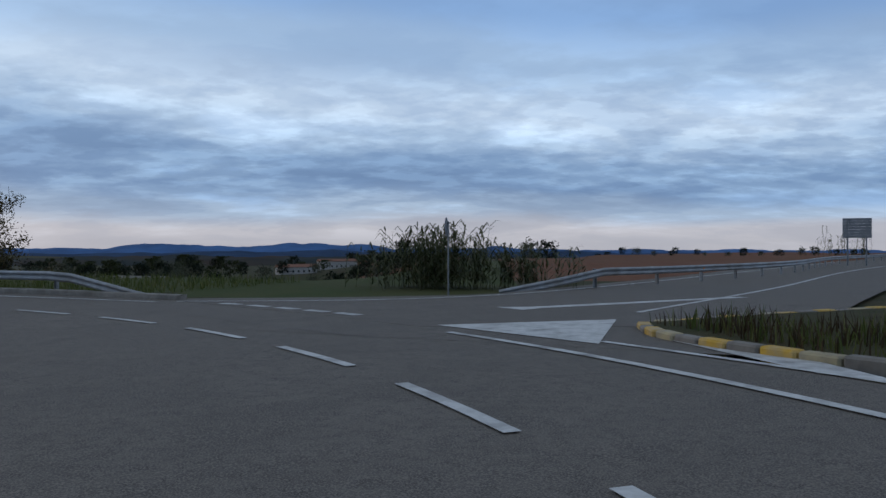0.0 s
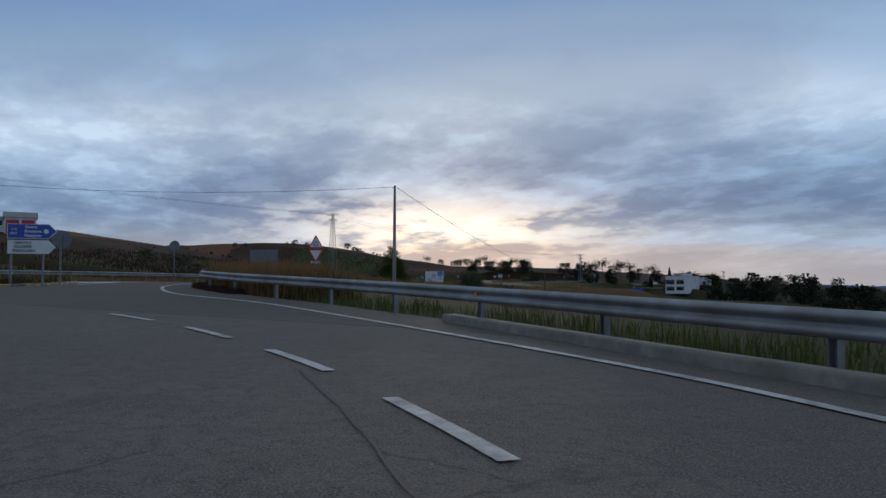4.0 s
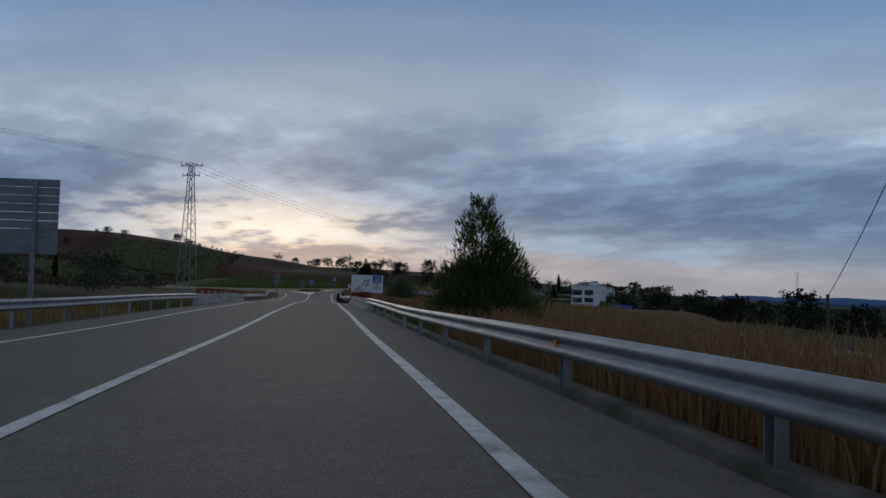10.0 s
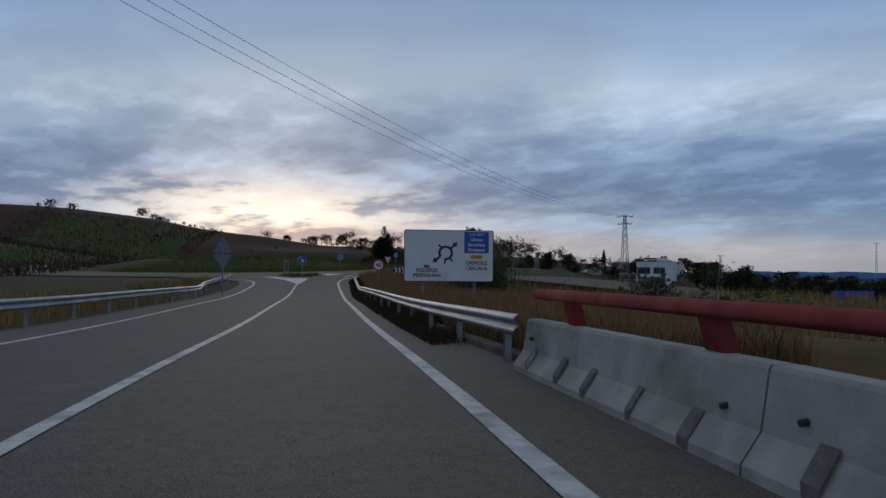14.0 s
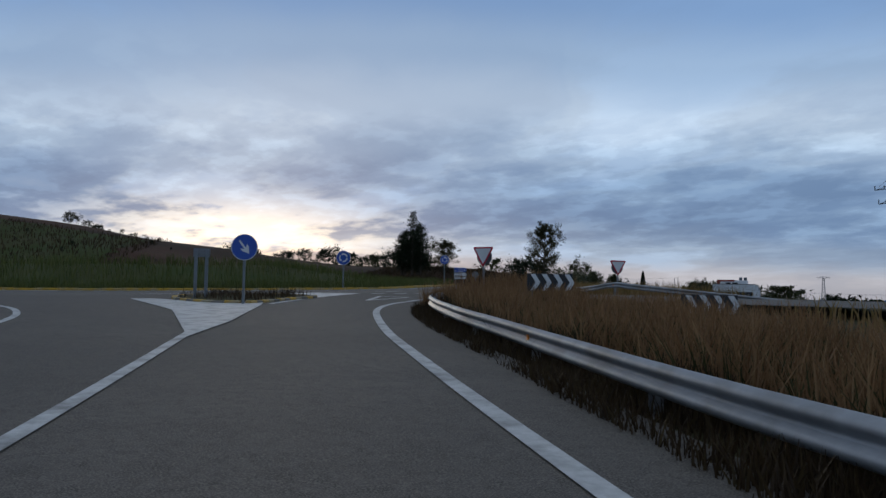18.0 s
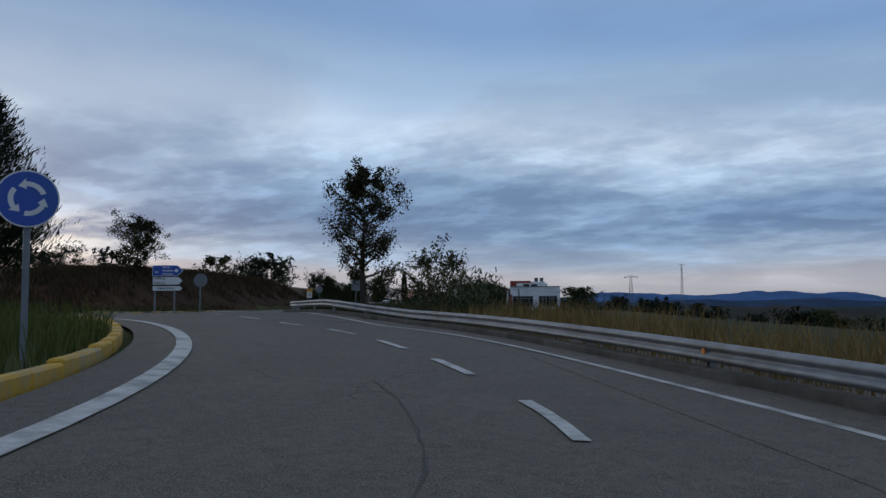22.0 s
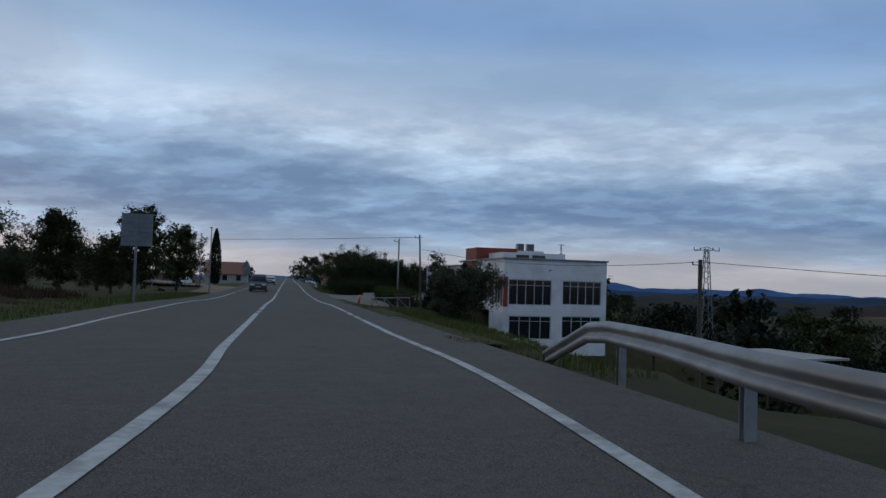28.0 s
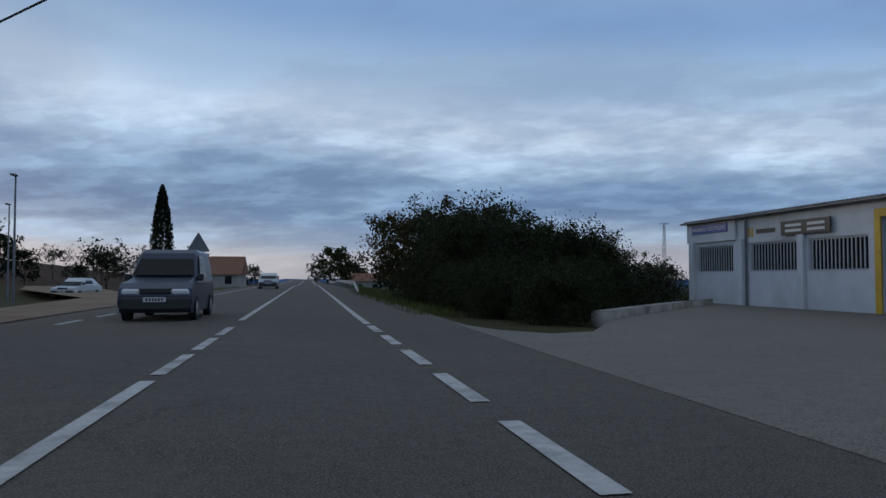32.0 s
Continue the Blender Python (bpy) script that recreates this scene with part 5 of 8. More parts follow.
def chevrons(x, y, ztop, yaw, label, n=4):
    z0 = th(x, y)
    r = sign_root(x, y, yaw, label, "chevron board", "chevron boards", z=z0)
    h, w = 0.62, 1.6
    t = ztop - z0
    for px in (-0.6, 0.6):
        post_part(r, px, 0, t - 0.1, 0.035)
    layer(r, "panel", [(-w / 2, t - h), (w / 2, t - h), (w / 2, t), (-w / 2, t)], SIGN_BLACK, 0.0, 0.02)
    for k in range(n):
        x0 = -w / 2 + 0.12 + k * w / n
        q = w / n * 0.42
        layer(r, "chevron", [(x0, t - h + 0.02), (x0 + q, t - h + 0.02), (x0 + q + 0.18, t - h / 2), (x0 + q, t - 0.02), (x0, t - 0.02), (x0 + 0.18, t - h / 2)], SIGN_WHITE, -0.021, 0.003, "white chevron")


chevrons(-219.0, 97.6, 0.98, 52, "black and white chevron board beside the slip road")
chevrons(-213.2, 98.6, 0.32, 40, "black and white chevron board beside the slip road")


def board_back(x, y, ztop, w, h, yaw, label, posts=2, slats=True):
    """The ribbed back of a large sign board."""
    z0 = th(x, y)
    r = sign_root(x, y, yaw, label, "sign board", "sign boards", z=z0)
    t = ztop - z0
    n = max(3, int(h / 0.22))
    for k in range(n):
        a = t - h + k * h / n
        layer(r, "slat", [(-w / 2, a + 0.006), (w / 2, a + 0.006), (w / 2, a + h / n - 0.006), (-w / 2, a + h / n - 0.006)], STEEL_GREY, 0.0, 0.03 + 0.004 * (k % 2))
    for k in range(posts):
        px = 0 if posts == 1 else -w * 0.32 + k * w * 0.64
        post_part(r, px, 0, t - 0.05, 0.06, -0.08)


board_back(-116.0, 31.8, 4.44, 3.5, 2.15, 62, "grey ribbed back of a large road sign on two posts")
board_back(-318.5, 202.1, 4.15, 1.5, 1.65, 29, "pale ribbed back of a sign board on one post", 1)
board_back(33, 66, 3.6, 2.2, 1.7, 330, "pale ribbed back of a sign board by the side road")
board_back(-228.6, 88.3, 1.8, 0.62, 0.34, 66, "grey back of a small sign board on the far side")


# direction board before the second roundabout
z0 = th(-175.6, 74.8)
r = sign_root(-175.6, 74.8, 62, "large white roundabout direction board with blue panel on two posts", "sign board", "sign boards", z=z0)
zb, zt, w = 0.48 - z0, 2.78 - z0, 4.0
for px in (-1.15, 1.15):
    post_part(r, px, 0, zt - 0.1, 0.06, 0.08)
layer(r, "panel", rounded([(-w / 2, zb), (w / 2, zb), (w / 2, zt), (-w / 2, zt)], 0.1), STEEL_GREY, 0.02, 0.04)
layer(r, "border", rounded([(-w / 2, zb), (w / 2, zb), (w / 2, zt), (-w / 2, zt)], 0.1), SIGN_BLACK, -0.021, 0.003, "black rim")
layer(r, "face", rounded([(-w / 2 + 0.035, zb + 0.035), (w / 2 - 0.035, zb + 0.035), (w / 2 - 0.035, zt - 0.035), (-w / 2 + 0.035, zt - 0.035)], 0.08), SIGN_WHITE, -0.025, 0.003, "white face")
ox, oz = -0.15, zb + 1.28
ringo = [(ox + 0.33 * math.cos(a), oz + 0.33 * math.sin(a)) for a in np.linspace(radians(-100), radians(215), 30)]
ringo += [(ox + 0.22 * math.cos(a), oz + 0.22 * math.sin(a)) for a in np.linspace(radians(215), radians(-100), 30)]
layer(r, "ring_symbol", ringo, SIGN_BLACK, -0.029, 0.003, "black ring")
for a, ln in ((42, 0.5), (215, 0.5)):
    d = Vector((math.cos(radians(a)), math.sin(radians(a))))
    q = Vector((-d.y, d.x))
    p = Vector((ox, oz)) + d * 0.30
    e = p + d * 0.22
    layer(r, "arrow", [tuple(p + q * 0.05), tuple(p - q * 0.05), tuple(e - q * 0.05), tuple(e - q * 0.13), tuple(e + d * 0.2), tuple(e + q * 0.13), tuple(e + q * 0.05)], SIGN_BLACK, -0.030, 0.003, "black arrow")
for a in (130, 265, -50):
    d = Vector((math.cos(radians(a)), math.sin(radians(a))))
    q = Vector((-d.y, d.x))
    p, e = Vector((ox, oz)) + d * 0.32, Vector((ox, oz)) + d * 0.48
    layer(r, "stub", [tuple(p + q * 0.04), tuple(p - q * 0.04), tuple(e - q * 0.04), tuple(e + q * 0.04)], SIGN_BLACK, -0.030, 0.003)
layer(r, "blue_panel", rounded([(0.68, zt - 1.02), (1.78, zt - 1.02), (1.78, zt - 0.07), (0.68, zt - 0.07)], 0.05), SIGN_BLUE, -0.030, 0.003, "blue panel")
for i, tx in enumerate(("E-15  AP-7", "Girona", "Barcelona", "Perpignan")):
    write(r, tx, 0.19 if i else 0.15, 1.23, zt - 0.2 - i * 0.225, SIGN_WHITE, -0.036)
layer(r, "yellow_panel", [(0.94, zt - 1.28), (1.52, zt - 1.28), (1.52, zt - 1.10), (0.94, zt - 1.10)], SIGN_YELLOW, -0.030, 0.003, "orange panel")
write(r, "GI-623", 0.15, 1.23, zt - 1.19, SIGN_BLACK, -0.036)
write(r, "ORRIOLS", 0.23, 1.23, zt - 1.46, SIGN_BLACK)
write(r, "L'ESCALA", 0.23, 1.23, zt - 1.70, SIGN_BLACK)
layer(r, "red_panel", [(-1.12, zb + 0.62), (-0.86, zb + 0.62), (-0.86, zb + 0.75), (-1.12, zb + 0.75)], SIGN_RED, -0.030, 0.003, "small red panel")
write(r, "FIGUERES", 0.23, -0.98, zb + 0.50, SIGN_BLACK)
write(r, "PERPIGNAN", 0.23, -0.98, zb + 0.28, SIGN_BLACK)


def arrow_board(x, y, zlist, w, yaw, label, z0):
    """Direction arms, each pointed at its right end."""
    r = sign_root(x, y, yaw, label, "direction sign", "direction signs", z=z0)
    t = max(q[1] for q in zlist) - z0
    for px in (-w * 0.42, w * 0.22):
        post_part(r, px, 0, t - 0.05, 0.045, 0.06)
    for lo, hi, col, lines, fg in zlist:
        a, b = lo - z0, hi - z0
        m = (a + b) / 2
        tip = (b - a) * 0.5
        o = [(-w / 2, a), (w / 2 - tip, a), (w / 2, m), (w / 2 - tip, b), (-w / 2, b)]
        layer(r, "panel", o, STEEL_GREY, 0.02, 0.03)
        layer(r, "rim", o, fg, -0.012, 0.003)
        layer(r, "face", [(-w / 2 + 0.025, a + 0.025), (w / 2 - tip - 0.01, a + 0.025), (w / 2 - 0.035, m), (w / 2 - tip - 0.01, b - 0.025), (-w / 2 + 0.025, b - 0.025)], col, -0.016, 0.003)
        for tx, sz, dx, dz in lines:
            write(r, tx, sz, dx, m + dz, fg, -0.024)
        if col is SIGN_BLUE:
            layer(r, "badge", disc(0.10, 20, w * 0.28, m), SIGN_WHITE, -0.022, 0.003, "round white badge")
    return r


zz = lv(-60.5, 15.0)
arrow_board(-60.9, 15.15, [(2.58, 3.24, SIGN_BLUE, [("Girona", 0.17, -0.05, 0.19), ("Barcelona", 0.17, 0.03, 0.0), ("Perpignan", 0.17, 0.03, -0.19), ("AP-7", 0.14, -0.74, -0.11), ("E 15", 0.12, -0.72, 0.08)], SIGN_WHITE),
                          (1.88, 2.54, SIGN_WHITE, [("ORRIOLS", 0.17, -0.38, 0.18), ("FIGUERES", 0.17, -0.36, 0.0), ("PERPIGNAN", 0.17, -0.32, -0.18)], SIGN_BLACK)], 2.0, 88, "blue and white direction arms on two posts on an island", zz)
zz = lv(-277.6, 137.2)
arrow_board(-276.6, 136.4, [(2.82, 3.44, SIGN_BLUE, [("Girona", 0.15, -0.1, 0.19), ("Barcelona", 0.15, 0.0, 0.0), ("Perpignan", 0.15, 0.0, -0.19), ("AP7", 0.12, -0.62, -0.1)], SIGN_WHITE),
                            (2.30, 2.78, SIGN_WHITE, [("ORRIOLS", 0.16, -0.45, 0.13), ("L'ESCALA", 0.16, -0.45, -0.12)], SIGN_BLACK),
                            (1.95, 2.25, SIGN_WHITE, [("CAMALLERA 6", 0.16, -0.12, 0.0)], SIGN_BLACK)], 1.7, 42, "blue and white direction arms on two posts on an island", zz)

# kilometre sign
z0 = lv(-275.0, 146.4) - 0.2
r = sign_root(-275.0, 146.4, 33, "small yellow and white kilometre sign behind the guard rail", "kilometre sign", z=z0)
t = 2.08 - z0
post_part(r, 0, 0, t - 0.1, 0.03)
layer(r, "panel", [(-0.18, t - 0.58), (0.18, t - 0.58), (0.18, t), (-0.18, t)], SIGN_YELLOW, 0.0, 0.02)
layer(r, "face", [(-0.155, t - 0.555), (0.155, t - 0.555), (0.155, t - 0.18), (-0.155, t - 0.18)], SIGN_WHITE, -0.021, 0.003, "white face")
write(r, "GI-623", 0.095, 0, t - 0.09, SIGN_BLACK, -0.028)
write(r, "km", 0.10, 0, t - 0.26, SIGN_BLUE, -0.028)
write(r, "0", 0.21, 0, t - 0.42, SIGN_BLACK, -0.028)


def pair_back(x, y, ztop, yaw, label):
    z0 = th(x, y)
    r = sign_root(x, y, yaw, label, z=z0)
    t = ztop - z0
    post_part(r, 0, 0, t - 0.2, 0.05, -0.05)
    layer(r, "panel", tri(1.33, t - 0.77), STEEL_GREY, 0.0, 0.02, "grey triangle back")
    layer(r, "panel", tri(1.33, t - 1.64, False), STEEL_GREY, 0.0, 0.02, "grey triangle back")


pair_back(-200.2, 72.3, 3.15, 66, "grey backs of two triangular signs on one post")
pair_back(-348.9, 260.7, 3.1, 29, "grey backs of two triangular signs on one post")


# concrete and wooden poles, lamps, pylons
def pole(x, y, ztop, r0, r1, label, material, name="utility_pole", square=False, zb=None, tilt=(0, 0)):
    z0 = th(x, y) if zb is None else zb
    ob = thing(name, pose(x, y, z0, *tilt, 20), label, "pole", "poles")
    bm = bmesh.new()
    cyl(bm, (0, 0, -0.4), (0, 0, ztop - z0), r0, r1, 4 if square else 10)
    sh = part("shaft", bm, material, ob)
    bm = bmesh.new()
    cyl(bm, (-0.35, 0, ztop - z0 - 0.25), (0.05, 0, ztop - z0 - 0.25), 0.02, 0.02, 6)
    cyl(bm, (-0.35, 0, ztop - z0 - 0.25), (-0.35, 0, ztop - z0 - 0.1), 0.035, 0.03, 8)
    part("insulator_arm", bm, PLASTIC_DARK, ob)
    if square:
        for k in range(9):
            bm = bmesh.new()
            z = 0.8 + k * (ztop - z0 - 1.2) / 9
            box(bm, (-r0 * 0.75, -0.02, z), (r0 * 0.75, 0.02, z + 0.05))
            part("rung", bm, PLASTIC_DARK, ob)
    return ob


pole(-93.87, 41.7, 10.1, 0.24, 0.14, "tall tapered concrete utility pole with small holes", POLE_CONCRETE, square=True)
pole(-311.2, 225.2, 4.75, 0.085, 0.055, "thin leaning dark wooden utility pole beside the hedge", WOOD_POLE, tilt=(-6.5, -2.5))
pole(-314.1, 227.7, 4.5, 0.07, 0.06, "slim pale metal pole beside the hedge", STEEL)
pole(-291.4, 206.9, 2.6, 0.12, 0.09, "dark wooden utility pole below the road", WOOD_POLE)
pole(-112.4, 68.0, 1.8, 0.1, 0.08, "short wooden pole in the field", WOOD_POLE)
pole(-207.5, 98.5, 2.3, 0.12, 0.1, "short dark wooden post in dry grass", WOOD_POLE)


def cable(points, sag, label, r=0.014):
    """A hanging wire from point to point."""
    cu = bpy.data.curves.new("cable", "CURVE")
    cu.dimensions, cu.bevel_depth, cu.bevel_resolution = "3D", r, 1
    for a, b in zip(points, points[1:]):
        sp = cu.splines.new("POLY")
        sp.points.add(20)
        for i in range(21):
            t = i / 20
            q = Vector(a).lerp(Vector(b), t)
            sp.points[i].co = (q.x, q.y, q.z - sag * 4 * t * (1 - t), 1)
    ob = new("cable", cu)
    dg = bpy.context.evaluated_depsgraph_get()
    me = bpy.data.meshes.new_from_object(ob.evaluated_get(dg))
    bpy.data.objects.remove(ob)
    me.materials.clear()
    me.materials.append(WIRE)
    tagged(new("cable", me), label, "cable", "overhead cables")


cable([(-94.0, 41.5, 9.95), (-121.2, -12.0, 12.5)], 1.3, "thin black overhead cable hanging from the concrete pole", 0.02)
cable([(-93.8, 41.9, 9.9), (-112.4, 68.0, 1.7)], 0.5, "thin black stay cable of the concrete pole", 0.018)
cable([(-311.5, 226.0, 4.55), (-352.0, 240.0, 4.7)], 0.12, "thin black cable crossing above the country road", 0.018)
cable([(-311.5, 226.0, 3.6), (-291.4, 206.9, 2.5), (-240, 190, 1.0)], 0.6, "thin black cable past the white building", 0.014)


def street_lamp(x, y, ztop, yaw, label):
    z0 = th(x, y)
    ob = thing("street_lamp", pose(x, y, z0, 0, 0, yaw), label, "street lamp", "street lamps")
    bm = bmesh.new()
    cyl(bm, (0, 0, -0.3), (0, 0, ztop - z0), 0.07, 0.04, 10)
    part("pole", bm, STEEL_GREY, ob)
    bm = bmesh.new()
    box(bm, (-0.06, -0.1, ztop - z0 - 0.02), (0.55, 0.1, ztop - z0 + 0.08), 0.03)
    part("lamp_head", bm, STEEL_GREY, ob, "flat grey lamp head")


street_lamp(-333.7, 230.4, 5.35, 300, "grey street lamp with a flat head beside the road")
street_lamp(-342.4, 241.2, 5.4, 300, "grey street lamp beside a dirt track")
street_lamp(-353.0, 252.0, 5.4, 300, "grey street lamp beside a dirt track")
street_lamp(-366.0, 263.0, 5.4, 300, "grey street lamp beside a dirt track")


def pylon(x, y, zb, ztop, base, label, arms=2, yaw=66):
    """Lattice mast with legs, lacing and cross arms."""
    ob = thing("pylon", pose(x, y, zb, 0, 0, yaw), label, "pylon", "lattice pylons")
    h = ztop - zb
    wid = lambda z: base * (1 - 0.78 * z / h) / 2
    for sx in (-1, 1):
        for sy in (-1, 1):
            bm = bmesh.new()
            cyl(bm, (sx * wid(0), sy * wid(0), -0.3), (sx * wid(h), sy * wid(h), h), 0.05, 0.04, 5)
            part("leg", bm, STEEL_GREY, ob)
    bm = bmesh.new()
    z, k = 0.0, 0
    while z < h - 0.4:
        st = max(0.5, wid(z) * 1.7)
        z2 = min(h, z + st)
        a, b = wid(z), wid(z2)
        for f in range(4):
            c, s = [(1, 0), (0, 1), (-1, 0), (0, -1)][f]
            p0 = Vector((c * a - s * a, s * a + c * a, z)) if k % 2 else Vector((c * a + s * a, s * a - c * a, z))
            p1 = Vector((c * b + s * b, s * b - c * b, z2)) if k % 2 else Vector((c * b - s * b, s * b + c * b, z2))
            cyl(bm, p0, p1, 0.026, 0.026, 4)
        z, k = z2, k + 1
    part("lacing", bm, STEEL_GREY, ob)
    for i in range(arms):
        bm = bmesh.new()
        za = h - 0.15 - i * 1.1
        L = 1.25 if i == 0 else 1.0
        for s in (-1, 1):
            cyl(bm, (0, 0, za), (s * L, 0, za - 0.1), 0.04, 0.03, 5)
            cyl(bm, (0, 0, za + 0.3), (s * L, 0, za - 0.1), 0.03, 0.03, 5)
            cyl(bm, (s * L, 0, za - 0.1), (s * L, 0, za + 0.25), 0.05, 0.04, 6)
            cyl(bm, (s * L * 0.5, 0, za), (s * L * 0.5, 0, za + 0.25), 0.05, 0.04, 6)
        part("cross_arm", bm, STEEL_GREY, ob)
    return ob


pylon(-176.0, 52.7, th(-176, 52.7), 14.4, 1.7, "grey steel lattice pylon with cross arms on rough grass", yaw=46)
pylon(-226.5, 140.6, th(-226.5, 140.6), 9.0, 1.3, "grey steel lattice pylon in the fields", yaw=20)
pylon(-289.8, 249.4, th(-289.8, 249.4), 5.2, 1.5, "grey steel lattice pylon in the valley", 1, yaw=20)
pylon(-330, 420, th(-330, 420), 14, 1.6, "distant grey lattice pylon", 1, yaw=30)
for dx in (-1.2, 0, 1.2):
    cable([(-176.0 + dx * 0.4, 52.7 + dx, 14.3), (-226.5 + dx * 0.4, 140.6 + dx, 8.9)], 2.5, "thin power line between two pylons", 0.012)
    cable([(-176.0 + dx * 0.4, 52.7 + dx, 14.3), (-130 + dx, -90, 26)], 2.5, "thin power line between two pylons", 0.012)

# ---- buildings ----
def eframe(s, n, z):
    """Local frame of the country road: x along it, y to its right."""
    x, y = E(s, n)
    m = Matrix.Identity(4)
    m.col[0] = (EU[0], EU[1], 0, 0)
    m.col[1] = (EN[0], EN[1], 0, 0)
    m.col[2] = (0, 0, -1, 0)
    m = Matrix(((EU[0], -EN[0], 0, x), (EU[1], -EN[1], 0, y), (0, 0, 1, z), (0, 0, 0, 1)))
    return m      # y runs to the left of the road, towards the traffic


def wall_with_holes(axis, at, thick, a0, a1, z0, z1, holes):
    """A wall slab along x (axis 0) or y (axis 1) with window openings cut through: holes are (a, b, lo, hi)."""
    bm = bmesh.new()
    cuts_a = sorted({a0, a1, *[h[0] for h in holes], *[h[1] for h in holes]})
    cuts_z = sorted({z0, z1, *[h[2] for h in holes], *[h[3] for h in holes]})
    for i in range(len(cuts_a) - 1):
        for j in range(len(cuts_z) - 1):
            ca, cz = (cuts_a[i] + cuts_a[i + 1]) / 2, (cuts_z[j] + cuts_z[j + 1]) / 2
            if any(h[0] < ca < h[1] and h[2] < cz < h[3] for h in holes):
                continue
            if axis == 0:
                box(bm, (cuts_a[i], at, cuts_z[j]), (cuts_a[i + 1], at + thick, cuts_z[j + 1]))
            else:
                box(bm, (at, cuts_a[i], cuts_z[j]), (at + thick, cuts_a[i + 1], cuts_z[j + 1]))
    bmesh.ops.remove_doubles(bm, verts=bm.verts, dist=0.001)
    bm.faces.ensure_lookup_table()
    seen = {}
    for f in bm.faces:
        seen.setdefault(tuple(sorted(v.index for v in f.verts)), []).append(f)
    dup = [f for fs in seen.values() if len(fs) > 1 for f in fs]
    bmesh.ops.delete(bm, geom=dup, context="FACES_ONLY")
    return bm


def glazing(root, axis, at, h, mull=4, transom=True, bars=False, sign=1, frame_m=None):
    """Frame, mullions and pane in one opening."""
    a, b, lo, hi = h
    win = new("window")
    win.empty_display_size = 0.1
    win.parent = root
    fm = frame_m or FRAME_GREY

    def slab(bm, p0, p1, q0, q1, d0, d1):
        d0, d1 = at + sign * d0, at + sign * d1
        lo_, hi_ = min(d0, d1), max(d0, d1)
        if axis == 0:
            box(bm, (p0, lo_, q0), (p1, hi_, q1))
        else:
            box(bm, (lo_, p0, q0), (hi_, p1, q1))
    bm = bmesh.new()
    for p0, p1, q0, q1 in ((a, a + 0.06, lo, hi), (b - 0.06, b, lo, hi), (a + 0.06, b - 0.06, lo, lo + 0.06), (a + 0.06, b - 0.06, hi - 0.06, hi)):
        slab(bm, p0, p1, q0, q1, 0.06, 0.13)
    part("window_frame", bm, fm, win)
    for k in range(1, mull):
        bm = bmesh.new()
        x = a + (b - a) * k / mull
        w = 0.025 if not bars else 0.02
        slab(bm, x - w, x + w, lo + 0.06, hi - 0.06, 0.05 if not bars else 0.02, 0.12 if not bars else 0.05)
        part("mullion" if not bars else "bar", bm, fm, win)
    if transom:
        bm = bmesh.new()
        z = lo + (hi - lo) * 0.78
        slab(bm, a + 0.06, b - 0.06, z - 0.02, z + 0.02, 0.055, 0.125)
        part("transom", bm, fm, win)
    bm = bmesh.new()
    slab(bm, a + 0.02, b - 0.02, lo + 0.02, hi - 0.02, 0.14, 0.15)
    part("pane", bm, WINDOW_DARK, win)


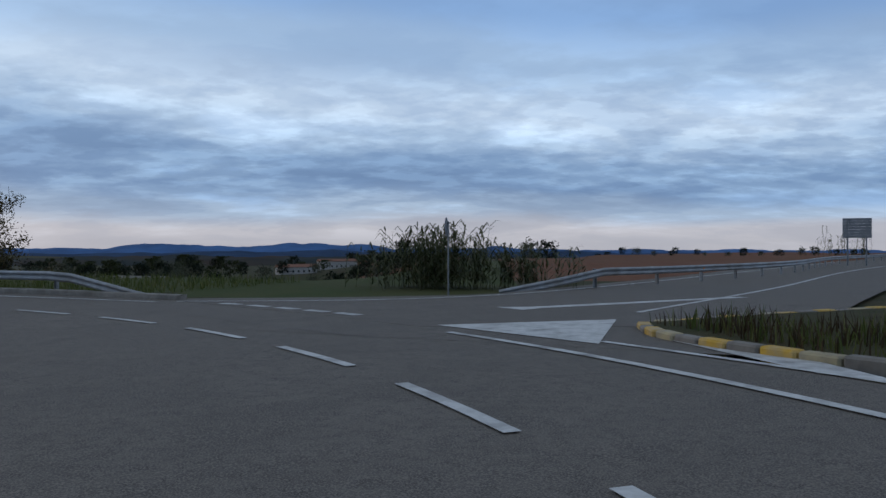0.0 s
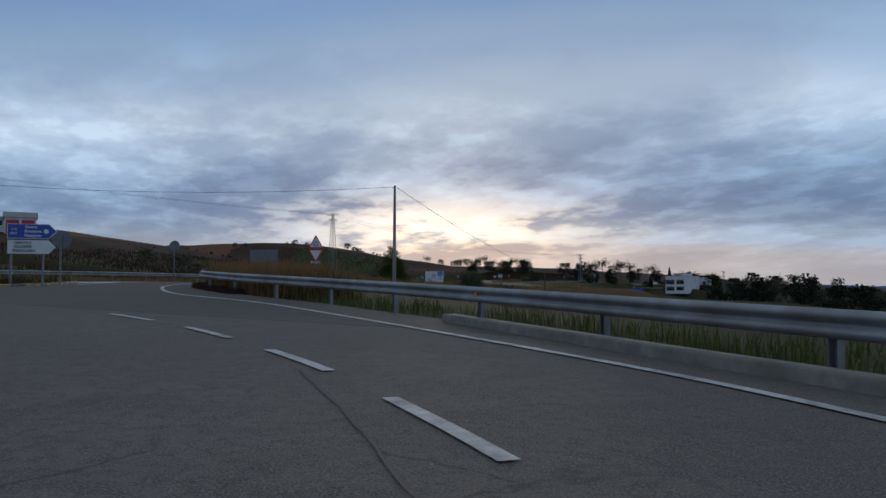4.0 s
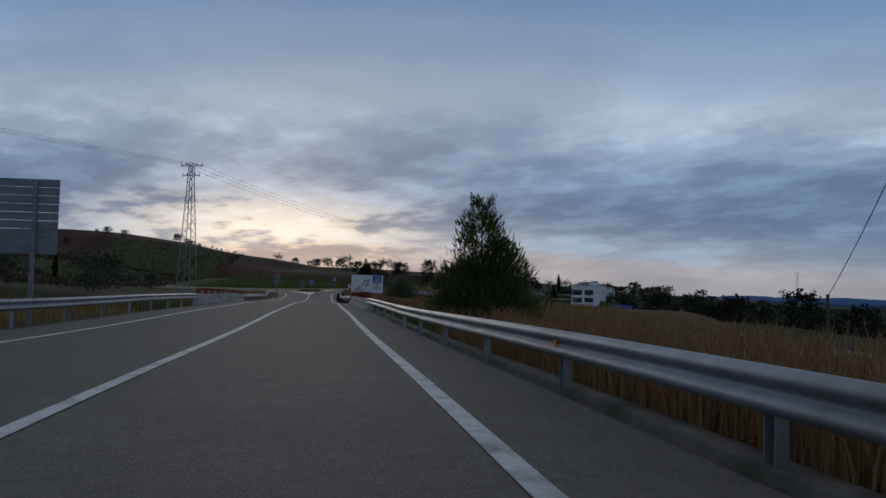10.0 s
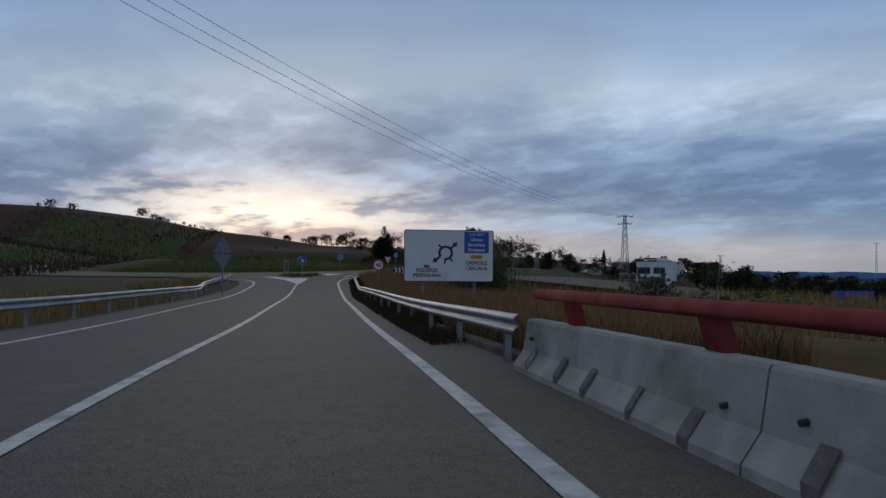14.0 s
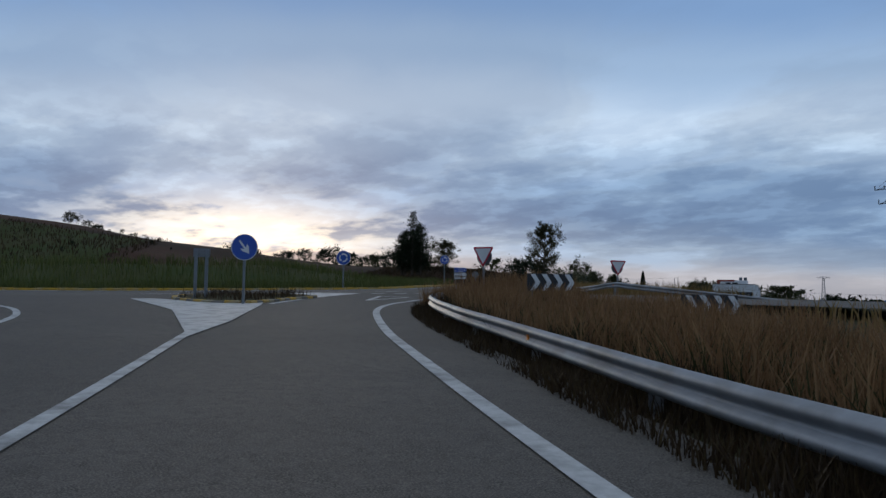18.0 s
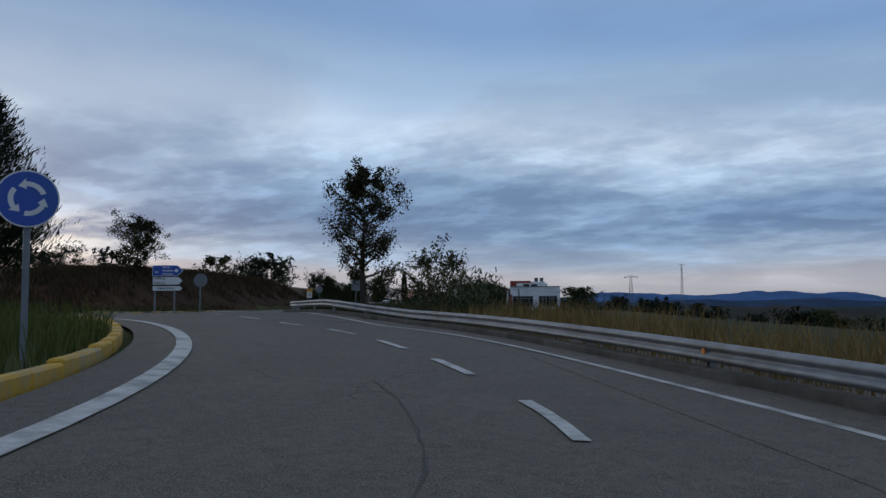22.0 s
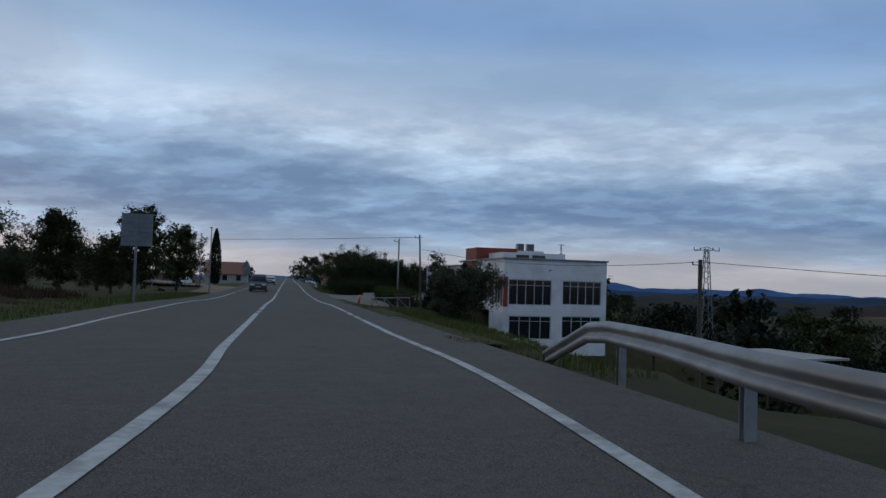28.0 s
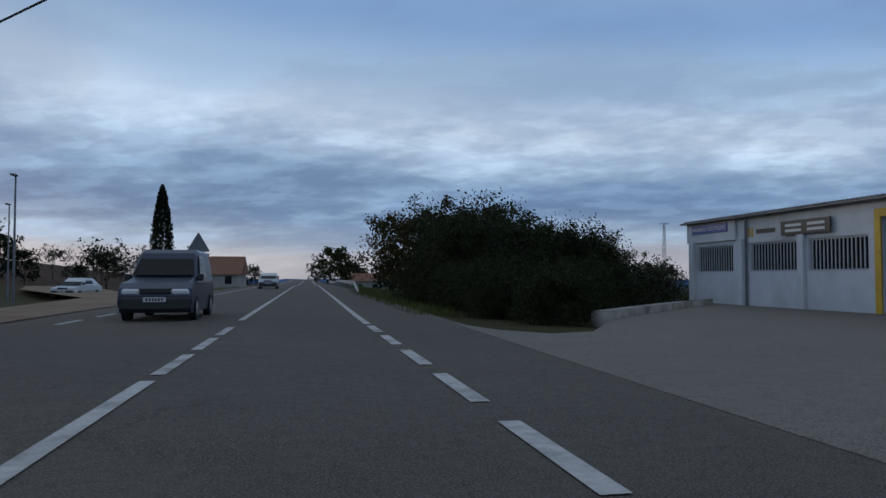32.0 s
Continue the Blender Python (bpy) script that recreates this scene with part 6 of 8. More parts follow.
# two-storey white and red building; local x along the road, y towards the traffic
def office():
    ob = thing("building", eframe(47.4, 18.5, -0.8), "white two-storey building with red tower and large dark windows", "building")
    zl, zm, zt = -3.9, 0.05, 3.95
    D = 16.0      # depth along the road behind the near wall
    Wd = 9.0
    # near wall, across the road's direction
    up = [(-4.15, -0.42, 0.2, 2.3), (-8.55, -5.1, 0.3, 2.3)]
    dn = [(-4.15, -0.5, -2.6, -0.7), (-8.55, -5.1, -2.45, -0.65)]
    hol = [(a, b, lo, hi) for a, b, lo, hi in up + dn]
    part("wall", wall_with_holes(1, 0.0, 0.3, -Wd, 0.0, zl, zt, hol), WALL_WHITE, ob, "white rendered wall")
    for h in up:
        glazing(ob, 1, 0.0, h, 5)
    for h in dn:
        glazing(ob, 1, 0.0, h, 4)
    # wall towards the road: white parapet band, red piers, glass
    side = [(0.5, 3.0, 0.25, 2.35), (3.4, 5.3, 0.25, 2.35), (5.7, 8.6, 0.25, 2.35)]
    part("wall", wall_with_holes(0, -0.30, 0.3, 0.302, 9.5, zm - 0.4, zt, side), WALL_WHITE, ob, "white rendered wall")
    for h in side:
        glazing(ob, 0, 0.0, h, 3, sign=-1)
    for x in (0.31, 3.05, 5.35):
        bm = bmesh.new()
        box(bm, (x, -0.05, 0.05), (x + 0.34, 0.05, 2.5), 0.01)
        part("pier", bm, WALL_RED, ob, "red pier")
    bm = bmesh.new()
    box(bm, (0.302, -0.30, zl), (4.4, 0.0, zm - 0.404))
    part("wall", bm, WALL_WHITE, ob, "white lower wall")
    bm = bmesh.new()
    box(bm, (4.4, -2.9, zl), (9.5, -2.6, zm - 0.404))
    part("wall", bm, WALL_GREY, ob, "grey lower wall set back")
    bm = bmesh.new()
    box(bm, (-0.035, -0.36, 0.05), (-0.002, 0.045, 2.5), 0.008)
    part("pier", bm, WALL_RED, ob, "red corner pier")
    bm = bmesh.new()
    box(bm, (4.402, -2.596, zm - 0.5), (9.5, -0.02, zm - 0.402))
    part("slab", bm, WALL_GREY, ob)
    # the other walls
    bm = bmesh.new()
    box(bm, (0.302, -Wd, zl), (D, -Wd + 0.3, zt))
    box(bm, (D, -Wd, zl), (D + 0.3, -0.31, zt))
    part("wall", bm, WALL_WHITE, ob)
    bm = bmesh.new()
    box(bm, (0.31, -Wd + 0.31, zm - 0.1), (D - 0.02, -0.32, zm + 0.1))
    part("floor_slab", bm, WALL_GREY, ob)
    bm = bmesh.new()
    box(bm, (-0.12, -Wd - 0.12, zt + 0.004), (D + 0.4, 0.12, zt + 0.14), 0.02)
    part("roof", bm, ROOF_GREY, ob, "flat roof edge with dark coping")
    # red tower with white upper floor behind it
    bm = bmesh.new()
    box(bm, (9.52, -0.30, zm - 0.6), (13.9, 0.0, 5.25))
    box(bm, (13.6, -4.0, zm - 0.6), (13.9, -0.302, 5.25))
    box(bm, (9.52, -4.0, zt + 0.15), (9.82, -0.302, 5.25))
    t = part("tower", bm, WALL_RED, ob, "red rendered tower")
    bm = bmesh.new()
    box(bm, (10.8, 0.001, 1.6), (12.9, 0.03, 2.6))
    part("window", bm, WINDOW_DARK, t)
    for k in range(9):
        bm = bmesh.new()
        box(bm, (10.85 + k * 0.25, 0.032, 1.6), (10.88 + k * 0.25, 0.05, 2.6))
        part("bar", bm, FRAME_GREY, t)
    bm = bmesh.new()
    box(bm, (9.83, -6.8, zt + 0.15), (13.59, -4.01, 5.1))
    box(bm, (9.83, -4.0, 5.1), (13.59, -0.31, 4.86))
    box(bm, (4.6, -7.0, zt + 0.15), (9.5, -1.2, 4.7))
    u = part("upper_floor", bm, WALL_WHITE, ob, "white set-back upper floor")
    for k in range(2):
        bm = bmesh.new()
        box(bm, (4.56, -3.6 - k * 1.5, 4.0), (4.6, -2.4 - k * 1.5, 4.5))
        part("window", bm, WINDOW_DARK, u)
    for k in range(2):
        bm = bmesh.new()
        box(bm, (12.2, -5.55 - k * 1.05, 5.1), (12.9, -4.85 - k * 1.05, 5.9), 0.04)
        vb = part("vent_box", bm, STEEL_GREY, ob, "grey rooftop air unit")
        for q in range(4):
            bm = bmesh.new()
            box(bm, (12.17, -5.5 - k * 1.05, 5.2 + q * 0.16), (12.2, -4.9 - k * 1.05, 5.27 + q * 0.16))
            part("vent_slat", bm, PLASTIC_DARK, vb)
    bm = bmesh.new()
    cyl(bm, (-0.02, -3.85, 3.0), (-0.35, -3.85, 3.15), 0.02, 0.02, 6)
    box(bm, (-0.5, -3.95, 3.1), (-0.3, -3.75, 3.17), 0.01)
    part("wall_lamp", bm, STEEL_GREY, ob)


office()


def garage():
    zb = -0.6
    ob = thing("garage", eframe(61.3, 17.9, zb), "white one-storey car workshop with blue door and barred windows", "building")
    H = 3.3
    L = 17.5
    holes = [(3.5, 6.6, 0.0, 2.8), (7.15, 9.85, 1.27, 2.34), (10.45, 13.2, 1.27, 2.34), (14.3, 17.0, 1.27, 2.34), (1.2, 2.0, 1.3, 1.95)]
    part("wall", wall_with_holes(0, -0.25, 0.25, 0.0, L, -0.3, H, holes), WALL_WHITE, ob, "white rendered front wall")
    for h in holes[1:4]:
        glazing(ob, 0, 0.0, h, 15, transom=False, bars=True, sign=-1)
    bm = bmesh.new()
    box(bm, (1.2, -0.2, 1.3), (2.0, -0.15, 1.95))
    part("window", bm, WINDOW_DARK, ob, "small dark window")
    d = bmesh.new()
    for k in range(10):
        box(d, (3.52 + k * 0.306, -0.22, 0.0), (3.52 + k * 0.306 + 0.296, -0.16, 2.78), 0.01)
    dr = part("door", d, BLUE_PAINT, ob, "dark blue sliding door")
    bm = bmesh.new()
    for k in range(9):
        box(bm, (3.8 + k * 0.3, -0.158, 1.5), (3.88 + k * 0.3, -0.148, 2.1))
    part("window_slot", bm, WINDOW_DARK, dr)
    for p0, p1 in (((3.2, 0.001, 0.0), (3.5, 0.06, 3.05)), ((6.6, 0.001, 0.0), (6.85, 0.06, 3.05)), ((3.5, 0.001, 2.8), (6.6, 0.06, 3.05))):
        bm = bmesh.new()
        box(bm, p0, p1, 0.01)
        part("door_trim", bm, YELLOW_PAINT, ob, "yellow painted door surround")
    for x in (9.95, 13.5, 17.1):
        bm = bmesh.new()
        box(bm, (x, 0.001, -0.3), (x + 0.32, 0.14, 2.5), 0.01)
        part("pier", bm, WALL_WHITE, ob)
    bm = bmesh.new()
    box(bm, (L, -9, -3.0), (L + 0.25, 0, H))
    box(bm, (0, -9.25, -0.3), (L, -9.0, H))
    part("wall", bm, WALL_WHITE, ob)
    bm = bmesh.new()
    box(bm, (-0.1, -9.3, H + 0.003), (L + 0.35, 0.35, H + 0.07))
    for k in range(88):
        box(bm, (-0.1 + k * 0.2, -9.3, H + 0.07), (0.0 + k * 0.2, 0.38, H + 0.11))
    part("roof", bm, ROOF_GREY, ob, "corrugated grey roof sheet")
    bm = bmesh.new()
    box(bm, (14.0, 0.002, 2.5), (17.7, 0.10, 3.42))
    part("parapet", bm, WALL_WHITE, ob)

    def signboard(a, b, lo, hi, m, name="sign"):
        bm = bmesh.new()
        box(bm, (a, 0.105, lo), (b, 0.14, hi), 0.006)
        return part(name, bm, m, ob)

    def letters(text, size, x, z, m, y=0.145):
        me = words(text, size)
        me.transform(Matrix.Rotation(math.pi, 4, "Z"))
        me.materials.append(m)
        part("lettering", me, None, ob, at=pose(x, y, z))
    signboard(-0.1, 2.6, 2.4, 3.08, SIGN_BLUE)
    letters("GARATGE", 0.34, 1.25, 2.89, SIGN_WHITE)
    letters("ROMANS", 0.34, 1.25, 2.58, SIGN_WHITE)
    signboard(14.5, 17.2, 2.86, 3.2, SIGN_BLUE)
    letters("MECANICA Y ELECTRICITAT", 0.2, 15.85, 3.03, SIGN_WHITE)
    signboard(8.6, 11.1, 2.5, 2.98, SIGN_BLACK)
    for i in range(2):
        for j in range(2):
            bm = bmesh.new()
            box(bm, (8.85 + i * 1.15, 0.142, 2.6 + j * 0.18), (9.7 + i * 1.15, 0.146, 2.69 + j * 0.18))
            part("lettering", bm, SIGN_WHITE, ob)
    bm = bmesh.new()
    box(bm, (11.6, 0.004, 2.66), (12.75, 0.012, 2.82))
    part("logo", bm, SIGN_BLACK, ob)
    bm = bmesh.new()
    for k in range(2):
        box(bm, (12.95 + k * 0.22, 0.004, 2.56), (13.07 + k * 0.22, 0.012, 2.9))
    part("logo", bm, YELLOW_PAINT, ob)
    for k in range(12):
        bm = bmesh.new()
        box(bm, (0.2 + k * 0.16, 0.9, 0.05), (0.24 + k * 0.16, 0.94, 1.45))
        part("fence_bar", bm, SIGN_WHITE, ob)
    bm = bmesh.new()
    cyl(bm, (13.3, 0.08, 0), (13.3, 0.08, 3.2), 0.05, 0.05, 8)
    part("downpipe", bm, STEEL_GREY, ob)


garage()
structure("forecourt", patch("forecourt", [E(50.6, 4.9), E(66.0, 5.0), E(63.6, 5.5), E(62.5, 6.2), E(62.9, 7.2), E(66.0, 8.8), E(69.7, 11.2), E(74.4, 15.6), E(76.6, 17.4), E(79.2, 18.0), E(60.6, 18.0), E(57.5, 16.0), E(53.4, 12.0), E(51.8, 8.6), E(47.3, 8.9), E(47.3, 5.6), E(48.8, 5.5)], 0.014, YARD), "worn grey asphalt forecourt of the workshop", "forecourt")
grid = []
for q in np.linspace(38.2, 47.5, 20):
    for n in np.linspace(5.6, float(np.interp(q, (38.2, 41.3, 43.4, 47.5), (6.0, 7.1, 8.6, 9.0))), 9):
        x, y = E(q, n)
        grid.append((x, y, lv(x, y) + 0.012 - 0.52 * float(ss(5.6, 7.6, n)) * (1 - float(ss(41, 47, q)))))
structure("gravel_drive", mesh_np("gravel_drive", grid, [(9 * i + j, 9 * i + j + 1, 9 * i + j + 10, 9 * i + j + 9) for i in range(19) for j in range(8)], GRAVEL), "pale gravel drive sloping down beside the hedge", "drive")
structure("driveway", patch("driveway", [(-284.0, 160.0), (-287.6, 166.2), (-285.0, 165.4), (-282.6, 163.2), (-279.0, 162.4), (-277.0, 159.0), (-281.6, 158.8)], 0.012, YARD), "worn asphalt driveway mouth between two rails", "driveway")
structure("dirt_track", patch("dirt_track", [E(58, -5.2), E(90, -5.2), E(95, -8.0), E(126, -18), E(160, -32), E(160, -36), E(120, -23), E(90, -9.6), E(72, -8.2), E(60, -7.6)], 0.03, mat("dirt", (0.19, 0.145, 0.105), 0.95, color2=(0.24, 0.19, 0.145), scale=1.2, color3=(0.17, 0.10, 0.07), scale3=0.2, bump=0.6, bscale=12)),
          "pale dirt track branching off the road", "track")
for a, b in (((67.0, 9.0), (69.6, 11.2)), ((69.7, 11.3), (71.9, 13.2)), ((72.0, 13.3), (73.9, 15.0)), ((74.6, 15.7), (76.4, 17.2))):
    low_kerb(glide([E(*a), E((a[0] + b[0]) / 2, (a[1] + b[1]) / 2), E(*b)], 1.0), "low pale concrete block at the edge of the forecourt", 0.5, 0.22, CONCRETE)


def house(x, y, w, d, h, yaw, label, wall=None, roof=None, z=None, rows=1):
    z0 = th(x, y) if z is None else z
    ob = thing("house", pose(x, y, z0, 0, 0, yaw), label, "house", "distant houses")
    bm = bmesh.new()
    box(bm, (-w / 2, -d / 2, -0.8), (w / 2, d / 2, h))
    part("wall", bm, wall or WALL_GREY, ob)
    bm = bmesh.new()
    o = 0.4
    vs = [bm.verts.new(p) for p in ((-w / 2 - o, -d / 2 - o, h - 0.1), (w / 2 + o, -d / 2 - o, h - 0.1), (w / 2 + o, d / 2 + o, h - 0.1), (-w / 2 - o, d / 2 + o, h - 0.1), (-w / 2 - o, 0, h + d * 0.2), (w / 2 + o, 0, h + d * 0.2))]
    for f in ((0, 1, 5, 4), (2, 3, 4, 5), (0, 4, 3), (1, 2, 5), (3, 2, 1, 0)):
        bm.faces.new([vs[i] for i in f])
    part("roof", bm, roof or TILE, ob)
    n = max(2, int(w / 3))
    for r_ in range(rows):
        for k in range(n):
            for sy in (-1, 1):
                bm = bmesh.new()
                cx = -w / 2 + (k + 0.5) * w / n
                yy = sy * (d / 2 + 0.01)
                box(bm, (cx - 0.5, yy - 0.02, 1.0 + r_ * 2.8), (cx + 0.5, yy + 0.02, 2.2 + r_ * 2.8))
                part("window", bm, WINDOW_DARK, ob)
    return ob


def at_bearing(x0, y0, az, dist):
    return x0 - math.sin(radians(az)) * dist, y0 + math.cos(radians(az)) * dist


for az, dist, w, h, lab, wl in ((24, 330, 16, 5, "ochre farmhouse with tiled roof among trees", TILE), (13, 420, 22, 4, "long low tiled farmhouse in the valley", WALL_GREY), (17.5, 300, 9, 3, "small stone barn in the fields", TILE),
                                (10, 500, 26, 5, "tiled farm buildings in the valley", WALL_GREY)):
    x, y = at_bearing(-8, 14, az, dist)
    house(x, y, w, 8, h, az + 20, lab, wl)
house(*E(172, -13), 9, 14, 2.5, 29, "long low house with tiled roof beside the road", WALL_GREY)
house(*E(215, 16), 10, 8, 3.0, 29, "low house with tiled roof behind the trees", WALL_GREY)
# sheds on the hill
sx, sy = -250.3, -16.2
sh = house(sx, sy, 7.4, 8, 4.6, 99.5, "pale fire station with two red doors on the hill", WALL_WHITE, ROOF_GREY)
for k in (-1.8, 1.8):
    bm = bmesh.new()
    box(bm, (k - 1.5, -4.12, 0.2), (k + 1.5, -4.04, 3.8), 0.02)
    part("door", bm, SIGN_RED, sh, "red roller door")
sx, sy = -248.8, -24.0
house(sx, sy, 10, 4, 2.6, 100, "white site cabin on the hill", WALL_WHITE, ROOF_GREY)
bm = bmesh.new()
box(bm, (-4.2, -2.6, 2.9), (4.2, 2.6, 3.0))
sd = thing("shed", pose(*E(22.3, 24.0), th(*E(22.3, 24.0)), 0, 0, 40), "open shed with a pale sheet roof below the road", "shed")
part("roof", bm, WALL_GREY, sd)
for px, py in ((-3.9, -2.3), (3.9, -2.3), (3.9, 2.3), (-3.9, 2.3)):
    bm = bmesh.new()
    box(bm, (px - 0.06, py - 0.06, -0.3), (px + 0.06, py + 0.06, 2.9))
    part("post", bm, WOOD_POLE, sd)
gx, gy = B(112, 62)
gh = thing("greenhouse", pose(gx, gy, th(gx, gy), 0, 0, 20), "long pale greenhouse roofs in the valley", "greenhouse")
for k in range(3):
    bm = bmesh.new()
    cyl(bm, (-11, k * 4.0, 0.3), (11, k * 4.0, 0.3), 2.0, 2.0, 14)
    part("tunnel", bm, WALL_WHITE, gh, smooth=True)


# ---- vehicles ----
def loft(bm, sections):
    """Skin through cross sections, each a list of points."""
    rows = [[bm.verts.new(p) for p in s] for s in sections]
    for a, b in zip(rows, rows[1:]):
        n = len(a)
        for i in range(n):
            bm.faces.new((a[i], a[(i + 1) % n], b[(i + 1) % n], b[i]))
    bm.faces.new(rows[0][::-1])
    bm.faces.new(rows[-1])


def vehicle(x, y, yaw, label, paint, L=4.1, Wd=1.72, H=1.8, hood=1.15, hood_z=0.98, van=True, name="van"):
    """A car or small van; its nose points along local -y, towards which yaw turns it."""
    z0 = lv(x, y) if abs((x - EO[0]) * EN[0] + (y - EO[1]) * EN[1]) < 6 else th(x, y) + 0.02
    ob = thing(name, pose(x, y, z0, 0, 0, yaw), label, name, "vehicles")
    prof = [(-L / 2, 0.62, 0.30), (-L / 2 + 0.05, 0.80, 0.22), (-L / 2 + 0.32, hood_z - 0.13, 0.2), (-L / 2 + hood, hood_z, 0.2), (-L / 2 + hood + 0.12, hood_z + 0.02, 0.2),
            (-L / 2 + hood + 0.72, H - 0.1, 0.2), (-L / 2 + hood + 0.95, H, 0.2)]
    prof += [(L / 2 - 0.25, H, 0.2), (L / 2, H - 0.14, 0.22), (L / 2 + 0.02, 0.5, 0.25)] if van else [(L / 2 - 1.0, H - 0.02, 0.2), (L / 2 - 0.35, hood_z + 0.1, 0.2), (L / 2 - 0.02, hood_z - 0.05, 0.22), (L / 2, 0.5, 0.25)]
    secs = []
    for yy, zt, zb in prof:
        waist = min(zt, 0.95)
        half = Wd / 2
        top = half * (0.84 if zt > 1.2 else 0.93)
        secs.append([(-half * 0.96, yy, zb), (-half, yy, (zb + waist) / 2), (-half * 0.985, yy, waist), (-top, yy, max(zt - 0.07, waist + 0.001)), (-top * 0.9, yy, zt + 0.001),
                     (top * 0.9, yy, zt + 0.001), (top, yy, max(zt - 0.07, waist + 0.001)), (half * 0.985, yy, waist), (half, yy, (zb + waist) / 2), (half * 0.96, yy, zb)])
    bm = bmesh.new()
    loft(bm, secs)
    part("body", bm, paint, ob, smooth=False)
    y0, y1 = -L / 2 + hood + 0.10, -L / 2 + hood + 0.72
    bm = bmesh.new()
    vs = [bm.verts.new(p) for p in ((-Wd * 0.44, y0 - 0.02, hood_z + 0.07), (Wd * 0.44, y0 - 0.02, hood_z + 0.07), (Wd * 0.37, y1 - 0.04, H - 0.16), (-Wd * 0.37, y1 - 0.04, H - 0.16))]
    bm.faces.new(vs)
    bmesh.ops.solidify(bm, geom=bm.faces[:], thickness=0.02)
    part("windscreen", bm, WINDOW_DARK, ob)
    for s in (-1, 1):
        bm = bmesh.new()
        xs = s * Wd * 0.475
        a, b = y1 - 0.25, y1 + 0.9
        vs = [bm.verts.new(p) for p in ((xs * 1.03, a, 1.03), (xs * 1.03, b, 1.03), (xs * 0.93, b, H - 0.18), (xs * 0.93, a + 0.32, H - 0.18))]
        bm.faces.new(vs)
        bmesh.ops.solidify(bm, geom=bm.faces[:], thickness=0.025)
        part("side_window", bm, WINDOW_DARK, ob)
        bm = bmesh.new()
        box(bm, (s * Wd * 0.33 - 0.21, -L / 2 - 0.02, 0.64), (s * Wd * 0.33 + 0.21, -L / 2 + 0.10, 0.79), 0.04)
        part("headlight", bm, LAMP_GLASS, ob, "clear headlight")
        bm = bmesh.new()
        box(bm, (s * (Wd / 2 + 0.02) - 0.08, y0 + 0.05, 0.98), (s * (Wd / 2 + 0.02) + 0.08, y0 + 0.16, 1.16), 0.03)
        part("door_mirror", bm, PLASTIC_DARK, ob)
        for yy in (-L / 2 + 0.72, L / 2 - 0.75):
            bm = bmesh.new()
            cyl(bm, (s * (Wd / 2 - 0.17), yy, 0.30), (s * (Wd / 2 + 0.015), yy, 0.30), 0.30, 0.30, 20)
            w = part("wheel", bm, RUBBER, ob, "black tyre")
            bm = bmesh.new()
            cyl(bm, (s * (Wd / 2 - 0.02), yy, 0.30), (s * (Wd / 2 + 0.025), yy, 0.30), 0.18, 0.16, 14)
            part("rim", bm, CHROME, w)
    bm = bmesh.new()
    box(bm, (-Wd * 0.47, -L / 2 - 0.08, 0.27), (Wd * 0.47, -L / 2 + 0.10, 0.60), 0.05)
    part("bumper", bm, PLASTIC_DARK, ob, "dark bumper")
    bm = bmesh.new()
    box(bm, (-Wd * 0.20, -L / 2 - 0.03, 0.68), (Wd * 0.20, -L / 2 + 0.05, 0.80), 0.01)
    part("grille", bm, PLASTIC_DARK, ob)
    bm = bmesh.new()
    box(bm, (-0.26, -L / 2 - 0.095, 0.48), (0.26, -L / 2 - 0.08, 0.59))
    pl = part("number_plate", bm, SIGN_WHITE, ob)
    bm = bmesh.new()
    for k in range(6):
        box(bm, (-0.2 + k * 0.07, -L / 2 - 0.099, 0.505), (-0.155 + k * 0.07, -L / 2 - 0.0955, 0.565))
    part("bars", bm, SIGN_BLACK, pl)
    bm = bmesh.new()
    for s in (-1, 1):
        box(bm, (s * 0.35 - 0.28, y0 - 0.03, hood_z + 0.06), (s * 0.35 + 0.28, y0 - 0.01, hood_z + 0.085))
    part("wiper", bm, PLASTIC_DARK, ob)
    return ob


vx, vy = E(70.0, -1.9)
vehicle(vx, vy, EXIT_YAW, "dark blue-grey small van with dark bumper on the road", VAN_BODY, hood=0.98, hood_z=1.06)
vx, vy = E(121, -1.9)
vehicle(vx, vy, EXIT_YAW, "silver car on the road", CAR_SILVER, 4.0, 1.7, 1.46, 1.1, 0.92, False, "car")
vx, vy = E(106, -14.4)
vehicle(vx, vy, EXIT_YAW - 12, "silver hatchback parked on a dirt track", CAR_SILVER, 3.9, 1.68, 1.46, 1.0, 0.92, False, "car")

# traffic cone, gate and fences by the driveway
cx, cy = -314.15, 220.2
cone = thing("traffic_cone", pose(cx, cy, lv(cx, cy) - 0.12), "tall faded orange marker cone on the verge", "traffic cone")
bm = bmesh.new()
cyl(bm, (0, 0, 0.12), (0.1, 0.02, 0.66), 0.105, 0.03, 14)
part("body", bm, CONE_ORANGE, cone, smooth=True)
bm = bmesh.new()
cyl(bm, (-0.02, 0, 0), (0.0, 0, 0.12), 0.05, 0.05, 10)
part("base", bm, PLASTIC_DARK, cone)


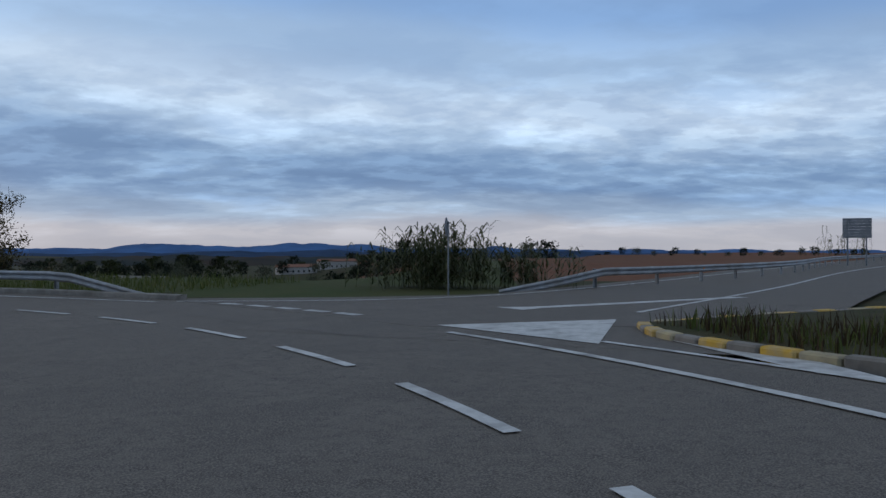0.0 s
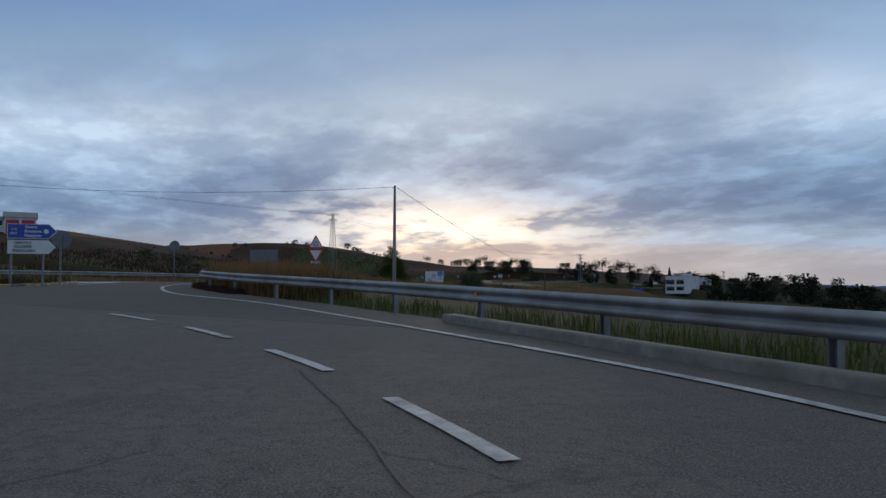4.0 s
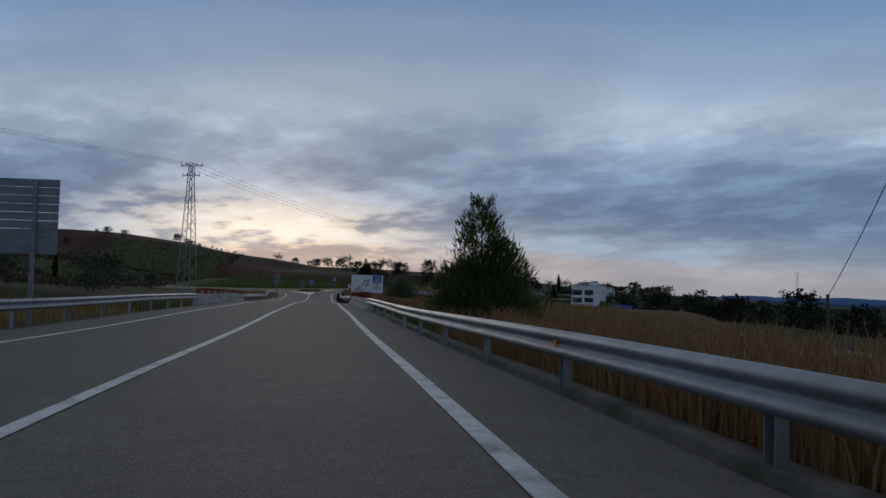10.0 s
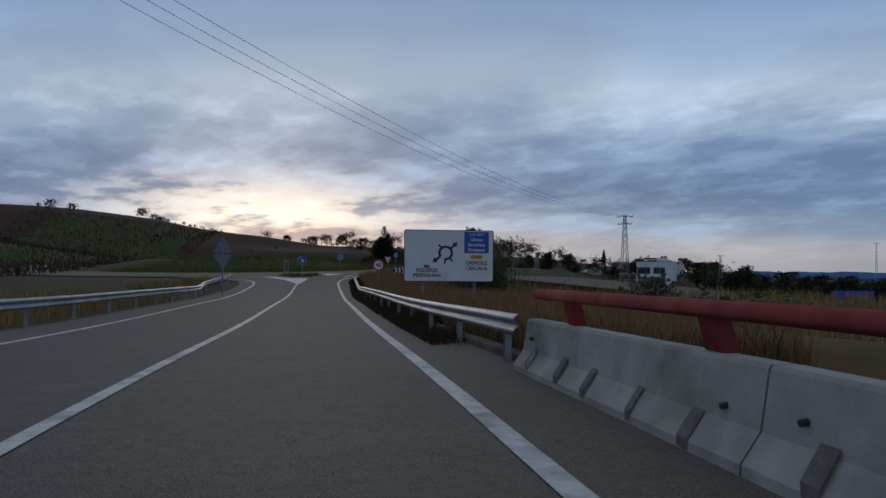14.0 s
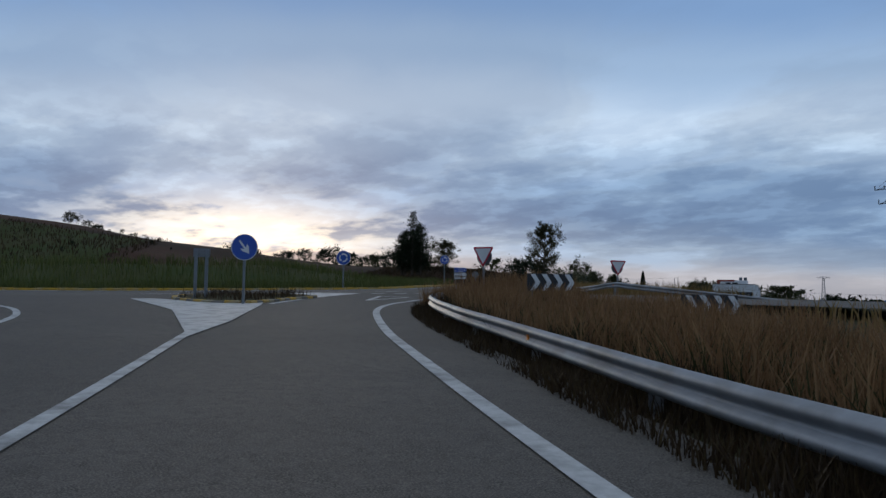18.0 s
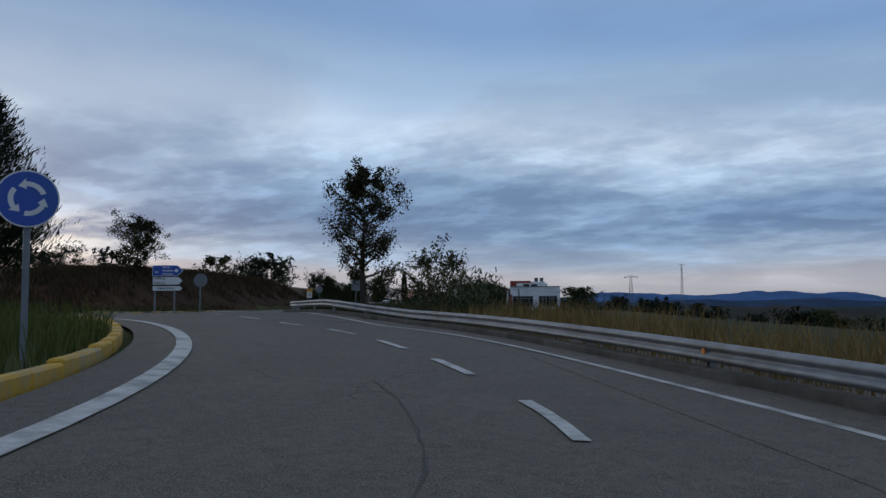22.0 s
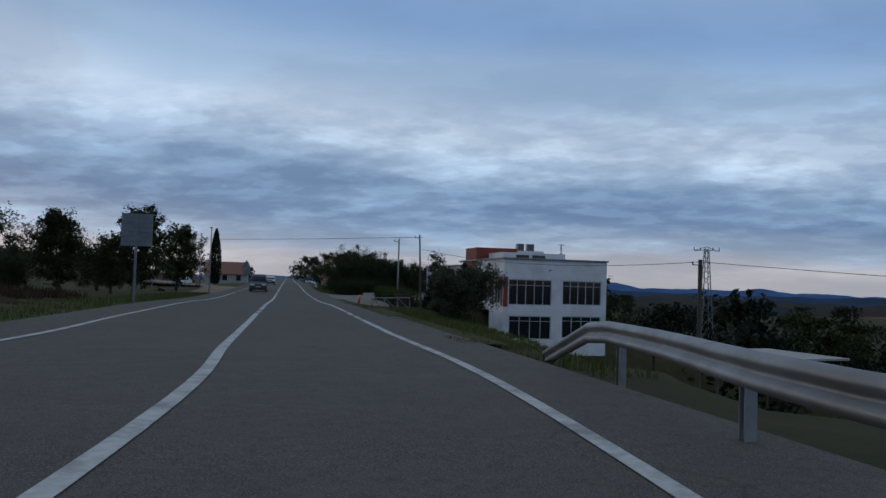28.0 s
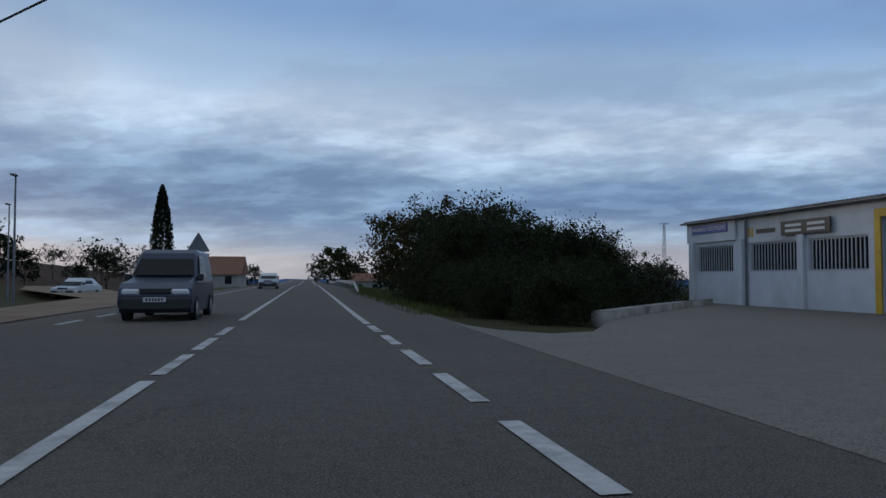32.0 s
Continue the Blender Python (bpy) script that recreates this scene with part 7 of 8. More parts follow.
def gate(p, q, label, h=1.15, z0=None):
    z0 = lv(*p) - 0.1 if z0 is None else z0
    d = Vector((q[0] - p[0], q[1] - p[1]))
    g = thing("gate", pose(*p, z0, 0, 0, math.degrees(math.atan2(d.y, d.x))), label, "gate", "gates")
    L = d.length
    for a, b in (((0, 0, 0.1), (L, 0, 0.1)), ((0, 0, h), (L, 0, h)), ((0, 0, 0), (0, 0, h)), ((L, 0, 0), (L, 0, h)), ((L / 3, 0, 0.1), (L / 3, 0, h)), ((L * 2 / 3, 0, 0.1), (L * 2 / 3, 0, h)),
                 ((0, 0, h), (L / 3, 0, 0.1)), ((L / 3, 0, h), (L * 2 / 3, 0, 0.1)), ((L * 2 / 3, 0, h), (L, 0, 0.1))):
        bm = bmesh.new()
        cyl(bm, a, b, 0.028, 0.028, 6)
        part("bar", bm, STEEL, g)
    bm = bmesh.new()
    k = int(L / 0.18)
    for i in range(k):
        box(bm, (i * L / k, -0.003, 0.12), (i * L / k + 0.006, 0.003, h))
    for i in range(6):
        box(bm, (0, -0.003, 0.15 + i * 0.15), (L, 0.003, 0.156 + i * 0.15))
    part("mesh", bm, STEEL_GREY, g, "wire mesh")


gate((-313.15, 220.1), (-311.8, 224.4), "low galvanised steel gate with wire mesh and diagonal braces", 0.98, -1.15)
gate((-306.2, 215.0), (-303.6, 212.4), "low galvanised steel gate below the verge", 1.25, th(-306.2, 215.0))
for x, y, h, lean in ((-306.4, 215.3, 1.55, 0.0), (-306.9, 216.2, 1.3, 24.0)):
    f = thing("fence_post", pose(x, y, th(x, y), 0, lean, 210), "dark wooden post of a fence below the verge", "fence post", "fence posts")
    bm = bmesh.new()
    cyl(bm, (0, 0, -0.3), (0, 0, h), 0.075, 0.065, 8)
    part("post", bm, WOOD_POLE, f)
for x, y in ((-303.4, 212.2), (-301.9, 209.6), (-300.4, 207.0)):
    f = thing("fence_post", pose(x, y, th(x, y)), "grey steel post of a fence below the verge", "fence post", "fence posts")
    bm = bmesh.new()
    cyl(bm, (0, 0, -0.3), (0, 0, 1.3), 0.035, 0.035, 8)
    part("post", bm, STEEL_GREY, f)
for h in (0.35, 0.8, 1.2):
    cable([(x, y, th(x, y) + h) for x, y in ((-303.4, 212.2), (-301.9, 209.6), (-300.4, 207.0))], 0.03, "fence wire between grey posts", 0.006)

# stone cross by the cypress
x, y = -370.7, 281.0
c = thing("stone_cross", pose(x, y, th(x, y), 0, 0, 29), "grey stone cross on a stepped plinth beside the cypress", "cross")
for i, (w, a, b) in enumerate(((0.8, 0, 0.35), (0.5, 0.35, 0.8))):
    bm = bmesh.new()
    box(bm, (-w, -w, a - (0.3 if i == 0 else 0)), (w, w, b), 0.03)
    part("plinth", bm, CONCRETE, c)
bm = bmesh.new()
box(bm, (-0.11, -0.11, 0.8), (0.11, 0.11, 3.4), 0.02)
part("shaft", bm, CONCRETE, c)
bm = bmesh.new()
box(bm, (-0.6, -0.1, 2.6), (-0.112, 0.1, 2.82), 0.02)
box(bm, (0.112, -0.1, 2.6), (0.6, 0.1, 2.82), 0.02)
part("arm", bm, CONCRETE, c)
bx, by = -190.0, 135.6
bz = th(bx, by)
board = thing("road_sign", pose(bx, by, bz, 0, 0, 38), "blue motorway sign board in the valley", "sign board", "sign boards")
for px in (-1.3, 1.3):
    post_part(board, px, -0.3, -1.5 - bz, 0.07)
layer(board, "panel", [(-1.9, -3.1 - bz), (1.9, -3.1 - bz), (1.9, -1.0 - bz), (-1.9, -1.0 - bz)], SIGN_BLUE, 0.0, 0.04)

# ---- trees, reeds, grass ----
def leaf_quads(rng, c, size, squash=0.55, up=0.0, dirs=None):
    """Small leaf blades at the points c: verts and faces."""
    n = len(c)
    a = rng.normal(size=(n, 3)) if dirs is None else dirs + rng.normal(size=(n, 3)) * 0.25
    a[:, 2] += up
    a /= np.linalg.norm(a, axis=1)[:, None] + 1e-9
    b = np.cross(a, rng.normal(size=(n, 3)))
    b /= np.linalg.norm(b, axis=1)[:, None] + 1e-9
    s = size * rng.uniform(0.6, 1.35, (n, 1))
    a, b = a * s, b * s * squash
    v = np.stack([c - a, c + b * 0.9 - a * 0.1, c + a, c - b * 0.9 - a * 0.1], 1).reshape(-1, 3)
    f = np.arange(4 * n).reshape(n, 4)
    return v, f


def limb_mesh(segs):
    bm = bmesh.new()
    for a, b, r0, r1 in segs:
        cyl(bm, a, b, r0, r1, 7 if r0 > 0.05 else 5)
    return bm


def broadleaf(name, seed, h, width, base, leaves, size, material, limbs=14, stems=1, gap=0.25, label="", lean=0.0, open_=1.0):
    """A tree with forking limbs and leaves in clusters round their ends."""
    rng = np.random.default_rng(seed)
    segs, ends = [], []
    r = 0.02 * h + 0.04
    for st in range(stems):
        off = Vector((rng.normal() * 0.12 * (stems > 1), rng.normal() * 0.12 * (stems > 1), 0))
        p = off.copy()
        steps = 6
        pts = [p.copy()]
        tilt = Vector((rng.normal() * 0.07 + (0.25 * math.cos(st * 2.4) if stems > 1 else lean), rng.normal() * 0.07 + (0.25 * math.sin(st * 2.4) if stems > 1 else 0), 0))
        for i in range(steps):
            p = p + Vector((tilt.x + rng.normal() * 0.04, tilt.y + rng.normal() * 0.04, 1)) * (h * 0.86 / steps)
            pts.append(p.copy())
        for i in range(steps):
            k0, k1 = 1 - i / (steps + 0.4), 1 - (i + 1) / (steps + 0.4)
            segs.append((pts[i] - Vector((0, 0, 0.3 if i == 0 else 0)), pts[i + 1], r * k0, r * k1))
        for k in range(limbs // stems):
            t = base / h + (1 - base / h) * (k + rng.uniform(0, 0.8)) / (limbs // stems)
            t = min(t, 0.97)
            f = t / 0.86 * steps
            i = min(int(f), steps - 1)
            q = pts[i].lerp(pts[i + 1], min(1, f - i))
            rel = (t - base / h) / (1 - base / h)
            reach = width / 2 * (0.5 + 1.0 * math.sin(math.pi * min(1, 0.18 + 0.82 * rel)) ** 0.8) * rng.uniform(0.65, 1.05) * 0.8
            ang = k * 2.4 + rng.uniform(-0.5, 0.5)
            e = q + Vector((math.cos(ang) * reach, math.sin(ang) * reach, reach * rng.uniform(0.25, 0.8)))
            m = q.lerp(e, 0.5) + Vector((0, 0, -0.06 * reach))
            segs += [(q, m, r * 0.4 * (1 - rel * 0.6), r * 0.25 * (1 - rel * 0.5)), (m, e, r * 0.25 * (1 - rel * 0.5), 0.012)]
            ends += [(m, reach * 0.35), (q.lerp(e, 0.75), reach * 0.42), (e, reach * 0.45)]
            for tw in range(3):
                g = m.lerp(e, rng.uniform(0.1, 1)) + Vector(rng.normal(size=3) * reach * 0.35)
                segs.append((m.lerp(e, 0.5), g, 0.02, 0.007))
                ends.append((g, reach * 0.33))
        ends.append((pts[-1], width * 0.16))
    keep = [e for e in ends if rng.uniform() > gap]
    per = max(4, leaves // max(1, len(keep)))
    c = np.concatenate([np.array(e) + rng.normal(size=(per, 3)) * max(rad, 0.12) * 0.34 * open_ for e, rad in keep])
    c[:, 2] = np.maximum(c[:, 2], base * 0.6)
    v, f = leaf_quads(rng, c, size)
    return bm_mesh("trunk", limb_mesh(segs), BARK), mesh_np("crown", v, f, material)


def conifer(seed, h, width, leaves, size, material, leaders=1, up=0.8, base=0.3, bulge=0.75, slim=0.36, apart=0.24):
    """A needle tree: whorls of upswept boughs on one or several leaders."""
    rng = np.random.default_rng(seed)
    segs, cs, ds = [], [], []
    for l in range(leaders):
        ang = l * 2.3 + 0.6
        off = Vector((math.cos(ang), math.sin(ang), 0)) * (width * apart * (0.6 + 0.5 * (l % 3) / 2) if l else 0.0)
        hh = h * (1 if l == 0 else rng.uniform(0.55, 0.8))
        segs.append((off - Vector((0, 0, 0.3)), off * 1.1 + Vector((0, 0, hh)), 0.03 * h / 2 + 0.03, 0.012))
        nb = int(46 * hh / h) + 10
        for k in range(nb):
            t = base / hh + (1 - base / hh) * k / nb
            reach = width * (0.5 if leaders == 1 else slim) * (1 - t) ** bulge * rng.uniform(0.7, 1.15) + 0.16
            a = k * 2.4 + rng.uniform(-0.3, 0.3)
            q = off + Vector((0, 0, hh * t))
            e = q + Vector((math.cos(a) * reach, math.sin(a) * reach, reach * rng.uniform(0.2, 0.75) * up))
            segs.append((q, e, 0.018, 0.006))
            m = max(22, int(leaves / (leaders * nb) * (0.4 + 1.6 * reach / (width * 0.4))))
            tt = rng.uniform(0.1, 1.05, (m, 1)) ** 0.7
            c = np.array(q) * (1 - tt) + np.array(e) * tt + rng.normal(size=(m, 3)) * (0.06 + 0.11 * reach)
            cs.append(c)
            d = np.array(e - q) / max(reach, 0.1)
            ds.append(np.repeat(d[None] + np.array((0, 0, up * 0.9)), m, 0))
    c, d = np.concatenate(cs), np.concatenate(ds)
    d += rng.normal(size=d.shape) * 0.35
    v, f = leaf_quads(rng, c, size, 0.16, 0.0, d)
    return bm_mesh("trunk", limb_mesh(segs), BARK), mesh_np("crown", v, f, material)


def cypress(seed, h, width, leaves, size, material):
    rng = np.random.default_rng(seed)
    t = rng.uniform(0.02, 1, leaves)
    prof = np.sin(np.pi * np.clip(0.12 + 0.88 * t, 0, 1)) ** 0.55 * (1 - 0.35 * t)
    rad = width / 2 * prof * rng.uniform(0.55, 1.08, leaves)
    lump = 1 + 0.14 * np.sin(t * 23 + 3) * np.sin(rng.uniform(0, 6.28, leaves))
    a = rng.uniform(0, 2 * np.pi, leaves)
    c = np.stack([np.cos(a) * rad * lump, np.sin(a) * rad * lump, t * h], -1)
    d = np.stack([np.cos(a) * 0.3, np.sin(a) * 0.3, np.ones(leaves)], -1)
    v, f = leaf_quads(rng, c, size, 0.4, 0, d)
    return bm_mesh("trunk", limb_mesh([((0, 0, -0.3), (0, 0, h * 0.8), 0.12, 0.02)]), BARK), mesh_np("crown", v, f, material)


def plant(meshes, x, y, label, category="tree", group="", scale=1.0, yaw=None, z=None, name="tree", sz=None):
    z0 = (th(x, y) if z is None else z) - 0.05
    ob = thing(name, pose(x, y, z0, 0, 0, random.uniform(0, 360) if yaw is None else yaw), label, category, group)
    ob.scale = (scale, scale, scale if sz is None else sz)
    for nm, me in zip(("trunk", "crown"), meshes):
        part(nm, me, None, ob)
    return ob


POPLAR = broadleaf("poplar", 3, 8.6, 3.4, 2.7, 15000, 0.07, LEAF_POPLAR, 30, 1, 0.22)
plant(POPLAR, -264.9, 140.0, "tall poplar with sparse brownish green leaves behind the guard rail", z=-0.3, yaw=40, sz=1.06)
ALMOND = broadleaf("almond", 8, 5.6, 4.2, 1.2, 5200, 0.075, LEAF_AUTUMN, 30, 3, 0.2)
plant(ALMOND, -26.5, 40.5, "spreading bare-branched tree with thin autumn leaves", z=-1.9, yaw=10)
YOUNG = broadleaf("young_tree", 12, 4.6, 3.2, 0.8, 11000, 0.075, LEAF_POPLAR, 30, 1, 0.05)
plant(YOUNG, -298.4, 149.0, "bushy young tree on the grassy bank", scale=1.08)
SHRUB = broadleaf("shrub", 15, 3.2, 3.0, 0.35, 2600, 0.085, LEAF_GREEN, 18, 3, 0.1)
plant(SHRUB, -262.3, 142.6, "tall leafy shrub below the poplar", "shrub", z=0.2, scale=1.1, name="shrub")
plant(SHRUB, -259.4, 142.4, "tall leafy shrub below the poplar", "shrub", z=-0.2, scale=0.8, name="shrub")
PINE = conifer(21, 6.3, 4.4, 42000, 0.13, LEAF_PINE, 6, 1.0, 0.2, 0.55, 0.44, 0.22)
plant(PINE, -113.8, 47.3, "dense young green pine behind the guard rail", z=-1.4, yaw=200, scale=0.88, sz=1.0)
FIR = conifer(25, 5.7, 4.6, 30000, 0.10, LEAF_DARK, 6, 1.0, 0.1, 0.95, 0.34, 0.25)
plant(FIR, -259.4, 117.9, "dark ragged conifer on the roundabout's island", z=2.2)
CYP = cypress(31, 9.4, 2.1, 6500, 0.14, LEAF_DARK)
plant(CYP, -365.6, 277.9, "tall dark cypress beside the road", z=-0.7, name="cypress", scale=1.0, sz=0.98)
OLIVE = broadleaf("olive", 35, 3.3, 3.0, 0.7, 30000, 0.07, LEAF_OLIVE, 34, 2, 0.0)
plant(OLIVE, -301.2, 201.0, "round grey-green olive tree below the verge", scale=0.74, sz=0.66, z=-0.55)
DARKPINE = conifer(41, 4.6, 2.1, 14000, 0.09, LEAF_DARK, 3, 1.2, 0.1, 0.6, 0.4, 0.15)
plant(DARKPINE, -310.4, 226.0, "dark cypress-like conifer beside the wooden pole", z=-2.0, scale=1.0)
plant(DARKPINE, -308.9, 225.2, "dark cypress-like conifer beside the wooden pole", z=-2.6, scale=0.8, yaw=70)
plant(SHRUB, -307.2, 222.5, "leafy shrub behind the mesh gate", "shrub", scale=0.7, name="shrub")
ROUND = broadleaf("round_tree", 51, 6.6, 6.6, 1.0, 19000, 0.12, LEAF_GROVE, 44, 2, 0.03)
ROUND2 = broadleaf("round_tree", 52, 6.4, 6.0, 0.9, 13000, 0.13, LEAF_OLIVE, 40, 2, 0.05)
ROUND3 = broadleaf("round_tree", 53, 6.0, 5.4, 0.8, 11000, 0.12, LEAF_AUTUMN, 36, 3, 0.08)
for i, (s, n, k, m) in enumerate(((84, 10.5, 0.74, ROUND), (88, 14, 0.85, ROUND), (84.5, 15.5, 0.9, ROUND), (91, 10, 0.86, ROUND), (95, 15, 1.05, ROUND2), (98, 20, 1.0, ROUND), (103, 11, 1.1, ROUND3), (92, 19, 0.8, ROUND),
                                  (108, 18, 1.1, ROUND2), (86, 19.5, 0.7, ROUND2), (114, 13, 1.05, ROUND), (82.5, 12.5, 0.55, ROUND), (80.5, 14.5, 0.42, ROUND2), (78, 9.6, 0.42, ROUND), (75, 12.2, 0.36, ROUND), (77.5, 13.6, 0.45, ROUND), (100, 8.4, 0.95, ROUND3), (80, 8.6, 0.5, ROUND))):
    plant(m, *E(s, n), "leafy tree in a dense roadside grove", group="trees of the roadside grove", scale=k * (0.95 if n < 11 else 0.8 if n < 15.2 else 0.66), z=-1.9 if n > 9 else -0.8)
for i, (s, n, k) in enumerate(((67.5, 7.9, 0.26), (70.0, 7.2, 0.24), (72.4, 7.8, 0.30), (75.0, 7.0, 0.27), (78.0, 7.4, 0.30), (81.5, 7.0, 0.30), (85.0, 7.3, 0.32), (70.5, 9.6, 0.28), (73.5, 11.0, 0.30), (89, 7.2, 0.30))):
    plant(ROUND, *E(s, n), "low dark bush at the foot of the roadside grove", "bush", "bushes below the grove", k, z=-1.35, yaw=i * 67, name="bush")
for s, n, k, m in ((40, -16, 0.34, ROUND), (47, -18.5, 0.6, ROUND2), (66, -17, 0.6, ROUND), (33, -24, 0.16, ROUND2), (27, -19, 0.15, ROUND), (20, -22, 0.12, ROUND)):
    plant(m, *E(s, n), "dark leafy tree behind the grass verge", group="trees behind the verge", scale=k * 0.85)
TALL = broadleaf("tall_tree", 55, 6.6, 3.4, 0.9, 12000, 0.11, LEAF_GREEN, 44, 1, 0.04)
for s, n, k in ((47.5, -10.2, 0.98), (53.5, -13.0, 0.7), (71.0, -10.4, 1.0), (43, -14, 0.85)):
    plant(TALL, *E(s, n), "tall dense leafy tree beside the grass verge", group="trees behind the verge", scale=k)
FARTREE = broadleaf("far_tree", 61, 7.0, 5.4, 1.2, 1300, 0.30, LEAF_GREEN, 20, 1, 0.1)
FARDARK = broadleaf("far_tree", 62, 6.0, 5.2, 0.4, 1100, 0.32, LEAF_DARK, 18, 1, 0.05)
FAROLIVE = broadleaf("far_tree", 63, 5.0, 5.5, 0.5, 800, 0.30, LEAF_OLIVE, 18, 2, 0.05)
UMBRELLA = broadleaf("umbrella_pine", 64, 7.5, 7.5, 4.6, 900, 0.30, LEAF_DARK, 16, 1, 0.05)
for s, n, k, m in ((196, 5.8, 1.0, FARTREE), (199, 8.5, 0.9, FARTREE), (230, 12, 0.9, FARDARK), (250, 4, 0.8, FARDARK), (150, -24, 0.6, UMBRELLA), (156, -25, 0.62, UMBRELLA), (170, -26, 0.55, UMBRELLA), (240, -12, 0.8, FARDARK)):
    plant(m, *E(s, n), "tree standing by the country road", group="distant trees", scale=k)
rg = np.random.default_rng(77)
for i in range(15):
    y = 256 + i * 8.5
    plant((FARDARK, FAROLIVE, FARTREE)[i % 3 - (i % 5 == 0)], -304 - (i * 37 % 11) * 0.9, y, "dark tree in a row behind the white building", group="trees behind the white building", scale=(7.6 - i * 0.33) / 6.2, z=-5.6, yaw=i * 51)


def between(x, y):
    """True where a tree would stand between the roads and the white building."""
    for a in ((-10.0, 15.0), (-80.0, 25.0), (-150.0, 60.0), (-200.0, 85.0)):
        d = Vector((-308, 240)) - Vector(a)
        q = Vector((x, y)) - Vector(a)
        t = q.dot(d) / d.length_squared
        if 0.0 < t < 1.02 and (q - d * t).length < 14:
            return True
    return False


def belt(x0, y0, az0, az1, d0, d1, count, models, k0, k1, label, group, drop=0.0):
    """A far wood: crowns and stems of many trees, one object for each kind of tree in it."""
    spots = {}
    for i in range(count):
        az = az0 + (az1 - az0) * (i + rg.uniform(-0.4, 0.4)) / count
        x, y = at_bearing(x0, y0, az, rg.uniform(d0, d1))
        pick, size, turn = int(rg.integers(len(models))), float(rg.uniform(k0, k1)), float(rg.uniform(0, 6.28))
        se, ne = float(np.dot((x - EO[0], y - EO[1]), EU)), float(np.dot((x - EO[0], y - EO[1]), EN))
        near = (np.hypot(PTS[:, 0] - x, PTS[:, 1] - y) - PTS[:, 2]).min()
        if near < 7 or (-30 < se < 150 and -30 < ne < 36) or between(x, y):
            continue
        if -170 < se < 50 and -150 < ne < -8:
            size *= 0.3
        spots.setdefault(models[pick][1].name, (models[pick], []))[1].append((x, y, th(x, y) - drop - 0.05, size, turn))
    for (stem, crown), rows in spots.values():
        c = np.empty(len(crown.vertices) * 3, np.float32)
        crown.vertices.foreach_get("co", c)
        c = c.reshape(-1, 3)
        top = float(c[:, 2].max()) * 0.8
        tube = np.array([(r * math.cos(a), r * math.sin(a), z) for r, z in ((0.16, -0.4), (0.05, top)) for a in (0, 1.57, 3.14, 4.71)])
        tf = np.array([(q, (q + 1) % 4, 4 + (q + 1) % 4, 4 + q) for q in range(4)])
        one = np.concatenate([c, tube])
        of = np.concatenate([np.arange(len(c)).reshape(-1, 4), tf + len(c)])
        vs, fs = [], []
        for n_, (x, y, z, k, a) in enumerate(rows):
            rot = np.array(((math.cos(a), -math.sin(a), 0), (math.sin(a), math.cos(a), 0), (0, 0, 1)))
            vs.append(one @ rot.T * k + (x, y, z))
            fs.append(of + n_ * len(one))
        me = mesh_np("far_trees", np.concatenate(vs), np.concatenate(fs), crown.materials[0])
        me.materials.append(BARK)
        mi = np.tile(np.concatenate([np.zeros(len(of) - 4, np.int32), np.ones(4, np.int32)]), len(rows))
        me.polygons.foreach_set("material_index", mi)
        tagged(new("far_trees", me), label, "trees", group, kind="stuff")


belt(-133, 50, 78, 60, 290, 330, 46, [UMBRELLA, FARDARK, FARDARK], 0.42, 0.72, "umbrella pine on the ridge against the evening sky", "trees on the ridge")
belt(-133, 50, 64, 51, 230, 290, 34, [FARTREE, FARDARK, FARDARK], 1.0, 1.6, "dark tree in a wood behind the roundabout", "trees behind the roundabout")
belt(-133, 50, 51, 41, 200, 260, 20, [FARDARK, FAROLIVE], 0.6, 0.95, "dark tree on the valley's edge", "trees of the valley")
belt(-60, 20, 47, 12, 200, 420, 70, [FARDARK, FAROLIVE, FARDARK], 0.8, 1.4, "dark tree in the wooded valley", "trees of the valley")
belt(-300, 190, 12, -45, 55, 190, 70, [FARDARK, FAROLIVE], 0.35, 0.75, "dark bush on the slope of the valley", "bushes of the valley")
belt(-270, 150, 30, -40, 150, 420, 110, [FARDARK, FAROLIVE, FARTREE], 0.9, 1.5, "dark tree in the wooded valley", "trees of the valley")
belt(0, 0, 9, -6, 160, 330, 26, [FARDARK, FAROLIVE], 0.5, 0.9, "dark tree between the fields", "trees between the fields")
belt(0, 0, -4, -30, 230, 330, 26, [FARDARK, FAROLIVE], 0.25, 0.5, "dark tree on the field's skyline", "trees between the fields")
belt(0, 0, 42, 3, 80, 210, 60, [FAROLIVE, FARDARK], 0.3, 0.6, "dark bush on the slope below the road", "bushes on the slope")
belt(-133, 50, 53, 34, 320, 430, 44, [FARTREE, FARDARK, UMBRELLA], 0.6, 1.05, "dark tree on the skyline behind the white building", "trees on the skyline")
belt(-133, 50, 96, 68, 150, 320, 90, [FAROLIVE, FARDARK], 0.25, 0.6, "dark bush on the brown hillside", "bushes on the hill")
plant(FAROLIVE, -172.6, 90.0, "wide round dark bush below the bridge", "bush", scale=0.95, sz=0.62, z=-3.6, name="bush")
belt(-66, 21, 100, 68, 150, 190, 7, [FAROLIVE], 0.4, 0.8, "lone round bush on the hill's crest", "bushes on the hill")
for s, n, k in ((62, 20, 0.5), (76, 24, 0.4), (58, 16, 0.4), (104, 17, 0.35), (20, 30, 0.5), (32, 36, 0.5)):
    plant(FAROLIVE, *B(s, n), "round dark bush beside the slip road", "bush", "bushes beside the slip road", k, name="bush")
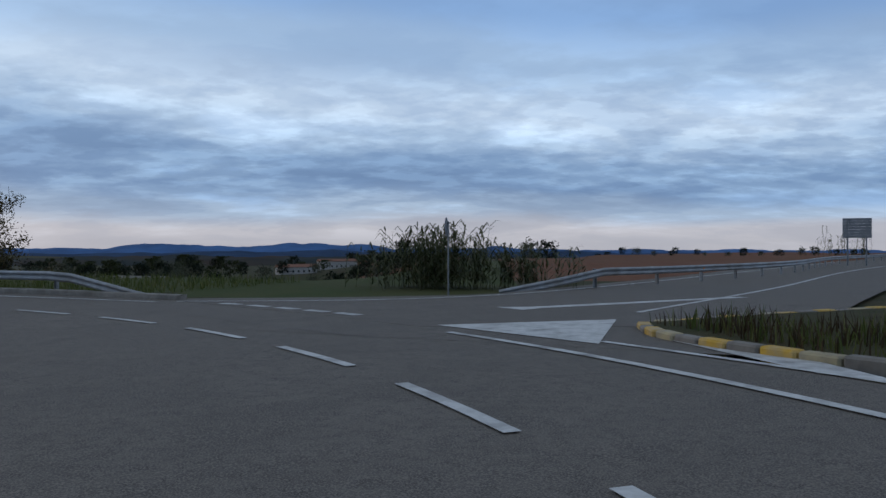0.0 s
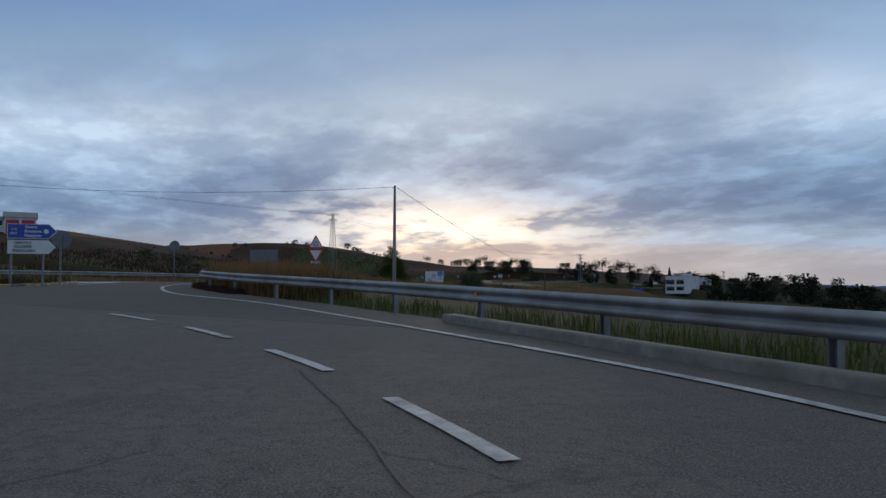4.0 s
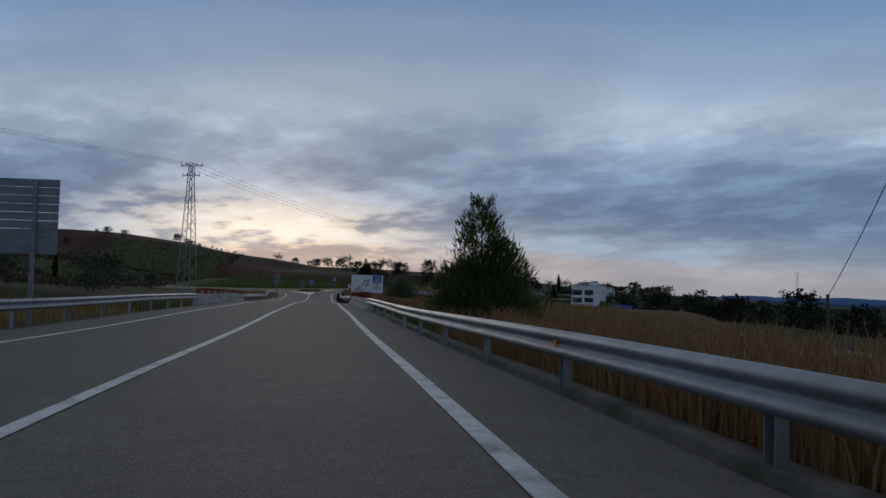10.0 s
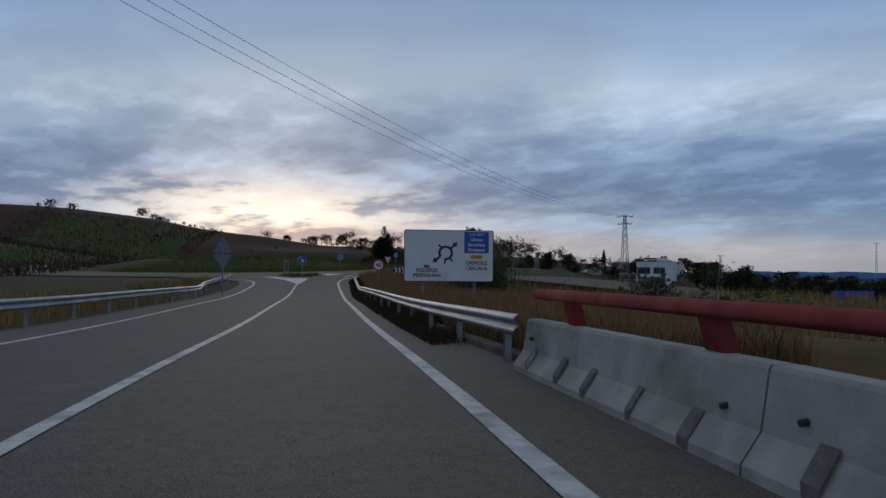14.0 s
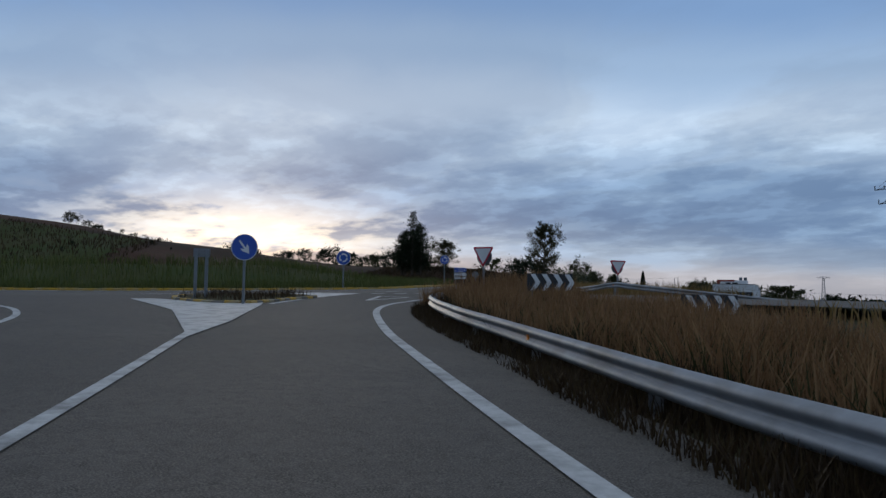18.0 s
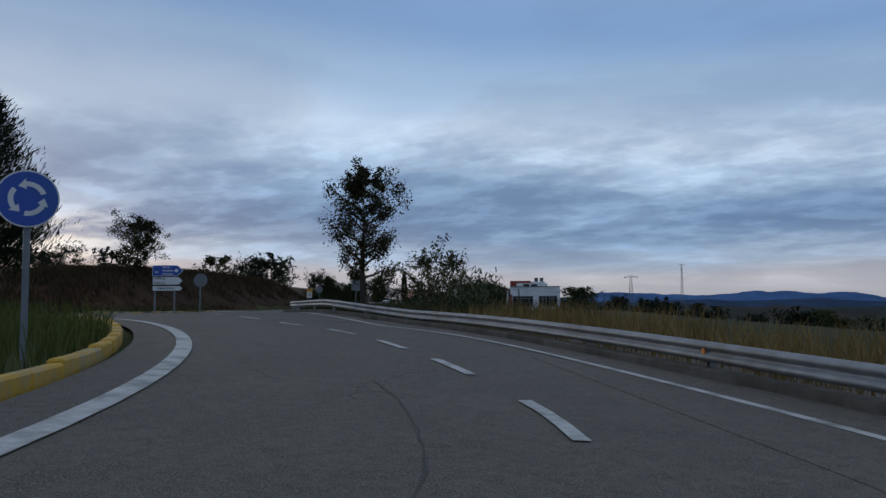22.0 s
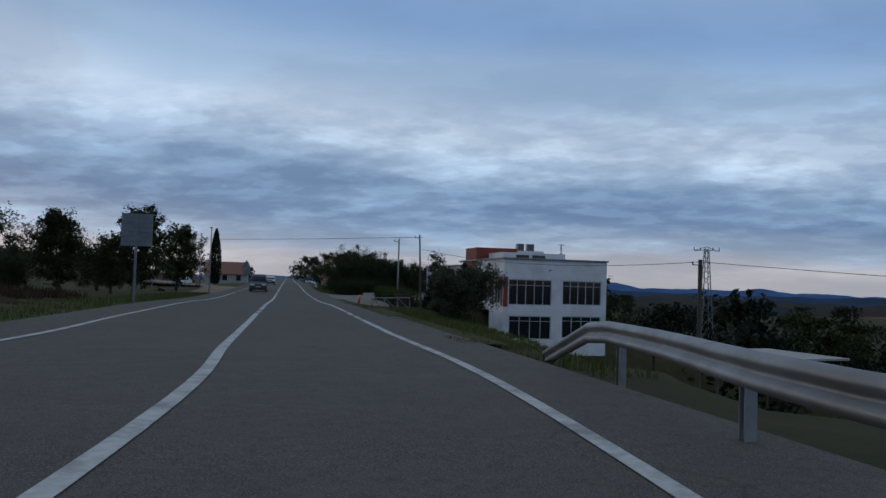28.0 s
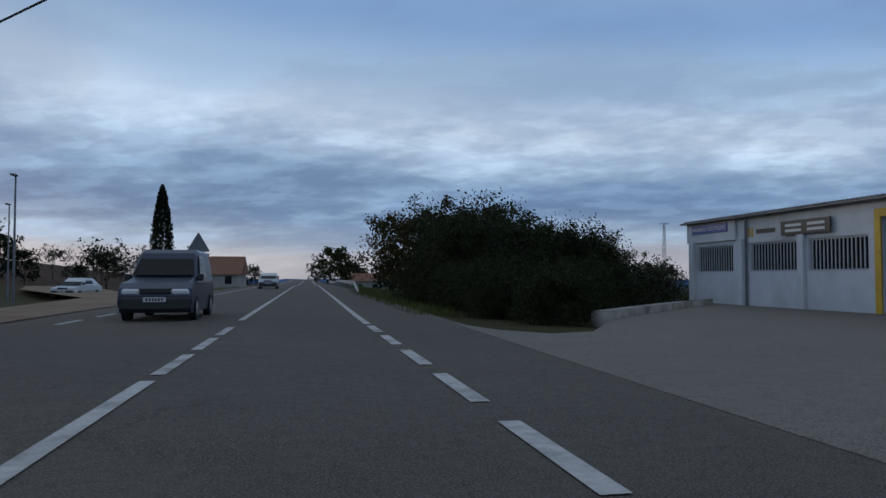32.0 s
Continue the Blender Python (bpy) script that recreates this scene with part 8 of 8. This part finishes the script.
for s, n, k in ((112, -26, 0.9), (122, -30, 0.8), (104, -34, 0.7), (132, -24, 0.5), (95, -22, 0.45), (146, -34, 0.7), (90, -42, 0.8)):
    plant(FAROLIVE, *B(s, n), "dark bush at the foot of the hill", "bush", "bushes at the foot of the hill", k, name="bush")
for x, y in (B(143, -35.6), B(150, -44)):
    plant(CYP, x, y, "small dark cypress on the slope", name="cypress", scale=0.5)
for s in (24, 30, 38, 46, 54):
    plant(FARDARK, *B(s * 4.0 - 20, 95 + s % 7), "small dark cypress-like tree in the valley", group="trees of the valley", scale=0.5)


def reeds(x, y, wx, wy, count, h, label, yaw=0.0, z=None, seed=5):
    """Giant reed: stems with drooping blades."""
    rng = np.random.default_rng(seed)
    z0 = (th(x, y) if z is None else z)
    ob = thing("reed_clump", pose(x, y, z0 - 0.05, 0, 0, yaw), label, "reeds", "reed clumps")
    vs, fs = [], []
    segs = []
    for i in range(count):
        bx, by = rng.normal() * wx / 2.6, rng.normal() * wy / 2.6
        hh = h * rng.uniform(0.55, 1.05)
        lean = rng.normal(size=2) * 0.10
        segs.append((bx, by, lean, hh))
        nl = int(hh * 5)
        for k in range(nl):
            t = 0.2 + 0.8 * (k + 0.5) / nl
            p = np.array((bx + lean[0] * hh * t, by + lean[1] * hh * t, hh * t))
            a = rng.uniform(0, 6.28)
            d = np.array((math.cos(a), math.sin(a), 0))
            ln = rng.uniform(0.35, 0.65)
            w = 0.028
            sd = np.array((-d[1], d[0], 0)) * w
            q = p + d * ln * 0.5 + (0, 0, ln * 0.42)
            e = p + d * ln + (0, 0, ln * rng.uniform(-0.1, 0.3))
            b = len(vs)
            vs += [p - sd, p + sd, q + sd * 0.8, q - sd * 0.8, e, e + 0.002 * d]
            fs += [(b, b + 1, b + 2, b + 3), (b + 3, b + 2, b + 5, b + 4)]
    tagged(part("blade", mesh_np("blade", vs, fs, REED), None, ob), kind="stuff")
    bm_v, bm_f = [], []
    for bx, by, lean, hh in segs:
        b = len(bm_v)
        for k in range(3):
            a = k * 2.094
            c, s = math.cos(a) * 0.014, math.sin(a) * 0.014
            bm_v += [(bx + c, by + s, -0.1), (bx + lean[0] * hh + c * 0.4, by + lean[1] * hh + s * 0.4, hh)]
        for k in range(3):
            k2 = (k + 1) % 3
            bm_f.append((b + 2 * k, b + 2 * k2, b + 2 * k2 + 1, b + 2 * k + 1))
    tagged(part("stem", mesh_np("stems", bm_v, bm_f, REED), None, ob), kind="stuff")
    return ob


for i, (s, n) in enumerate(((124, 13.5), (127, 14.2), (130, 14.8), (133, 15.2), (136, 16))):
    reeds(*B(s, n), 3.0, 2.4, 80, 4.4, "tall green giant reeds in dry grass", 66, z=th(*B(s, n)) - 0.2, seed=5 + i)
reeds(-0.9, 30.5, 3.0, 2.4, 170, 2.7, "clump of tall green reeds at the verge", 0, z=-0.7, seed=12)
reeds(2.6, 30.5, 2.4, 1.8, 70, 1.7, "low clump of reeds at the verge", 0, z=-0.5, seed=13)
reeds(-257.3, 136.9, 2.4, 1.4, 60, 2.8, "tall green reeds behind the guard rail", 30, z=0.1, seed=14)
reeds(-255.4, 135.6, 1.4, 1.2, 30, 2.4, "tall green reeds behind the guard rail", 30, z=0.1, seed=15)
reeds(46, 96, 6, 3, 30, 4.0, "tall reeds beside the side road", 30, seed=16)


def grass(name, areas, material, density, h, label, seed, lean=0.25, width=0.012, z_of=None):
    """Blades strewn over strips: areas are quads of plan points."""
    rng = np.random.default_rng(seed)
    P = []
    for q in areas:
        q = np.array(q, float)
        ar = abs(np.cross(q[2] - q[0], q[3] - q[1])) / 2
        n = int(ar * density)
        u, w = rng.uniform(size=(n, 1)), rng.uniform(size=(n, 1))
        P.append((q[0] * (1 - u) + q[1] * u) * (1 - w) + (q[3] * (1 - u) + q[2] * u) * w)
    P = np.concatenate(P)
    clump = np.sin(P[:, 0] * 1.7 + 3 * np.sin(P[:, 1] * 0.6)) * np.sin(P[:, 1] * 1.9 + 2 * np.sin(P[:, 0] * 0.7))
    keep = rng.uniform(size=len(P)) < 0.55 + 0.45 * clump
    P, clump = P[keep], clump[keep]
    n = len(P)
    z = terrain(P[:, 0], P[:, 1]) if z_of is None else z_of(P[:, 0], P[:, 1])
    hh = h * rng.uniform(0.45, 1.15, n) * (1 + 0.25 * clump)
    a = rng.uniform(0, 2 * np.pi, n)
    sd = np.stack([np.cos(a), np.sin(a), 0 * a], -1) * width
    b = rng.uniform(0, 2 * np.pi, n)
    ln = np.stack([np.cos(b), np.sin(b), 0 * b], -1) * (hh * rng.uniform(0.05, lean * 2, n))[:, None]
    base = np.concatenate([P, (z - 0.03)[:, None]], 1)
    mid = base + ln * 0.35 + np.stack([0 * a, 0 * a, hh * 0.6], -1)
    tip = base + ln + np.stack([0 * a, 0 * a, hh], -1)
    v = np.stack([base - sd, base + sd, mid + sd * 0.8, mid - sd * 0.8, tip - sd * 0.15, tip + sd * 0.15], 1).reshape(-1, 3)
    k = np.arange(n)[:, None] * 6
    f = np.concatenate([k + [0, 1, 2, 3], k + [3, 2, 5, 4]], 0)
    tagged(new(name, mesh_np(name, v, f, material)), label, "grass", kind="stuff")


def strip(fn, s0, s1, n0, n1, step=4.0):
    out = []
    s = s0
    while s < s1:
        e = min(s + step, s1)
        out.append((fn(s, n0), fn(e, n0), fn(e, n1), fn(s, n1)))
        s = e
    return out


def along(line, n0, n1):
    a, b = sidestep(line, n0), sidestep(line, n1)
    return [(a[i], a[i + 1], b[i + 1], b[i]) for i in range(len(line) - 1)]


grass("dry_grass", along(rail_a[38:66], 0.2, 3.8), RED_GRASS, 300, 1.15, "tall dry yellow grass behind the guard rail", 1)
grass("verge_grass", along(rail_a[38:66], 0.3, 3.8), DARK_GRASS, 110, 0.9, "dull green grass among the dry grass", 39)
grass("dry_grass", along(rail_a[66:72], 0.2, 3.8) + strip(B, -4, 30, 5.4, 9), RED_GRASS, 260, 0.8, "dry yellow grass behind the guard rail", 36)
grass("dry_grass", strip(B, 30, 50, 5.4, 9) + along(rail_a[6:38], 0.3, 2.5), GREEN_GRASS, 60, 0.4, "low green grass behind the guard rail", 2)
grass("dry_grass", along(rail_b, 0.5, 4.5), RED_GRASS, 330, 0.80, "dense reddish dry grass behind the guard rail", 3, z_of=lambda x, y: level(x, y) - 0.12)
grass("dry_grass", [((-225.4, 99.6), (-227.6, 103.6), (-224.6, 105.0), (-222.4, 100.0)), ((-224.2, 97.4), (-226.4, 101.0), (-224.0, 101.5), (-222.5, 98.0))], RED_GRASS, 280, 1.15, "dense dry grass round the rail's end", 33, z_of=lambda x, y: level(x, y) - 0.12)
grass("dry_grass", along(rail_b[-9:], -0.5, 0.2), RED_GRASS, 330, 0.85, "dry grass hiding the rail's end", 35, z_of=lambda x, y: level(x, y) - 0.1)
# shade seen below the beam, put in as a dense strip of darker blades
grass("verge_grass", along(rail_b[10:], 0.02, 0.6), BROWN_SCRUB, 700, 0.5, "weeds behind the guard rail, dark for the shade under the beam", 34, z_of=lambda x, y: level(x, y) - 0.12)
grass("verge_grass", along(rail_b, 0.4, 4.5), DARK_GRASS, 120, 0.66, "dull green grass among the dry grass", 38, z_of=lambda x, y: level(x, y) - 0.12)
grass("dry_grass", along(rail_b[12:], 4.5, 9.0), RED_GRASS, 70, 0.7, "tall dry grass between the two roads", 4)
grass("verge_grass", along(rail_b, -0.7, 0.2) + along(rail_a[40:76], -0.55, 0.2), BROWN_SCRUB, 700, 0.3, "dark low weeds under the guard rail", 5)
grass("island_grass", [(ring(C2, 26.9, a), ring(C2, 26.9, a + 4), ring(C2, 21, a + 4), ring(C2, 21, a)) for a in range(-60, 112, 4)], GREEN_GRASS, 75, 0.62, "long green grass on the roundabout's island", 6)
grass("island_grass", [(ring(C2, 21, a), ring(C2, 21, a + 8), ring(C2, 10, a + 8), ring(C2, 10, a)) for a in range(-60, 112, 8)], GREEN_GRASS, 18, 0.7, "long green grass on the roundabout's mound", 7, width=0.02)
isl_quads = [(ISL2[0], ISL2[2], ISL2[4], ISL2[6]), (ISL1[0], ISL1[2], ISL1[3], ISL1[4]), (ISL3[0], ISL3[2], ISL3[4], ISL3[6]), (ISL0[0], ISL0[3], ISL0[5], ISL0[6])]
grass("island_grass", isl_quads, BROWN_SCRUB, 70, 0.35, "dry brown weeds on the splitter islands", 8, z_of=lambda x, y: level(x, y) + 0.08)
grass("island_grass", [isl_quads[3], isl_quads[2]], GREEN_GRASS, 60, 0.35, "green weeds on the splitter islands", 18, z_of=lambda x, y: level(x, y) + 0.08)
grass("verge_grass", strip(E, -2, 40, 5.3, 6.6) + strip(E, 8, 34, 6.6, 12), GREEN_GRASS, 150, 0.15, "short green grass on the verge", 9)
structure("verge", ribbon("verge", [E(q, 4.75) for q in range(3, 51)], [E(q, 5.75) for q in range(3, 51)], 0.006, GREEN, 2), "narrow green verge between road and drive", "verge")
grass("verge_grass", strip(E, 3, 36, 4.7, 5.6, 3), DARK_GRASS, 300, 0.15, "short dull grass along the road's edge", 40)
grass("verge_grass", strip(E, 36, 50.4, 4.75, 5.7, 2.4), GREEN_GRASS, 300, 0.16, "short green grass between road and drive", 37)
grass("verge_grass", strip(E, 70, 104, 4.6, 6.4), GREEN_GRASS, 60, 0.28, "green grass between road and grove", 20)
grass("verge_grass", strip(E, -40, 60, -6.0, -10), GREEN_GRASS, 60, 0.2, "short green grass along the far verge", 10)
grass("verge_grass", strip(E, -58, 34, -10, -24), BROWN_SCRUB, 70, 0.5, "brown scrub on the bank", 11, width=0.03)
grass("verge_grass", along(rail_c[50:86], 0.3, 4.0), DRY_GRASS, 100, 0.75, "tall dry grass behind the guard rail", 12)
grass("verge_grass", along(rail_c[84:], 0.3, 7.0), DARK_GRASS, 90, 0.6, "green and dry grass behind the guard rail", 13)
grass("verge_grass", strip(B, -16, 50, -6.2, -16) + strip(B, 84, 122, -6.2, -14), DRY_GRASS, 28, 0.55, "dry grass on the far verge", 14, width=0.02)
grass("verge_grass", strip(E, 104, 190, 5.9, 8.0), GREEN_GRASS, 30, 0.3, "green grass under the roadside trees", 15)
grass("verge_grass", [(ring(C1, 34.6, a), ring(C1, 34.6, a + 4), ring(C1, 44, a + 4), ring(C1, 44, a)) for a in range(64, 100, 4)], GREEN_GRASS, 30, 0.35, "green grass outside the roundabout", 16, width=0.018)
grass("verge_grass", strip(B, 10, 60, 9, 24, 8) + strip(B, 90, 150, 16, 40, 8), DRY_GRASS, 9, 0.7, "scattered dry grass in the field", 17, width=0.03)
grass("verge_grass", [((-206, 71.6), (-219.5, 78.2), (-225, 78.0), (-212, 68.0))], DRY_GRASS, 60, 0.6, "dry grass behind the rail of the far verge", 21, width=0.018)
grass("hill_scrub", strip(B, -60, 330, -30, -90, 20), BROWN_SCRUB, 1.6, 0.9, "brown scrub over the hillside", 19, width=0.09)

# hedge by the forecourt
hx, hy = E(50.8, 8.2)
hedge = thing("hedge", pose(hx, hy, -1.3, 0, 0, EXIT_YAW - 85), "clipped dark green hedge at the edge of the forecourt", "hedge")
rng = np.random.default_rng(91)
hn = 21000
u = rng.uniform(size=(hn, 3))
face = rng.integers(0, 6, hn)
u[:, 1] = np.where(face < 3, rng.uniform(-0.02, 0.1, hn), np.where(face == 3, 0.98, u[:, 1]))
u[:, 0] = np.where(face == 5, rng.uniform(-0.01, 0.03, hn), u[:, 0])
u[:, 2] = np.where(face == 4, rng.uniform(0.94, 1.01, hn), u[:, 2])
lump = 0.10 * np.sin(u[:, 0] * 31) + 0.08 * np.sin(u[:, 0] * 67 + 1)
u[:, 2] = u[:, 2] * 1.35 - 0.35
c = u * (6.3, 2.3, 1.78) + rng.normal(size=(hn, 3)) * 0.07
c[:, 1] += lump * 0.8 + 0.25 * np.exp(-u[:, 0] * 14)
c[:, 2] += lump * 0.5 * u[:, 2] - 0.25 * u[:, 0] * u[:, 2]
v, f = leaf_quads(rng, c, 0.055)
tagged(part("leaves", mesh_np("leaves", v, f, LEAF_HEDGE), None, hedge), kind="stuff")
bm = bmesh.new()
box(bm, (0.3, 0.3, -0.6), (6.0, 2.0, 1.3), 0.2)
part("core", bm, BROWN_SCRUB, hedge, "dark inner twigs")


# ---- distance ----
def ridge(name, az0, az1, dist, floor, peaks, wave, material, label, seed, depth=500.0):
    """A far range: a low crest with rounded peaks, each a bearing, a rise and a width, in degrees."""
    rng = np.random.default_rng(seed)
    n = 260
    az = np.linspace(az0, az1, n)
    el = np.full(n, floor)
    for a, r, w in peaks:
        el = el + r * np.exp(-((az - a) / w) ** 2)
    for k in range(1, 9):
        el = el + wave / k * np.sin(az * 0.9 * k + rng.uniform(0, 6.28))
    v = []
    for a, e in zip(az, el):
        top = math.tan(radians(e)) * dist + 2.0
        for d, z in ((dist - depth, -95.0), (dist, top), (dist + depth * 0.6, -95.0)):
            x, y = at_bearing(-150, 80, a, d)
            v.append((x, y, z))
    f = [(3 * i + j, 3 * i + j + 1, 3 * i + j + 4, 3 * i + j + 3) for i in range(n - 1) for j in (0, 1)]
    tagged(new(name, mesh_np(name, v, f, material, smooth=True)), label, "mountains", kind="structure")


ridge("backdrop_mountains", 60, -40, 4300, -0.27, ((23.0, 0.46, 2.2), (18.8, 0.34, 2.4), (15.0, 0.22, 2.0), (12.6, 0.30, 1.2), (10.4, 0.50, 2.0), (6.8, 0.34, 1.8), (2.0, 0.12, 2.5), (-3.4, 0.30, 1.5), (31.0, 0.15, 4.0)), 0.05, MOUNTAIN, "far mountain range tinted blue for haze on the horizon", 2)
ridge("backdrop_foothills", 60, -40, 3300, -0.52, ((16.0, 0.12, 5.0), (8.5, 0.20, 3.0), (-9.0, 0.14, 3.0)), 0.04, FOOTHILL, "wooded foothills tinted dark blue for haze below the mountains", 5)
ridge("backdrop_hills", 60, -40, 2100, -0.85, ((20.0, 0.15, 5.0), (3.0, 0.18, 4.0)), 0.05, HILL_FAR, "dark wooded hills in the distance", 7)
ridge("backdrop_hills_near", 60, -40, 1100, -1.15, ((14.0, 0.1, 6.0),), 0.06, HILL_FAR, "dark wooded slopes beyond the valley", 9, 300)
